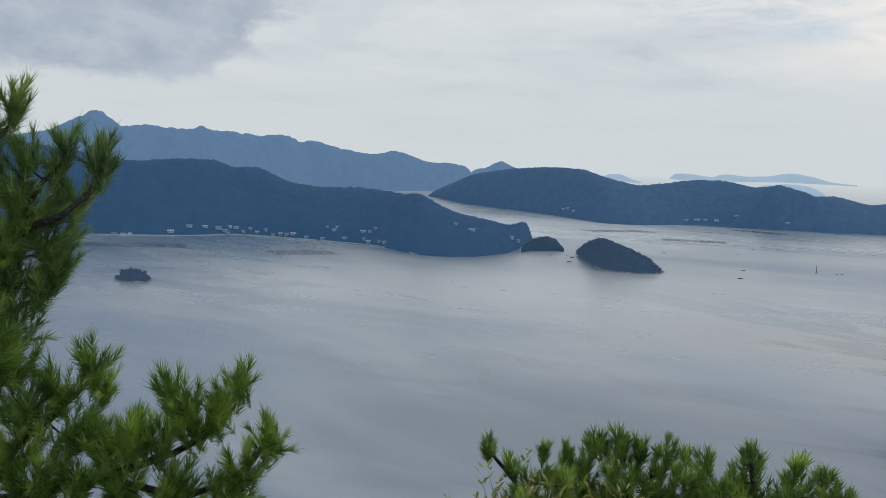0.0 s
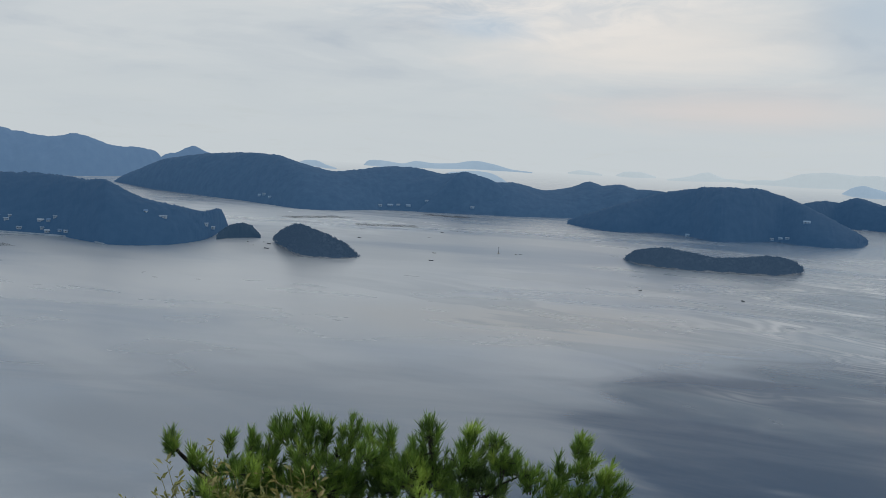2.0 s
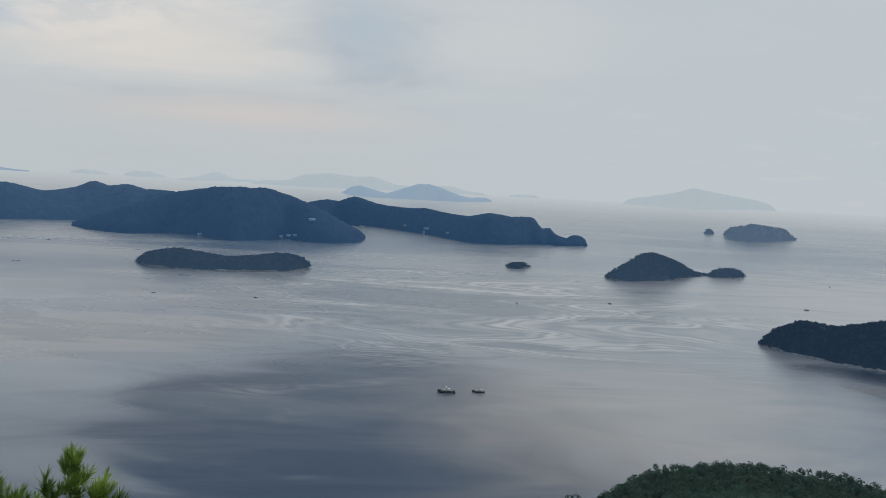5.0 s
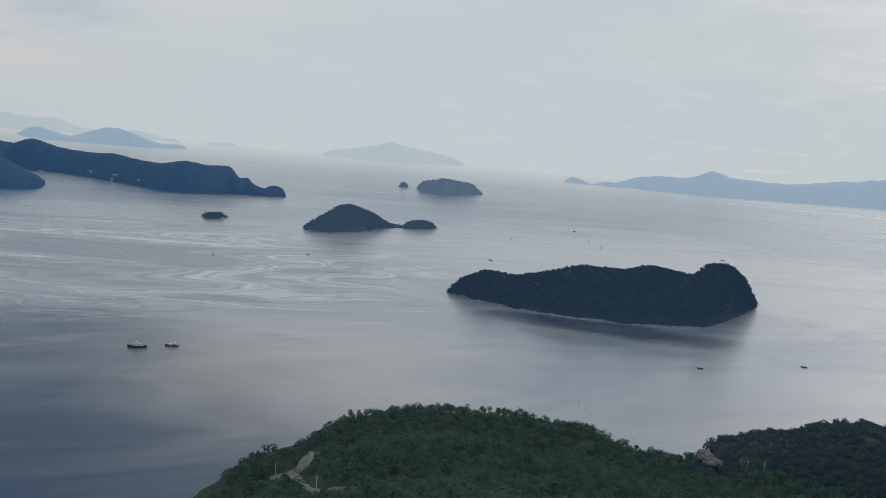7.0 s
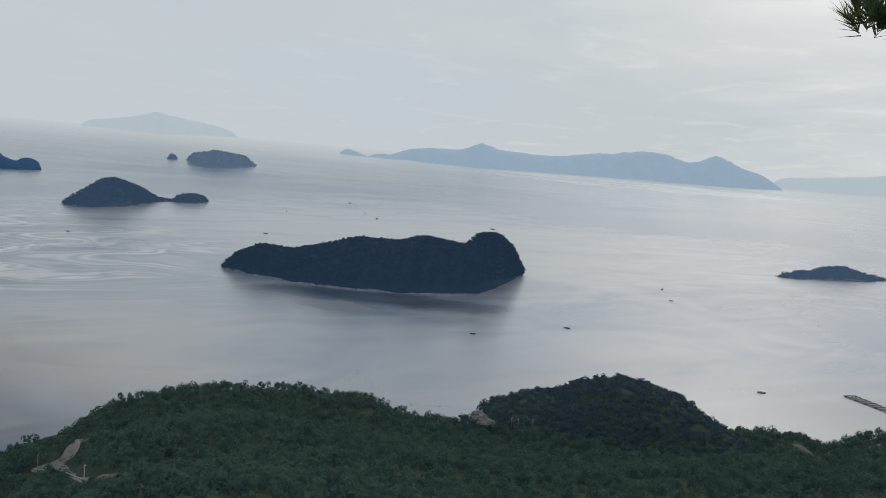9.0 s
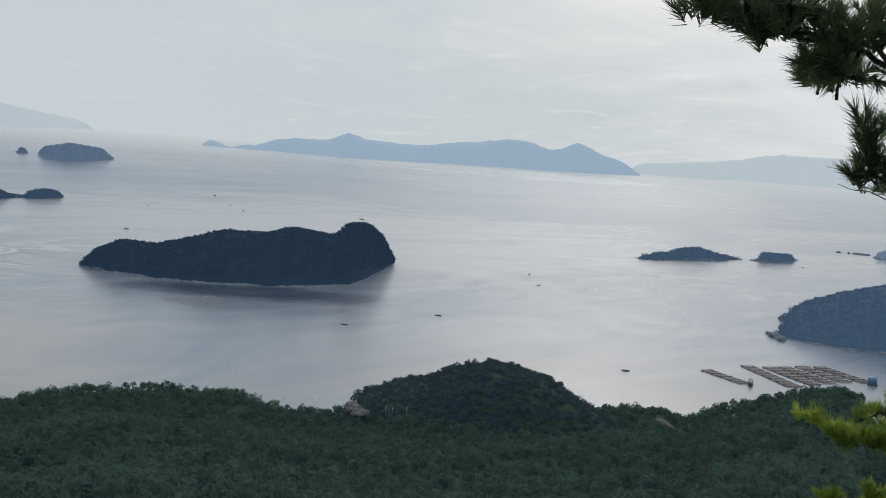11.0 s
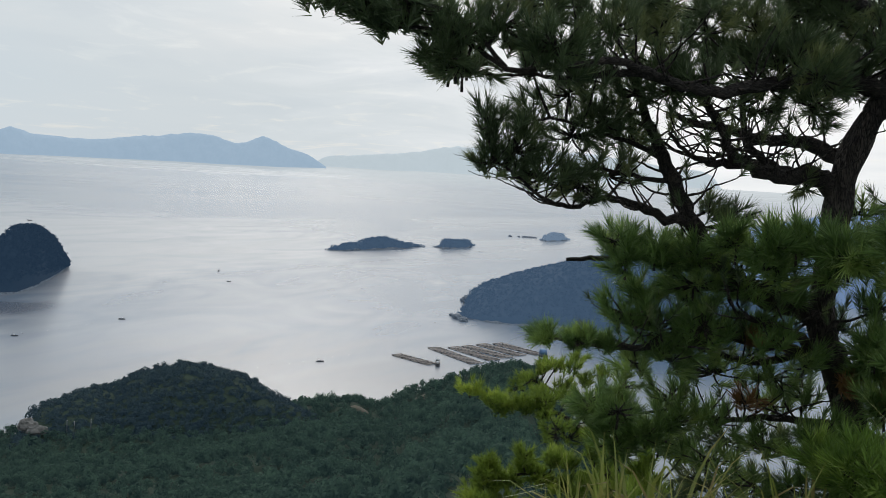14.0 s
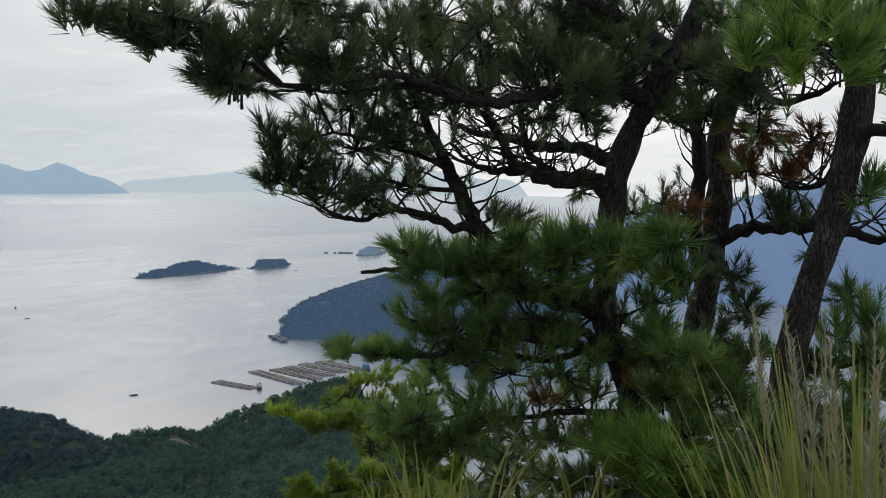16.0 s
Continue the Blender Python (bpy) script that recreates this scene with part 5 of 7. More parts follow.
BUSH_STEM += [[(5.26, -2.92, 97.79, 0.03), (5.3, -2.82, 98.13, 0.02), (5.37, -2.67, 98.24, 0.013), (5.46, -2.42, 98.22, 0.008)]]
BUSH_STEM += [[(5.3, -2.82, 98.06, 0.016), (5.08, -3.05, 98.27, 0.013), (4.9, -3.17, 98.37, 0.008)]]
LEFT_TRUNK = []
LEFT_TRUNK += [[(-2.92, 4.3, 97.44, 0.187), (-2.85, 4.35, 98.26, 0.163), (-2.83, 4.37, 99.07, 0.14), (-2.78, 4.39, 99.87, 0.109), (-2.77, 4.4, 100.39, 0.078), (-2.75, 4.41, 100.74, 0.047)]]
LEFT_LIMBS = []
LEFT_LIMBS += [[(-2.83, 4.36, 98.75, 0.078), (-2.56, 4.41, 98.96, 0.055), (-2.31, 4.44, 99.3, 0.039), (-2.09, 4.54, 99.57, 0.027), (-1.86, 4.53, 99.67, 0.018), (-1.72, 4.59, 99.8, 0.012)]]
LEFT_LIMBS += [[(-2.8, 4.38, 99.5, 0.056), (-2.52, 4.44, 99.74, 0.037), (-2.26, 4.46, 99.91, 0.024), (-2.11, 4.53, 100.08, 0.015)]]
LEFT_LIMBS += [[(-2.09, 4.54, 99.57, 0.018), (-1.95, 4.6, 99.85, 0.013), (-1.88, 4.63, 99.93, 0.009)]]
LEFT_LIMBS += [[(-2.85, 4.35, 98.15, 0.093), (-2.45, 4.36, 98.27, 0.06), (-2.09, 4.43, 98.29, 0.044), (-1.77, 4.46, 98.38, 0.032), (-1.5, 4.56, 98.44, 0.023), (-1.27, 4.63, 98.53, 0.016), (-1.09, 4.68, 98.64, 0.011), (-1.02, 4.69, 98.74, 0.009)]]
LEFT_LIMBS += [[(-2.22, 4.37, 98.29, 0.038), (-2.0, 4.47, 98.59, 0.026), (-1.83, 4.54, 98.74, 0.018), (-1.71, 4.59, 98.88, 0.01)]]
LEFT_LIMBS += [[(-1.58, 4.53, 98.4, 0.02), (-1.22, 4.54, 98.32, 0.017), (-0.98, 4.6, 98.42, 0.013), (-0.85, 4.62, 98.56, 0.008)]]
LEFT_LIMBS += [[(-2.39, 4.39, 99.08, 0.033), (-2.18, 4.5, 99.18, 0.021), (-1.99, 4.59, 99.26, 0.013)]]
LEFT_CROWN_HIGH = [(-2.07, 4.55, 100.21, 0.04, 0.07, 7), (-2.18, 4.5, 100.16, 0.1, 0.12, 10), (-1.87, 4.64, 100.01, 0.04, 0.05, 5), (-1.73, 4.69, 99.95, 0.07, 0.1, 10), (-1.91, 4.62, 99.9, 0.05, 0.04, 5), (-2.03, 4.57, 99.95, 0.06, 0.07, 7), (-2.09, 4.54, 99.81, 0.1, 0.1, 12), (-1.83, 4.65, 99.77, 0.07, 0.08, 8), (-2.0, 4.58, 99.71, 0.12, 0.1, 14), (-2.11, 4.53, 99.57, 0.12, 0.12, 16), (-1.93, 4.61, 99.57, 0.1, 0.08, 11), (-1.9, 4.62, 99.42, 0.08, 0.06, 9), (-2.09, 4.54, 99.37, 0.12, 0.1, 14), (-1.96, 4.6, 99.29, 0.07, 0.05, 6), (-2.09, 4.54, 99.15, 0.12, 0.1, 13)]
LEFT_CROWN_LOW = [(-2.0, 4.36, 99.0, 0.14, 0.09, 14), (-1.67, 4.5, 98.96, 0.06, 0.08, 9), (-1.81, 4.45, 98.85, 0.09, 0.09, 12), (-1.61, 4.52, 98.83, 0.03, 0.04, 4), (-1.93, 4.39, 98.78, 0.14, 0.09, 14), (-1.75, 4.47, 98.63, 0.11, 0.09, 14), (-2.0, 4.36, 98.56, 0.14, 0.09, 14), (-1.58, 4.53, 98.59, 0.14, 0.1, 18), (-1.42, 4.59, 98.59, 0.14, 0.09, 18), (-1.33, 4.61, 98.83, 0.04, 0.08, 6), (-1.26, 4.63, 98.75, 0.07, 0.08, 9), (-1.21, 4.65, 98.63, 0.09, 0.07, 10), (-1.08, 4.68, 98.77, 0.04, 0.07, 6), (-1.0, 4.7, 98.86, 0.05, 0.06, 7), (-1.1, 4.67, 98.67, 0.06, 0.05, 6), (-0.8, 4.53, 98.64, 0.08, 0.08, 12)]
LEFT_CROWN_BASE = [(-0.93, 4.5, 98.48, 0.09, 0.1, 12), (-1.01, 4.49, 98.37, 0.11, 0.09, 12), (-1.27, 4.53, 98.39, 0.11, 0.09, 14), (-1.5, 4.46, 98.42, 0.11, 0.08, 12), (-1.69, 4.39, 98.46, 0.11, 0.08, 12), (-1.87, 4.31, 98.45, 0.13, 0.09, 14), (-2.09, 4.21, 99.13, 0.13, 0.27, 22), (-2.13, 4.19, 99.64, 0.13, 0.27, 20), (-2.13, 4.19, 98.61, 0.16, 0.22, 20), (-1.78, 4.35, 98.3, 0.27, 0.09, 20), (-1.29, 4.52, 98.23, 0.27, 0.09, 20)]
MID_LIMBS = []
MID_LIMBS += [[(1.72, 5.96, 95.84, 0.111), (1.64, 5.98, 96.69, 0.093), (1.53, 6.01, 97.26, 0.074), (1.44, 6.03, 97.63, 0.048), (1.32, 6.06, 97.84, 0.026)]]
MID_LIMBS += [[(1.53, 6.01, 97.3, 0.045), (1.08, 6.1, 97.58, 0.033), (0.74, 6.16, 97.78, 0.022), (0.5, 6.18, 97.96, 0.015), (0.39, 6.19, 98.09, 0.011)]]
MID_LIMBS += [[(1.57, 6.0, 97.15, 0.045), (1.89, 5.91, 97.66, 0.033), (2.03, 5.86, 97.95, 0.022), (2.02, 5.86, 98.17, 0.015)]]
MID_LIMBS += [[(1.63, 5.98, 96.89, 0.045), (2.1, 5.83, 97.44, 0.03), (2.33, 5.75, 97.75, 0.015), (2.47, 5.69, 97.9, 0.009)]]
MID_CROWN_TOP = [(0.38, 6.19, 98.12, 0.05, 0.05, 7), (0.52, 6.18, 98.0, 0.07, 0.06, 6), (0.72, 6.16, 98.11, 0.04, 0.07, 5), (0.87, 6.14, 98.11, 0.04, 0.07, 5), (1.07, 6.11, 98.2, 0.07, 0.07, 9), (1.21, 6.08, 98.23, 0.06, 0.06, 8), (1.34, 6.05, 98.19, 0.05, 0.06, 7), (1.51, 6.01, 98.21, 0.07, 0.07, 8), (1.63, 5.98, 98.17, 0.04, 0.05, 4), (1.76, 5.95, 98.15, 0.05, 0.08, 7), (2.01, 5.86, 98.22, 0.06, 0.1, 10), (1.93, 5.89, 98.08, 0.07, 0.07, 7), (2.27, 5.77, 98.21, 0.05, 0.06, 6), (2.41, 5.71, 98.18, 0.05, 0.05, 5)]
MID_CROWN_LOW = []
MID_CROWN_LOW += [(0.73, 6.16, 97.94, 0.12, 0.07, 11), (0.98, 6.12, 98.04, 0.12, 0.08, 13), (1.2, 6.08, 98.08, 0.12, 0.08, 13), (1.42, 6.04, 98.05, 0.12, 0.08, 13), (1.1, 6.1, 97.89, 0.15, 0.07, 14), (1.46, 6.03, 97.9, 0.18, 0.07, 15), (1.77, 5.94, 97.98, 0.15, 0.07, 13), (2.03, 5.86, 98.0, 0.15, 0.07, 13), (2.25, 5.78, 98.06, 0.15, 0.07, 13), (2.46, 5.69, 98.08, 0.12, 0.06, 9), (0.89, 6.14, 97.72, 0.27, 0.09, 18), (1.54, 6.01, 97.72, 0.36, 0.09, 22), (2.2, 5.8, 97.87, 0.33, 0.09, 20), (2.61, 5.62, 98.0, 0.12, 0.06, 7)]
MID_CROWN_LOW += [(0.85, 5.94, 98.0, 0.11, 0.07, 12), (1.24, 5.87, 98.02, 0.14, 0.07, 14), (1.57, 5.79, 98.1, 0.11, 0.07, 12), (1.81, 5.72, 98.02, 0.14, 0.07, 12), (1.28, 5.86, 97.88, 0.23, 0.07, 18), (1.88, 5.7, 97.94, 0.26, 0.07, 18), (0.6, 5.97, 97.88, 0.14, 0.07, 12)]
MID_CROWN_SIDE = [(2.94, 5.49, 98.19, 0.05, 0.08, 9), (2.98, 5.47, 98.05, 0.08, 0.07, 9), (2.85, 5.53, 98.03, 0.06, 0.06, 6), (3.09, 5.4, 98.01, 0.06, 0.06, 7), (2.66, 5.62, 97.93, 0.07, 0.07, 8), (2.78, 5.57, 97.86, 0.12, 0.06, 10), (2.98, 5.47, 97.87, 0.15, 0.06, 12), (3.16, 5.37, 97.89, 0.09, 0.05, 6)]
MID_CROWN_BASE = [(0.64, 6.27, 97.74, 0.12, 0.06, 12), (0.94, 6.23, 97.78, 0.12, 0.06, 12), (1.23, 6.18, 97.8, 0.12, 0.06, 14), (1.52, 6.11, 97.81, 0.12, 0.06, 14), (1.8, 6.04, 97.85, 0.12, 0.06, 14), (2.07, 5.95, 97.88, 0.12, 0.06, 14), (2.32, 5.86, 97.94, 0.12, 0.05, 12), (2.53, 5.77, 97.98, 0.09, 0.05, 8), (1.02, 6.12, 97.83, 0.12, 0.07, 10), (1.28, 6.07, 97.79, 0.12, 0.07, 10), (1.5, 6.02, 97.84, 0.12, 0.07, 10), (1.73, 5.97, 97.82, 0.12, 0.07, 10), (1.98, 5.89, 97.87, 0.12, 0.07, 10), (0.84, 6.14, 97.79, 0.11, 0.07, 8), (2.23, 5.8, 97.85, 0.12, 0.07, 10), (2.44, 5.72, 97.86, 0.12, 0.07, 10)]
CROWN_UNDER = [(3.49, -2.8, 99.18, 0.07, 0.07, 9), (3.42, -2.89, 99.23, 0.07, 0.07, 9), (3.13, -3.24, 99.19, 0.09, 0.07, 12), (2.94, -3.01, 99.03, 0.1, 0.07, 12), (3.44, -2.5, 98.98, 0.11, 0.06, 12), (3.18, -2.54, 98.96, 0.1, 0.06, 12), (3.0, -2.62, 98.98, 0.1, 0.06, 12), (3.62, -2.39, 99.0, 0.09, 0.06, 10), (2.94, -3.29, 99.24, 0.07, 0.07, 10), (3.12, -2.95, 99.06, 0.09, 0.07, 12)]
CROWN_UNDER_B = []
CROWN_UNDER_B += [(3.52, -3.1, 99.49, 0.08, 0.08, 8), (3.33, -3.32, 99.31, 0.08, 0.08, 10), (3.61, -2.96, 100.35, 0.08, 0.08, 6), (3.53, -3.08, 100.47, 0.08, 0.08, 8), (3.37, -3.42, 100.7, 0.08, 0.1, 9), (2.83, -3.66, 99.64, 0.07, 0.07, 7), (3.0, -3.65, 99.81, 0.05, 0.05, 4), (2.91, -3.6, 99.02, 0.09, 0.08, 12), (2.87, -3.76, 99.11, 0.09, 0.08, 12), (2.73, -3.75, 99.01, 0.09, 0.08, 12), (2.78, -3.58, 98.95, 0.09, 0.07, 14), (2.9, -3.47, 98.9, 0.08, 0.07, 12), (2.61, -3.59, 98.91, 0.09, 0.06, 12), (3.01, -3.64, 99.16, 0.06, 0.07, 8)]
CROWN_UNDER_B += [(4.01, -2.72, 98.89, 0.09, 0.07, 9), (3.91, -2.88, 98.9, 0.09, 0.07, 9), (3.81, -3.04, 98.91, 0.09, 0.07, 9), (3.7, -3.19, 98.92, 0.09, 0.07, 9), (3.59, -3.33, 98.93, 0.09, 0.07, 9), (3.47, -3.46, 98.95, 0.09, 0.07, 9), (3.35, -3.59, 98.96, 0.09, 0.07, 9), (3.97, -2.79, 98.72, 0.09, 0.07, 9), (3.87, -2.95, 98.73, 0.09, 0.07, 9), (3.76, -3.1, 98.74, 0.09, 0.07, 9), (3.65, -3.25, 98.76, 0.09, 0.07, 9), (3.54, -3.39, 98.77, 0.09, 0.07, 9), (3.42, -3.52, 98.79, 0.09, 0.07, 9), (3.3, -3.64, 98.81, 0.09, 0.07, 9)]
CROWN_UNDER_B += [(4.0, -2.73, 98.58, 0.09, 0.07, 9), (3.91, -2.89, 98.58, 0.09, 0.07, 9), (3.8, -3.04, 98.59, 0.09, 0.07, 9), (3.69, -3.19, 98.61, 0.09, 0.07, 9), (3.58, -3.33, 98.62, 0.09, 0.07, 9), (3.47, -3.47, 98.64, 0.09, 0.07, 9), (3.35, -3.59, 98.66, 0.09, 0.07, 9)]
CROWN_C_LOW = [(2.63, -3.04, 99.09, 0.07, 0.06, 10), (2.59, -2.94, 99.02, 0.08, 0.05, 10), (2.61, -2.77, 99.05, 0.09, 0.05, 12), (2.85, -2.81, 98.98, 0.08, 0.05, 12), (2.56, -3.5, 99.33, 0.05, 0.04, 6)]
SHRUB_TIPS = [(0.55, 5.37, 98.36), (0.52, 5.37, 98.27), (0.29, 4.89, 98.4), (0.26, 4.89, 98.34), (0.34, 4.88, 98.33), (0.23, 4.79, 98.29), (0.38, 4.88, 98.25), (0.59, 5.17, 98.21), (0.65, 5.16, 98.26), (0.71, 5.15, 98.18), (0.8, 5.14, 98.22), (0.88, 5.13, 98.24), (0.96, 5.12, 98.26), (1.04, 5.1, 98.24), (1.12, 5.09, 98.2), (0.82, 5.04, 98.2), (0.91, 5.02, 98.21), (1.01, 5.0, 98.21), (0.64, 5.06, 98.15), (1.13, 4.98, 98.16), (0.08, 4.79, 98.24), (0.45, 4.98, 98.15), (0.75, 4.94, 98.15), (0.93, 4.92, 98.16), (1.08, 4.89, 98.13), (0.53, 5.07, 98.21)]



def thicket(azimuths, dips, far, count, size, rng, gap=None):
    """Foliage clusters filling a stretch of bearings and dips as seen from the viewpoint; gap: bearings left open."""
    made = []
    while len(made) < count:
        az, dip, r = rng.uniform(*azimuths), rng.uniform(*dips), rng.uniform(*far)
        if gap and gap[0] < az < gap[1]:
            continue
        a = radians(az)
        made.append((0.28 + r * math.sin(a), -0.58 + r * math.cos(a), EYE - r * math.tan(radians(dip)), size * rng.uniform(0.75, 1.2), size * rng.uniform(0.5, 0.8), rng.randrange(7, 12)))
    return made


def lumpy(clusters, rng):
    """The same foliage broken into small uneven clumps with gaps between."""
    made = []
    for x, y, z, rx, rz, count in clusters:
        for _ in range(4):
            k = rng.uniform(0.45, 0.8)
            made.append((x + rng.gauss(0, rx * 0.75), y + rng.gauss(0, rx * 0.75), z + rng.gauss(0, rz * 0.8), rx * k, rz * k, max(count // 3, 2)))
    return made


rng = random.Random(11)
FILL_A = thicket((114.4, 125.5), (3.4, 7.0), (3.5, 4.0), 11, 0.08, rng) + thicket((115.5, 126.5), (7.4, 10.4), (3.5, 4.0), 6, 0.08, rng)
FILL_B = thicket((129.3, 134.5), (7.6, 13.0), (3.3, 3.9), 9, 0.08, rng) + thicket((134.8, 142.5), (8.2, 13.0), (3.7, 4.2), 9, 0.09, rng)
FILL_TOP = thicket((111.5, 119.5), (-11.0, -5.5), (3.2, 3.7), 9, 0.09, rng) + thicket((112.5, 118.5), (-5.5, -1.5), (3.3, 3.8), 3, 0.08, rng)
FILL_TOP += thicket((102.8, 109.5), (-7.6, -6.1), (3.3, 3.6), 6, 0.06, rng)
FILL_TOP += thicket((118.5, 131.0), (-11.5, -4.0), (3.5, 4.1), 14, 0.09, rng) + thicket((131.0, 141.0), (-11.5, -5.0), (3.5, 4.1), 12, 0.09, rng)
FILL_TIP = thicket((110.9, 115.0), (9.3, 9.9), (3.4, 3.6), 7, 0.045, rng) + thicket((113.0, 116.6), (11.9, 13.4), (3.4, 3.8), 5, 0.06, rng)
FILL_A += thicket((115.5, 121.5), (13.4, 15.6), (3.3, 3.8), 7, 0.08, rng)
FILL_MID = thicket((121.3, 131.8), (2.2, 5.4), (3.1, 3.6), 9, 0.07, rng)
FILL_LOW = thicket((126.5, 137.0), (13.8, 17.5), (2.9, 3.5), 9, 0.08, rng)
TUFTS = tuft_shapes(9, 52, 0.031, rng)
TUFTS_LONG = tuft_shapes(9, 92, 0.027, rng, 2.3)
TUFTS_WIDE = tuft_shapes(9, 40, 0.042, rng)
pine("pine_tree", "old pine with dark long-needled crown and crooked limbs", TRUNK_A, LIMBS_A + LIMBS_A_LOW, (
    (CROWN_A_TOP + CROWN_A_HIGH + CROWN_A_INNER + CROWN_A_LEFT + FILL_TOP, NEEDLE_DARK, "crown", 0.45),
    (CROWN_A_MID + CROWN_A_LOW + CROWN_UNDER, NEEDLE, "lower_crown", 0.55, 1.1),
    (FILL_A, NEEDLE, "lower_crown", 0.55, 1.2),
    (FILL_TIP, NEEDLE, "lower_crown", 0.45, 0.85),
    (BROWN_A, NEEDLE_BROWN, "dead_foliage", 0.2)), 0.064, rng, TUFTS, "pines at the viewpoint", 1.5, True)
pine("pine_tree", "old pine with a forked trunk and rusty dead needles", TRUNK_B, LIMBS_B, (
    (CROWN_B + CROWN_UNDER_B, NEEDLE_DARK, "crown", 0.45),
    (FILL_MID, NEEDLE, "lower_crown", 0.5, 1.2),
    (FILL_B, NEEDLE, "lower_crown", 0.55, 1.1),
    # low foliage takes the brighter needle colour to offset its own shadow
    (FILL_LOW, NEEDLE_FRESH, "bright_crown", 0.7, 1.1),
    (BROWN_B, NEEDLE_BROWN, "dead_foliage", 0.2)), 0.070, rng, TUFTS, "pines at the viewpoint", 2.0, True)
pine("pine_tree", "leaning pine with plated grey bark beside tall grass", TRUNK_C, LIMBS_C, (
    (CROWN_C, NEEDLE, "crown", 0.5),
    (CROWN_C_BRUSH, NEEDLE_FRESH, "bright_crown", 0.9),
    (CROWN_C_LOW, NEEDLE, "lower_crown", 0.6)), 0.098, rng, TUFTS, "pines at the viewpoint", 1.15, True)
pine("young_pine", "young pine with pale yellow-green new growth", [BUSH_STEM[0]], BUSH_STEM[1:3], (
    (lumpy(BUSH_1, rng), NEEDLE_PALE, "crown", 0.7),), 0.060, rng, TUFTS_WIDE, "young pines on the slope", 3.8)
pine("young_pine", "low young pine with bright yellow-green needles", [BUSH_STEM[3]], BUSH_STEM[4:], (
    (lumpy(BUSH_2, rng), NEEDLE_PALE, "crown", 0.7),), 0.060, rng, TUFTS_WIDE, "young pines on the slope", 5.2)
pine("pine_tree", "bushy green pine with upturned shoots", LEFT_TRUNK, LEFT_LIMBS, (
    (LEFT_CROWN_HIGH, NEEDLE, "crown", 0.75),
    (LEFT_CROWN_LOW + LEFT_CROWN_BASE, NEEDLE_FRESH, "lower_crown", 0.65)), 0.088, rng, TUFTS_LONG, "pines at the viewpoint", 1.7, False, 1.3)
pine("pine_tree", "fresh green pine top with upright candles of needles", [MID_LIMBS[0]], MID_LIMBS[1:], (
    (MID_CROWN_TOP + MID_CROWN_SIDE + MID_CROWN_LOW, NEEDLE_FRESH, "crown", 1.3),
    (MID_CROWN_BASE, NEEDLE, "lower_crown", 0.9)), 0.085, rng, TUFTS_WIDE, "pines at the viewpoint", 1.8)


def blade(base, way, size, width, droop, rng):
    """A bent grass blade as triangles."""
    side = Vector((way[1], -way[0], 0))
    side = (side.normalized() if side.length > 0.01 else Vector((1, 0, 0))) * width
    pts = []
    p, d = Vector(base), Vector(way).normalized()
    for k in range(7):
        pts.append((p.copy(), side * (1 - (k / 6) ** 2 * 0.97)))
        p = p + d * size / 6
        d = (d + Vector((way[0], way[1], -0.9)) * droop * (k + 1) / 12).normalized()
    tris = []
    for (a, sa), (b, sb) in zip(pts, pts[1:]):
        tris.append([a - sa, a + sa, b + sb])
        tris.append([a - sa, b + sb, b - sb])
    return np.array([[list(v) for v in t] for t in tris])


def ground_at(x, y):
    return hill_height(math.degrees(math.atan2(x, y)), math.hypot(x, y))


def grass_clump(name, label, x, y, spread, count, low, high, width, droop, mat, rng, lean=(0, 0), plumes=0):
    z = ground_at(x, y) - 0.03
    root = tagged(new(name), label, "grass")
    root.location = (x, y, z)
    blades = []
    for _ in range(count):
        a, r = rng.uniform(0, 6.283), spread * math.sqrt(rng.random())
        px, py = r * math.cos(a), r * math.sin(a)
        k = 0.24 * r / spread
        way = (math.cos(a) * k + lean[0] + rng.gauss(0, 0.065), math.sin(a) * k + lean[1] + rng.gauss(0, 0.065), 1.0)
        blades.append(blade((px, py, 0), way, rng.uniform(low, high), width * rng.uniform(0.6, 1.2), droop * rng.uniform(0.3, 1.5), rng))
    tagged(triangles("blade_mass", blades, mat, root), kind="stuff")
    for _ in range(plumes):
        a = rng.uniform(0, 6.283)
        way = Vector((math.cos(a) * 0.13 + lean[0], math.sin(a) * 0.13 + lean[1], 1)).normalized()
        foot = Vector((rng.uniform(-1, 1), rng.uniform(-1, 1), 0)) * spread * 0.8
        size = high * rng.uniform(0.85, 1.02)
        v, f = tube([(*foot, 0.002), (*(foot + way * size * 0.5), 0.0018), (*(foot + way * size), 0.001)], 4)
        stem = part("plume", v, f, PLUME, root, "feathery pale seed head")
        hairs = []
        for _ in range(150):
            u = rng.uniform(0.72, 1.0)
            b = rng.uniform(0, 6.283)
            w = (math.cos(b) * 0.32, math.sin(b) * 0.32, 1.0)
            hairs.append(blade(tuple(foot + way * size * u), w, rng.uniform(0.03, 0.22) * (1.12 - u), 0.0012, 1.2, rng))
        triangles("seed_head", hairs, PLUME, stem)
    return root


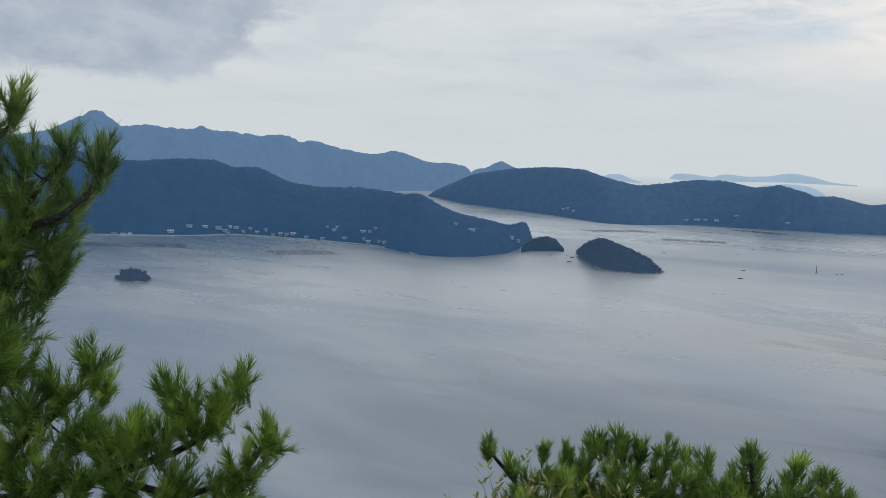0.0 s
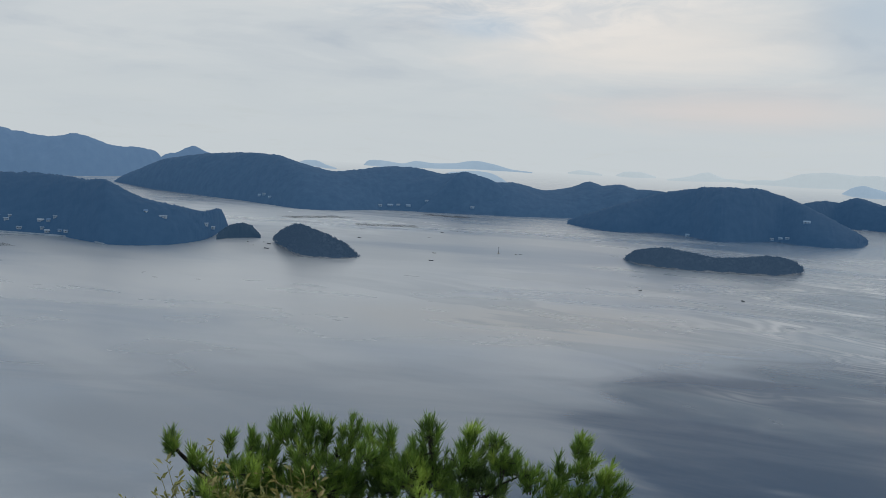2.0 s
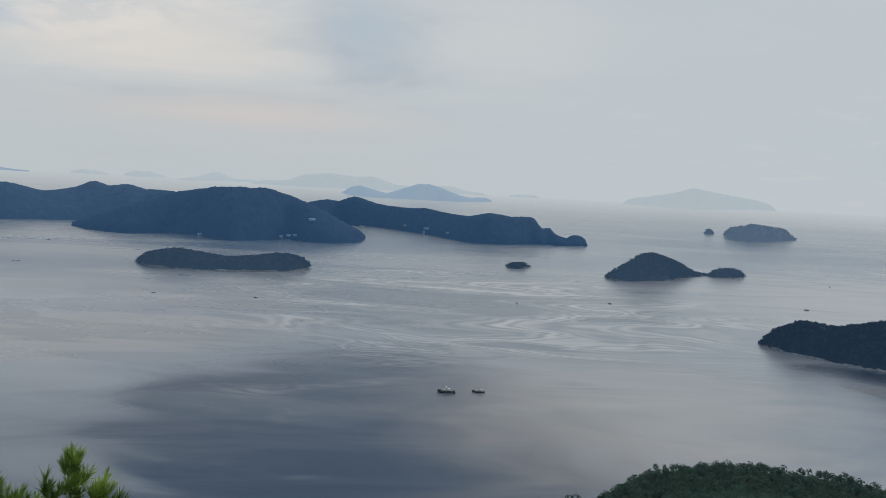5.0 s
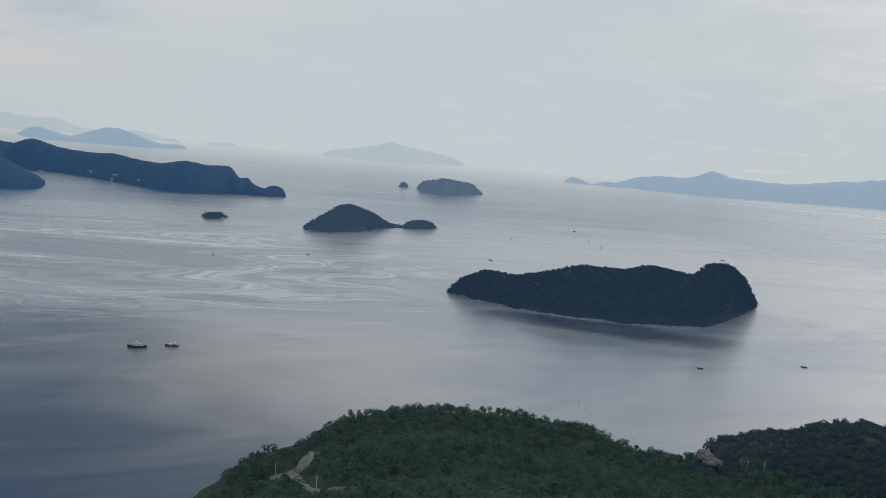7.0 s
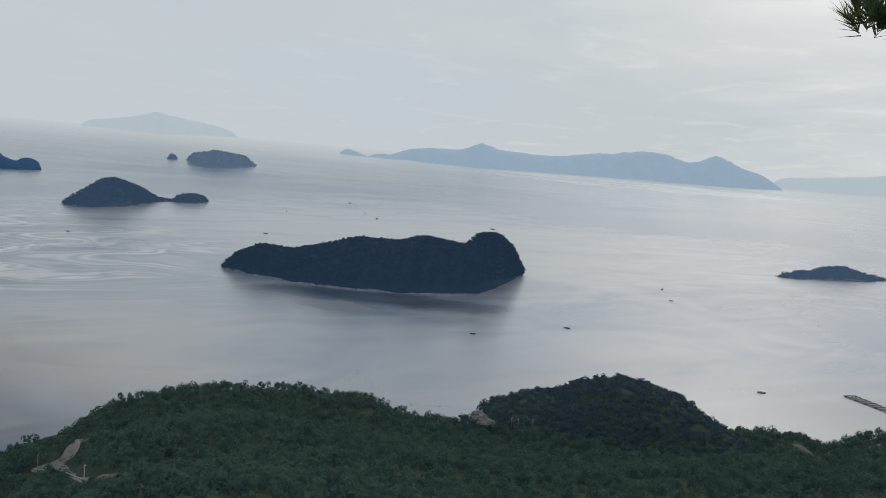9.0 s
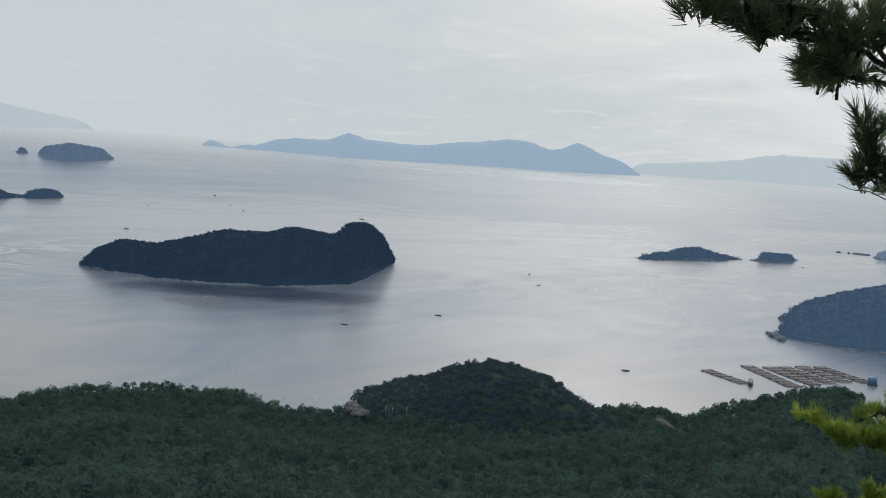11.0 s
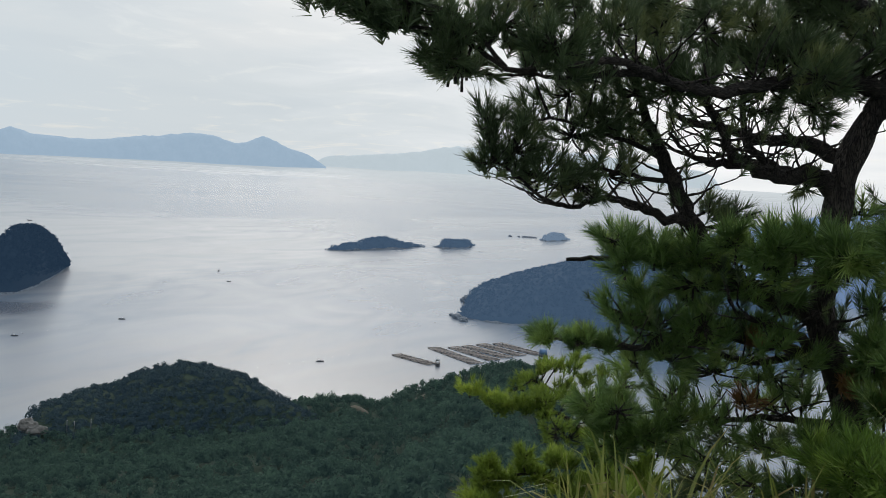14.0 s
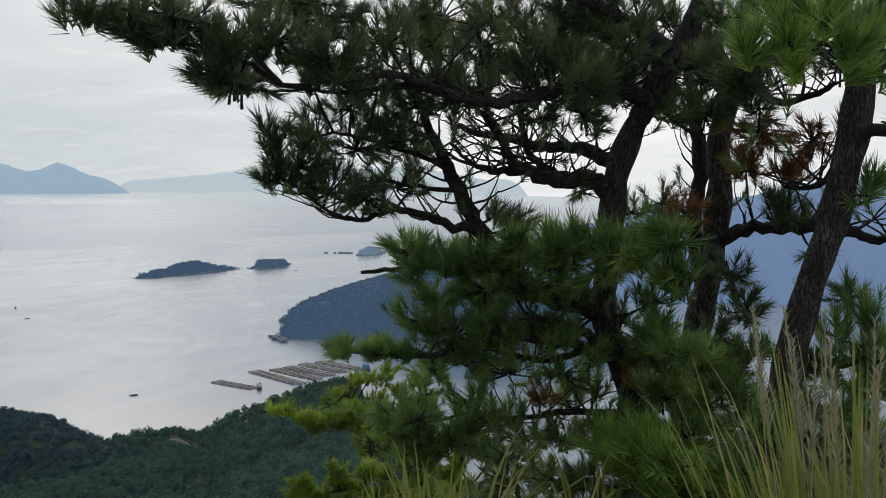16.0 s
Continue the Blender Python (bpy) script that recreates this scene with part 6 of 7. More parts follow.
grass_clump("grass_clump", "tall golden-green grass clump with feathery seed heads", 1.62, -2.26, 0.15, 190, 0.55, 0.98, 0.0078, 0.5, GRASS, rng, (0.02, 0.04), 15)
grass_clump("grass_clump", "straw-coloured grass at the foot of the leaning pine", 1.62, -2.30, 0.17, 190, 0.42, 0.68, 0.0062, 0.9, STRAW, rng, (0.0, 0.0), 3)
grass_clump("grass_clump", "short golden grass beside the tall clump", 1.43, -2.42, 0.15, 100, 0.42, 0.74, 0.0064, 1.2, GRASS, rng, (0.0, 0.0), 3)
for k in range(6):
    a, r = radians(rng.uniform(138, 147)), rng.uniform(2.3, 2.9)
    grass_clump("grass_clump", "short dry grass between the pines and the tall clump", 0.28 + r * math.sin(a), -0.58 + r * math.cos(a), 0.20, 60, 0.24, 0.40, 0.0052, 1.5, (STRAW, GRASS)[k % 2], rng)
for k in range(30):
    az, r = rng.uniform(114, 132), rng.uniform(2.9, 3.7)
    gx, gy = r * math.sin(radians(az)), r * math.cos(radians(az))
    broad = 1.7 if k % 3 == 0 else 1.0
    grass_clump("grass_clump", "loose arching tuft of green hill grass under the pines", gx, gy, 0.18, 30, 0.42, 0.70, 0.0075 * broad, 1.9, STRAW if k % 5 == 0 else GRASS, rng)


def shrub(name, label, tips, foot, leaf, mat, rng):
    """A thin broad-leaved shrub: bent stems from one foot, leaves along their upper part."""
    root = tagged(new(name), label, "shrub")
    root.location = foot
    leaves = []
    for tip in tips:
        end = Vector(tip) - Vector(foot)
        start = Vector((rng.gauss(0, 0.08), rng.gauss(0, 0.08), -0.1))
        line = [start, start.lerp(end, 0.5) + Vector((rng.gauss(0, 0.06), rng.gauss(0, 0.06), -0.05)), end]
        fine = soften([(*p, r) for p, r in zip(line, (0.006, 0.004, 0.0015))], 8)
        part("stem", *tube(fine, 5), mat, root)
        for k in range(64):
            u = 1.0 if k < 5 else rng.uniform(0.72, 1.0)
            p = Vector(fine[min(int(u * (len(fine) - 1)), len(fine) - 1)][:3])
            p = p + Vector((rng.gauss(0, 0.012), rng.gauss(0, 0.012), rng.gauss(0, 0.02)))
            a = rng.uniform(0, 6.283)
            way = Vector((math.cos(a), math.sin(a), rng.uniform(0.2, 1.5))).normalized()
            side = way.cross(Vector((math.sin(a * 3), math.cos(a * 3), 0.8))).normalized()
            size = leaf * rng.uniform(0.55, 1.1)
            m1, t1 = p + way * size * 0.5, p + way * size - Vector((0, 0, size * 0.12))
            l1, l2 = m1 + side * size * 0.13, m1 - side * size * 0.13
            leaves.append(np.array([[list(v) for v in t] for t in ((p, l1, l2), (l1, t1, l2))]))
    tagged(triangles("foliage", leaves, mat, root), kind="stuff")
    return root


shrub("leafy_shrub", "yellow-green broad-leaved shrub before the pine top", SHRUB_TIPS, (1.0, 4.9, ground_at(1.0, 4.9)), 0.066, SHRUB, rng)


# ---- boats, rafts, village, road ----
def box(w, d, h, x=0.0, y=0.0, z=0.0, taper=0.0):
    """Verts and faces of a block on z, its top drawn in by taper."""
    t = 1 - taper
    v = [(x + sx * w / 2 * k, y + sy * d / 2 * k, z + up) for up, k in ((0, 1), (h, t)) for sx, sy in ((-1, -1), (1, -1), (1, 1), (-1, 1))]
    return v, [(3, 2, 1, 0), (4, 5, 6, 7), (0, 1, 5, 4), (1, 2, 6, 5), (2, 3, 7, 6), (3, 0, 4, 7)]


def joined(*shapes):
    v, f = [], []
    for sv, sf in shapes:
        o = len(v)
        v += list(sv)
        f += [tuple(i + o for i in q) for q in sf]
    return v, f


HULL_DARK = plain_material("dark_hull_paint", (0.03, 0.04, 0.06), 0.4)
WHITE = plain_material("white_boat_paint", (0.62, 0.64, 0.66), 0.4)
GLASS = plain_material("dark_window_glass", (0.03, 0.04, 0.05), 0.1)
TIMBER = plain_material("grey_raft_timber", (0.34, 0.31, 0.29), 0.9, 0.6)
FLOAT = plain_material("raft_float", (0.014, 0.018, 0.025), 0.95)
BUOY = plain_material("white_buoy", (0.5, 0.52, 0.52), 0.6)
# house colours are blued and glow faintly, painting distance haze
WALL = plain_material("pale_house_wall", (0.26, 0.31, 0.37), 0.8, 0.5, haze_glow=0.05)
FAR_WALL = plain_material("far_house_wall", (0.15, 0.21, 0.29), 0.8, 0.5, haze_glow=0.09)
ROOF_GREY = plain_material("grey_roof", (0.14, 0.19, 0.26), 0.7, 0.4, haze_glow=0.05)
ROOF_BLUE = plain_material("blue_roof", (0.06, 0.13, 0.25), 0.7, 0.4, haze_glow=0.05)
CONCRETE = rock_material("pale_concrete", (0.28, 0.28, 0.27), (0.40, 0.39, 0.37), 0.3)
ROAD = rock_material("worn_asphalt", (0.10, 0.10, 0.10), (0.17, 0.168, 0.16), 0.8)
STEEL = plain_material("galvanised_steel", (0.24, 0.25, 0.26), 0.45, 2.0, 0.2, 0.6)
EARTH = rock_material("bare_slope_earth", (0.075, 0.072, 0.056), (0.135, 0.122, 0.092), 0.35)
BLUE_SHEET = plain_material("blue_tarpaulin", (0.10, 0.20, 0.36), 0.6)


def hull(length, beam, depth):
    """A boat hull with a raked bow, along y."""
    v, f = [], []
    n = 11
    for i in range(n):
        u = i / (n - 1)
        half = beam / 2 * (1 - max(u - 0.55, 0) ** 2 / 0.2025) * (0.82 + 0.18 * min(u / 0.2, 1))
        half = max(half, 0.02)
        sheer = depth * (0.75 + 0.45 * max(u - 0.35, 0) ** 1.5)
        y = (u - 0.5) * length
        v += [(-half, y, sheer), (-half * 0.75, y - 0.04 * length * u, -0.25 * depth), (half * 0.75, y - 0.04 * length * u, -0.25 * depth), (half, y, sheer), (half * 0.86, y, sheer * 0.72), (-half * 0.86, y, sheer * 0.72)]
    for i in range(n - 1):
        for j in range(6):
            k = (j + 1) % 6
            f.append((i * 6 + j, (i + 1) * 6 + j, (i + 1) * 6 + k, i * 6 + k))
    f += [tuple(range(5, -1, -1)), tuple((n - 1) * 6 + j for j in range(6))]
    return v, f


def fishing_boat(x, y, turn, length, label, long_house):
    root = tagged(new("fishing_boat"), label, "boat", "fishing boats in the bay")
    root.matrix_world = pose(x, y, 0, 0, 0, turn)
    beam = length * 0.27
    part("hull", *hull(length, beam, length * 0.15), HULL_DARK, root, "dark painted hull")
    part("deck", *box(beam * 0.7, length * 0.6, 0.08, 0, -0.05 * length, length * 0.105), TIMBER, root)
    if long_house:
        cabin = part("deckhouse", *box(beam * 0.62, length * 0.40, length * 0.12, 0, -0.02 * length, length * 0.11, 0.08), WHITE, root, "white deckhouse")
        part("wheelhouse", *box(beam * 0.5, length * 0.13, length * 0.11, 0, 0.02 * length, length * 0.23, 0.1), WHITE, root)
    else:
        cabin = part("wheelhouse", *box(beam * 0.6, length * 0.24, length * 0.17, 0, -0.18 * length, length * 0.11, 0.08), WHITE, root, "white wheelhouse")
        part("gear", *box(beam * 0.55, length * 0.18, length * 0.10, 0, 0.12 * length, length * 0.11, 0.2), WHITE, root)
    for k in range(3):
        part("window", *box(beam * 0.64, length * 0.025, length * 0.035, 0, -0.14 * length + k * 0.06 * length, length * 0.19), GLASS, cabin)
    part("mast", *tube([(0, -0.08 * length, length * 0.2, 0.06), (0, -0.08 * length, length * 0.46, 0.03)], 6), STEEL, root)
    part("boom", *tube([(0, -0.08 * length, length * 0.30, 0.04), (0, 0.30 * length, length * 0.40, 0.03)], 6), STEEL, root)
    return root


def skiff(x, y, turn, length):
    root = tagged(new("skiff"), "small dark work skiff moored on the bay", "boat", "small craft on the bay")
    root.matrix_world = pose(x, y, 0, 0, 0, turn)
    part("hull", *hull(length, length * 0.3, length * 0.16), HULL_DARK, root)
    part("cuddy", *box(length * 0.16, length * 0.2, length * 0.16, 0, -length * 0.12, length * 0.1, 0.15), WHITE, root)
    return root


def raft(a, b, width):
    """A farm raft: long timbers, cross beams and floats between two corners."""
    ax, ay = a
    bx, by = b
    length = math.hypot(bx - ax, by - ay)
    root = tagged(new("oyster_raft"), "grey timber oyster farming raft with square cells", "raft", "oyster rafts below the headland")
    root.matrix_world = pose((ax + bx) / 2, (ay + by) / 2, 0.0, 0, 0, math.degrees(math.atan2(by - ay, bx - ax)))
    for k in range(4):
        y = (k / 3 - 0.5) * width
        part("beam", *box(length, 0.7, 0.25, 0, y, 0.12), TIMBER, root)
    n = max(int(length / 3.2), 6)
    for k in range(n + 1):
        part("crossbeam", *box(0.9, width + 0.4, 0.3, (k / n - 0.5) * length, 0, 0.36), TIMBER, root)
    for k in range(0, n, 2):
        for side in (-1, 1):
            part("float", *tube([((k / n - 0.5) * length + 0.4, side * width * 0.5, 0.15, 0.4), ((k / n - 0.5) * length + 1.6, side * width * 0.5, 0.15, 0.4)], 8), FLOAT, root)
    return root


def house(x, y, z, turn, w, d, h, roof_mat, wall_mat):
    root = tagged(new("house"), "small pale house with a pitched roof on the shore", "house", "houses along the shore")
    root.matrix_world = pose(x, y, z, 0, 0, turn)
    part("wall", *box(w, d, h + 1.2, 0, 0, -1.2), wall_mat, root)
    e = 0.5
    v = [(-w / 2 - e, -d / 2 - e, h), (w / 2 + e, -d / 2 - e, h), (w / 2 + e, d / 2 + e, h), (-w / 2 - e, d / 2 + e, h), (-w / 2 - e, 0, h + d * 0.32), (w / 2 + e, 0, h + d * 0.32)]
    part("roof", v, [(0, 1, 5, 4), (2, 3, 4, 5), (0, 4, 3), (1, 2, 5), (3, 2, 1, 0)], roof_mat, root, smooth=False)
    for k in range(2):
        part("window", *box(w * 0.18, 0.2, h * 0.35, (k - 0.5) * w * 0.45, -d / 2 - 0.04, h * 0.4), GLASS, root)
    return root


BOATS = [(346, 312), (360, 303)]
SKIFFS = [(284, 1211), (328, 1024), (299, 942), (442, 1344), (478, 1377), (430, 1026), (436, 1025), (608, 1331), (423, 724), (485, 664), (687, 538), (128, 1113), (130, 1073), (147, 1115), (140, 1039), (150, 1095), (780, 497), (1277, 473), (1594, 475), (1402, 393), (1297, 345), (947, 372), (1343, 185), (1334, 183), (1133, -371), (1345, 188), (1612, 480), (1320, 351), (527, 78), (584, 28), (771, -43), (841, -38), (468, -73)]
RAFTS = [((486, -117), (463, -130)), ((506, -143), (465, -155)), ((508, -155), (474, -168)), ((512, -164), (481, -178)), ((518, -175), (487, -188)), ((521, -186), (490, -200))]
RAFT_BOATS = [(462, -133), (489, -202)]
FARM_ROWS = [((559, 196), (541, 165)), ((585, 174), (563, 142))]
FARM_FIELDS = [((245, 1604), (363, 1664)), ((339, 1471), (437, 1457)), ((559, 1816), (636, 1756)), ((-182, 998), (-120, 1034)), ((-390, 1007), (-282, 1033))]
BUOY_LINES = [((442, -27), (485, -89)), ((361, 82), (365, 60)), ((530, 78), (583, 28)), ((407, 113), (377, 94)), ((367, 110), (415, 107))]
ISLET = [(-254, 734), (-245, 726), (-239, 724), (-234, 730), (-230, 738)]
BEACON = (410, 1031)

rng = random.Random(21)
fishing_boat(*BOATS[0], 44, 9.0, "grey-white fishing boat with a long deckhouse", True)
fishing_boat(*BOATS[1], 38, 6.6, "small fishing boat with white gear on deck", False)
for k, (x, y) in enumerate(SKIFFS):
    skiff(x, y, rng.uniform(0, 360), rng.uniform(2.6, 4.2) * (1.0 + math.hypot(x, y) / 3200))
for k, (a, b) in enumerate(RAFTS):
    raft(a, b, 7.5 if k else 6.5)
fishing_boat(*RAFT_BOATS[0], 75, 10.5, "work boat moored at the end of an oyster raft", False)
barge = tagged(new("work_barge"), "work barge with a blue tarpaulin shelter beside the rafts", "barge")
barge.matrix_world = pose(*RAFT_BOATS[1], 0, 0, 0, 70)
part("hull", *box(5.0, 10.0, 1.2, 0, 0, -0.3, 0.04), HULL_DARK, barge)
part("shelter", *box(4.2, 6.5, 2.4, 0, 0, 0.9, 0.1), BLUE_SHEET, barge, "blue tarpaulin shelter")


def float_field(a, b, width, rows, label, gap=4.0, mat=None, size=0.0):
    """Rows of floats holding longlines between two points."""
    ax, ay = a
    bx, by = b
    length = math.hypot(bx - ax, by - ay)
    ux, uy = (bx - ax) / length, (by - ay) / length
    verts, faces = [], []
    r0 = math.hypot(ax, ay)
    for k in range(rows):
        off = (k / max(rows - 1, 1) - 0.5) * width
        n = int(length / gap)
        lo, hi = (-1, 2) if size else (rng.uniform(0, 0.25), rng.uniform(0.75, 1))
        for j in range(n):
            if not lo < j / n < hi or rng.random() < 0.12:
                continue
            x = ax + ux * length * j / n - uy * off + rng.gauss(0, 0.4)
            y = ay + uy * length * j / n + ux * off + rng.gauss(0, 0.4)
            v, f = box(size or 0.6 + r0 / 1500, size or 0.6 + r0 / 1500, 0.3 + 0.6 * size if size else 0.5 + r0 / 3000, x, y, -0.2, 0.35)
            o = len(verts)
            verts += v
            faces += [tuple(i + o for i in q) for q in f]
    tagged(mesh_object("float_lines", verts, faces, mat or FLOAT, None, False), label, "farm floats", kind="stuff")


for a, b in FARM_FIELDS:
    float_field(a, b, 46, 12, "rows of dark farm floats lying on the bay", 1.7, None, 0.55)
for k in range(9):
    q = k / 8
    a = [FARM_ROWS[0][0][i] + (FARM_ROWS[1][0][i] - FARM_ROWS[0][0][i]) * q for i in (0, 1)]
    b = [FARM_ROWS[0][1][i] + (FARM_ROWS[1][1][i] - FARM_ROWS[0][1][i]) * q for i in (0, 1)]
    float_field(a, b, 0.5, 2, "diagonal rows of grey farm floats off the island", 1.2, TIMBER, 0.4)
for a, b in BUOY_LINES:
    for k in range(9):
        q = (k + rng.uniform(-0.3, 0.3)) / 8
        bx, by = a[0] + (b[0] - a[0]) * q + rng.gauss(0, 1.5), a[1] + (b[1] - a[1]) * q + rng.gauss(0, 1.5)
        buoy = tagged(mesh_object("buoy", *tube([(0, 0, -0.2, 0.06), (0, 0, -0.12, 0.15), (0, 0, 0.04, 0.19), (0, 0, 0.15, 0.15), (0, 0, 0.2, 0.04)], 8), BUOY if k % 3 else FLOAT), "small round farm buoy floating on the bay", "buoy", "buoys on the bay")
        buoy.location = (bx, by, 0.05)


def on_land(land, az, dip):
    """The spot of a wooded ridge that lies at a bearing, dip degrees below the eye."""
    a, e = radians(az), radians(dip)
    way = Vector((math.sin(a) * math.cos(e), math.cos(a) * math.cos(e), -math.sin(e)))
    hit, place, _, _ = land.ray_cast(Vector((0.02, 0.0, EYE)), way)
    return place if hit else None


VILLAGE = [(-18.8, 4.69), (-18.43, 4.72), (-19.29, 4.67), (-13.47, 4.22), (-13.14, 4.35), (-12.77, 4.14), (-12.95, 4.44), (-12.46, 4.17), (-12.02, 4.39), (-11.2, 4.4), (-10.25, 4.51), (-9.81, 4.47), (-9.42, 4.49), (-9.04, 4.45), (-7.04, 3.96), (-6.64, 4.15), (-6.45, 3.94), (-4.86, 4.16), (-4.46, 4.15), (-4.13, 3.97), (-4.78, 4.6), (-4.51, 4.79), (-3.81, 4.7), (-3.51, 4.76), (-15.14, 4.16), (-14.24, 4.14), (0.72, 3.49), (1.68, 3.79), (4.1, 4.17), (4.45, 4.33), (-8.26, 4.63), (-7.28, 4.67), (-5.97, 4.6), (-16.2, 4.5), (-10.7, 4.25), (-11.6, 4.2)]
FAR_ROOFS = ((far_land, ((7.19, 2.32), (7.48, 2.25), (7.79, 2.4), (14.34, 2.6), (14.97, 2.55), (15.44, 2.51), (16.07, 2.53), (17.19, 2.2), (17.57, 2.2), (19.95, 2.44))),
             (wide_land, ((32.84, 3.33), (37.46, 3.26), (37.97, 3.18), (38.37, 3.13), (39.28, 2.17))),
             (point_land, ((41.48, 2.39), (42.31, 2.42), (44.93, 2.21), (46.14, 2.33), (46.3, 2.32), (47.53, 2.53), (46.09, 2.59))))
bpy.context.view_layer.update()
for k, (az, dip) in enumerate(VILLAGE):
    spot = on_land(village_land, az, dip)
    if spot is not None:
        house(spot.x, spot.y, spot.z - 0.9, -az + rng.uniform(-25, 25), rng.uniform(3.5, 8), rng.uniform(3, 5), rng.uniform(1.2, 2.0), (ROOF_GREY, WALL, ROOF_BLUE, ROOF_GREY)[k % 4], WALL)
for land, spots in FAR_ROOFS:
    for k, (az, dip) in enumerate(spots):
        spot = on_land(land, az, dip)
        if spot is not None:
            house(spot.x, spot.y, spot.z - 0.8, -az + rng.uniform(-15, 15), rng.uniform(6, 13), rng.uniform(5, 7), rng.uniform(1.6, 2.6), (FAR_WALL, ROOF_GREY)[k % 2], FAR_WALL)

beacon = tagged(new("beacon"), "slim navigation beacon standing in the bay", "beacon")
beacon.location = (*BEACON, 0)
part("base", *tube([(0, 0, -1, 1.4), (0, 0, 1.2, 1.2)], 10), CONCRETE, beacon)
part("pole", *tube([(0, 0, 1.2, 0.35), (0, 0, 7.0, 0.22)], 8), HULL_DARK, beacon)
part("lamp_cage", *tube([(0, 0, 7.0, 0.5), (0, 0, 8.0, 0.4)], 8), HULL_DARK, beacon)

# the little wooded islet off the village
nodes = [(*ISLET[0], 1.0, 3), (*ISLET[1], 8.5, 8), (*ISLET[2], 9.5, 9), (*ISLET[3], 7.0, 8), (*ISLET[4], 0.8, 3)]
ob, rows, seed = ridge("island", nodes, haze_painted_wood(0.078)[0], "tiny round wooded islet on pale rocks", "island", 60, 14, 0.5, 0.5, 1.4, kind="thing")
clothe(ob, rows, seed, 0.5, 150, 2.8, SMALL_CROWNS, haze_painted_wood(0.078)[1], "dark tree canopy of the islet", rng)


# the hill road with its guard rail, poles, bare earth and the pale rock at the knoll
fine = soften([(*p, 1.0) for p in ROAD_POINTS], 5)[:, :3]
v, f, posts = [], [], []
for k, p in enumerate(fine):
    a, b = Vector(fine[max(k - 1, 0)]), Vector(fine[min(k + 1, len(fine) - 1)])
    side = Vector((b.y - a.y, a.x - b.x, 0)).normalized()
    for off, up in ((-1.7, 0.0), (-1.7, 0.5), (1.7, 0.5), (1.7, 0.0)):
        q = Vector(p) + side * off
        v.append((q.x, q.y, p[2] + up - 0.1))
    posts.append((Vector(p) + side * (1.9 if side.dot(Vector(p)) < 0 else -1.9), p[2] + 0.4))
for k in range(len(fine) - 1):
    for j in range(3):
        f.append((k * 4 + j, k * 4 + j + 1, k * 4 + j + 5, k * 4 + j + 4))
tagged(mesh_object("road", v, f, ROAD, None, False), "narrow worn asphalt road winding round the hill", "road", kind="structure")
rail = tagged(new("guard_rail"), "pale steel guard rail along the hill road", "guard rail")
rail.location = (0, 0, 0)
part("rail", *tube([(p.x, p.y, z + 0.75, 0.11) for p, z in posts], 6), STEEL, rail)
for p, z in posts[::2]:
    part("post", *tube([(p.x, p.y, z - 0.6, 0.07), (p.x, p.y, z + 0.85, 0.07)], 6), STEEL, rail)
for az, dip, high in ((56.55, 18.2, 5.0), (59.14, 20.5, 5.0)):
    p = on_hill(az, dip)
    pole = tagged(new("utility_pole"), "slim grey utility pole beside the hill road", "pole", "poles on the hill")
    pole.location = p
    part("shaft", *tube([(0, 0, -0.5, 0.11), (0, 0, high, 0.08)], 8), CONCRETE, pole)
    part("crossarm", *box(1.1, 0.10, 0.10, 0, 0, high * 0.9), STEEL, pole)
for p, w, d in BARE_POINTS:
    r0 = math.hypot(p.x, p.y)
    a0 = math.atan2(p.x, p.y)
    v, f = [], []
    n = 16
    for i in range(5):
        for j in range(n):
            q = 2 * math.pi * j / n
            k = i / 4 * (1 + 0.3 * noise.noise((math.cos(q) * 1.5 + p.x, math.sin(q) * 1.5, 0.3)))
            a, r = a0 + math.cos(q) * k * w / r0, r0 + math.sin(q) * k * d
            v.append((r * math.sin(a), r * math.cos(a), hill_height(math.degrees(a), r) + 0.9 - 0.9 * (i / 4) ** 3))
    for i in range(4):
        for j in range(n):
            f.append((i * n + j, (i + 1) * n + j, (i + 1) * n + (j + 1) % n, i * n + (j + 1) % n))
    tagged(mesh_object("bare_earth", v, f, EARTH), "bare tan earth patch on the wooded slope", "ground", kind="structure")


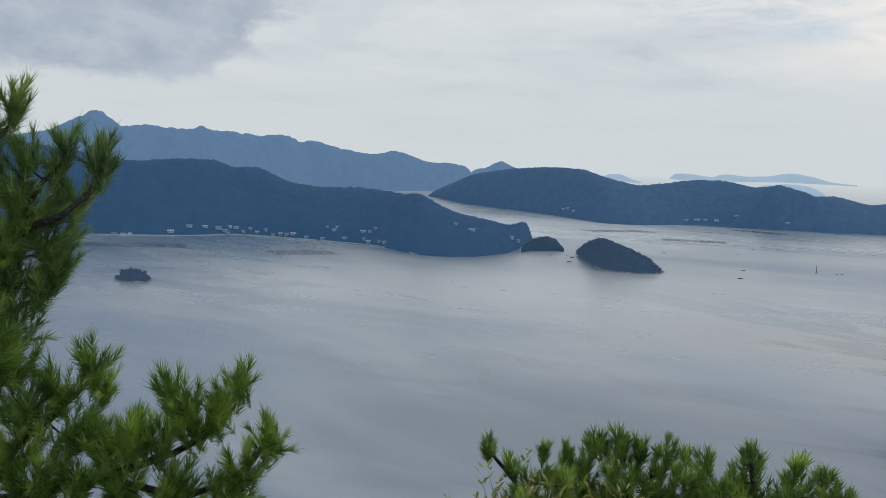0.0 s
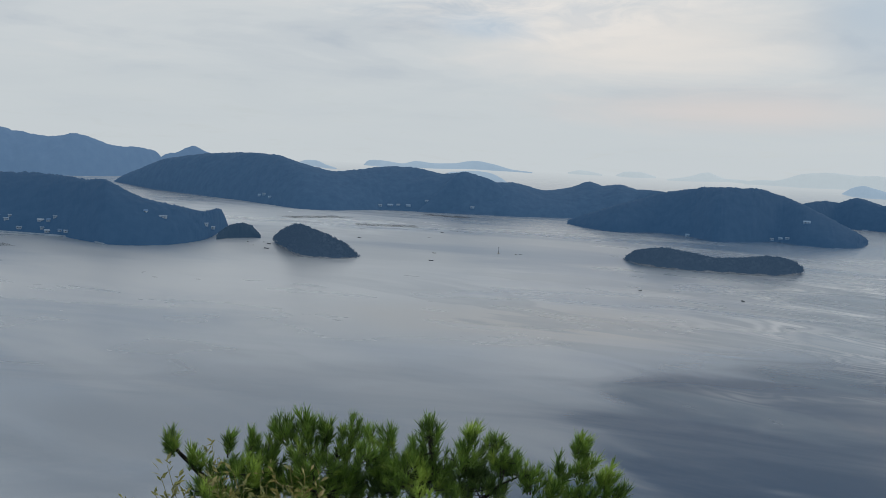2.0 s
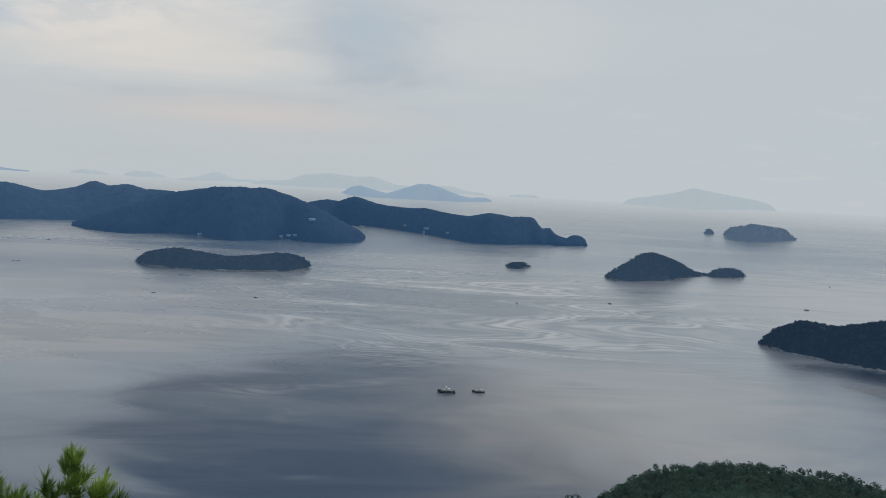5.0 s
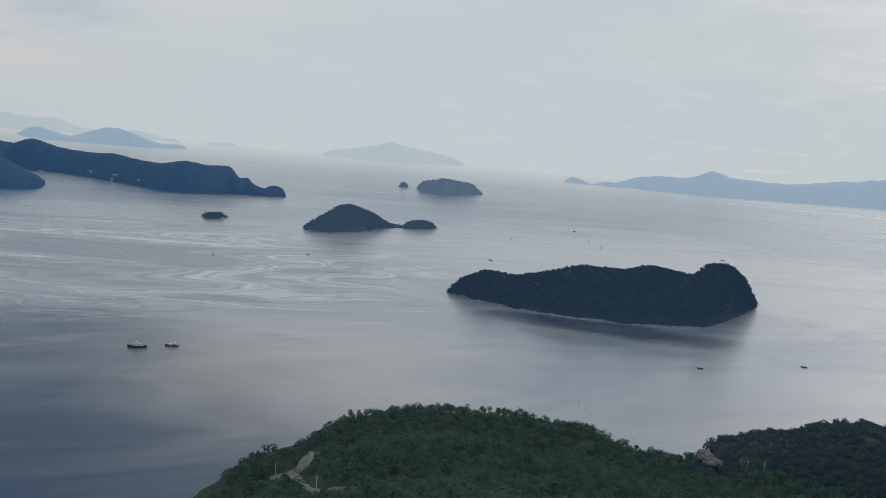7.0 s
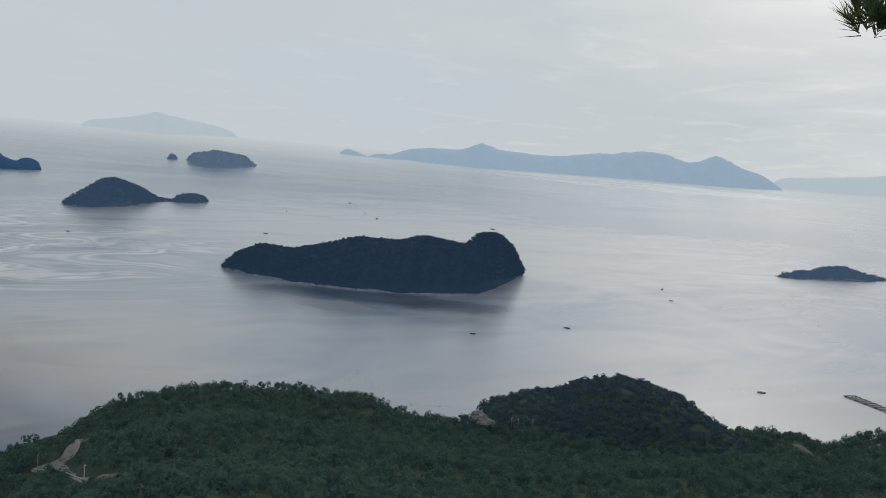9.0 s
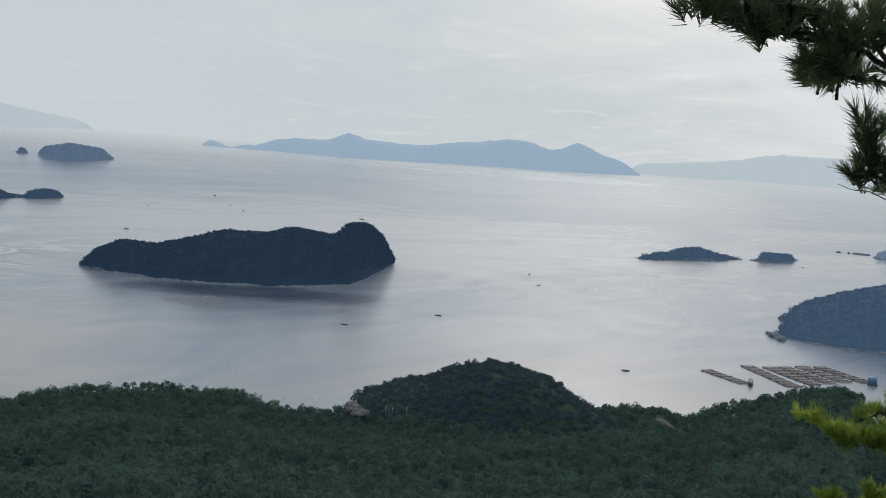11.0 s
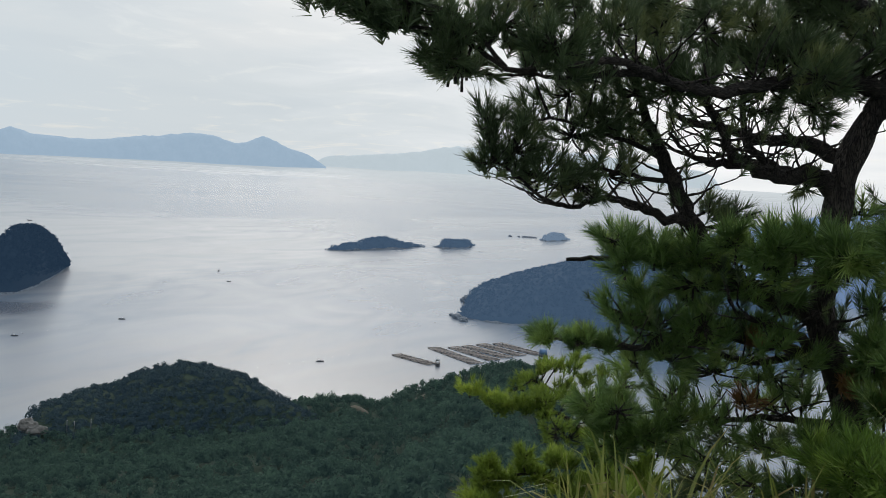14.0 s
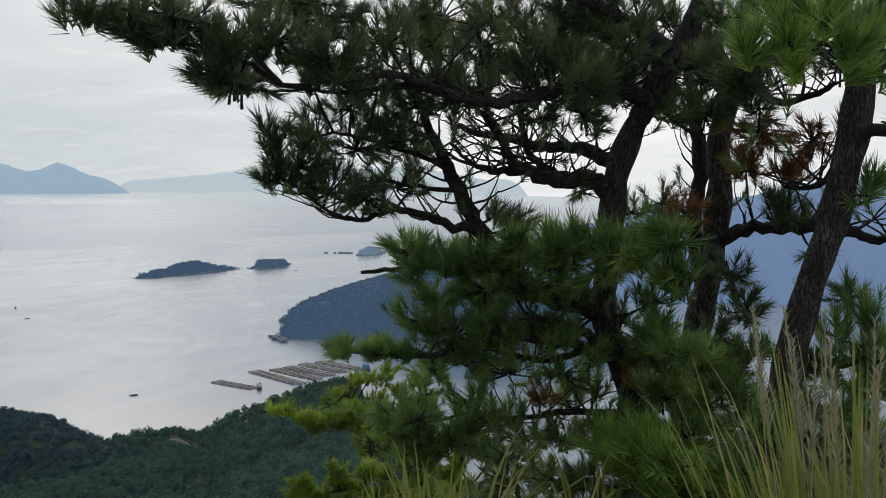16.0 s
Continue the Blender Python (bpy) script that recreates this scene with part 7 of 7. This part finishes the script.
def boulder(name, label, at, size, mat):
    bm = bmesh.new()
    bmesh.ops.create_icosphere(bm, subdivisions=3, radius=1.0)
    for q in bm.verts:
        k = 1 + 0.35 * noise.fractal(q.co * 1.3 + Vector(at) * 0.1, 0.7, 2.0, 4)
        q.co = Vector((q.co.x * size[0], q.co.y * size[1], q.co.z * size[2])) * k
    me = bpy.data.meshes.new(name)
    bm.to_mesh(me)
    bm.free()
    me.materials.append(mat)
    ob = new(name, me)
    ob.location = at
    return tagged(ob, label, "rock")


PALE_ROCK = rock_material("pale_sea_rock", (0.09, 0.095, 0.095), (0.20, 0.20, 0.19), 0.5)
a = radians(82.4)
boulder("rock", "pale rounded rock at the tip of the knoll", (322 * math.sin(a), 322 * math.cos(a), EYE - 322 * math.tan(radians(15.55))), (2.2, 3.0, 2.4), PALE_ROCK)
a = radians(82.9)
boulder("rock", "pale broken rock face below the knoll's trees", (318 * math.sin(a), 318 * math.cos(a), EYE - 318 * math.tan(radians(15.85))), (2.0, 3.2, 1.8), PALE_ROCK)
for x, y, size in ((612, -188, (5.5, 3.6, 2.6)), (601, -189, (4.0, 3.0, 2.2)), (693, -219, (6.5, 4.0, 4.2)), (686, -222, (5.0, 4.0, 5.2)), (623, -187, (2.2, 1.6, 1.0))):
    boulder("rock", "grey sea rock at the tip of the wooded headland", (x, y, 0.6), size, SHORE)
for az, wide in ((109.93, 3.0), (110.45, 2.2), (110.85, 6.0), (111.20, 7.0), (111.42, 3.5)):
    a = radians(az)
    boulder("rock", "low dark reef rock awash beside the far islet", (1535 * math.sin(a), 1535 * math.cos(a), sea_level(1535) + 0.2), (3.0, wide, 1.9), SHORE)
for az, high in ((84.5, 3.2), (84.9, 2.8), (85.8, 3.4)):
    a = radians(az)
    pole = tagged(new("utility_pole"), "slim pale utility pole below the wooded knoll", "pole", "poles on the hill")
    pole.location = (300 * math.sin(a), 300 * math.cos(a), EYE - 300 * math.tan(radians(15.7)) - 1.0)
    part("shaft", *tube([(0, 0, -0.5, 0.13), (0, 0, high, 0.09)], 8), STEEL, pole)
    part("crossarm", *box(1.3, 0.16, 0.16, 0, 0, high * 0.9), STEEL, pole)
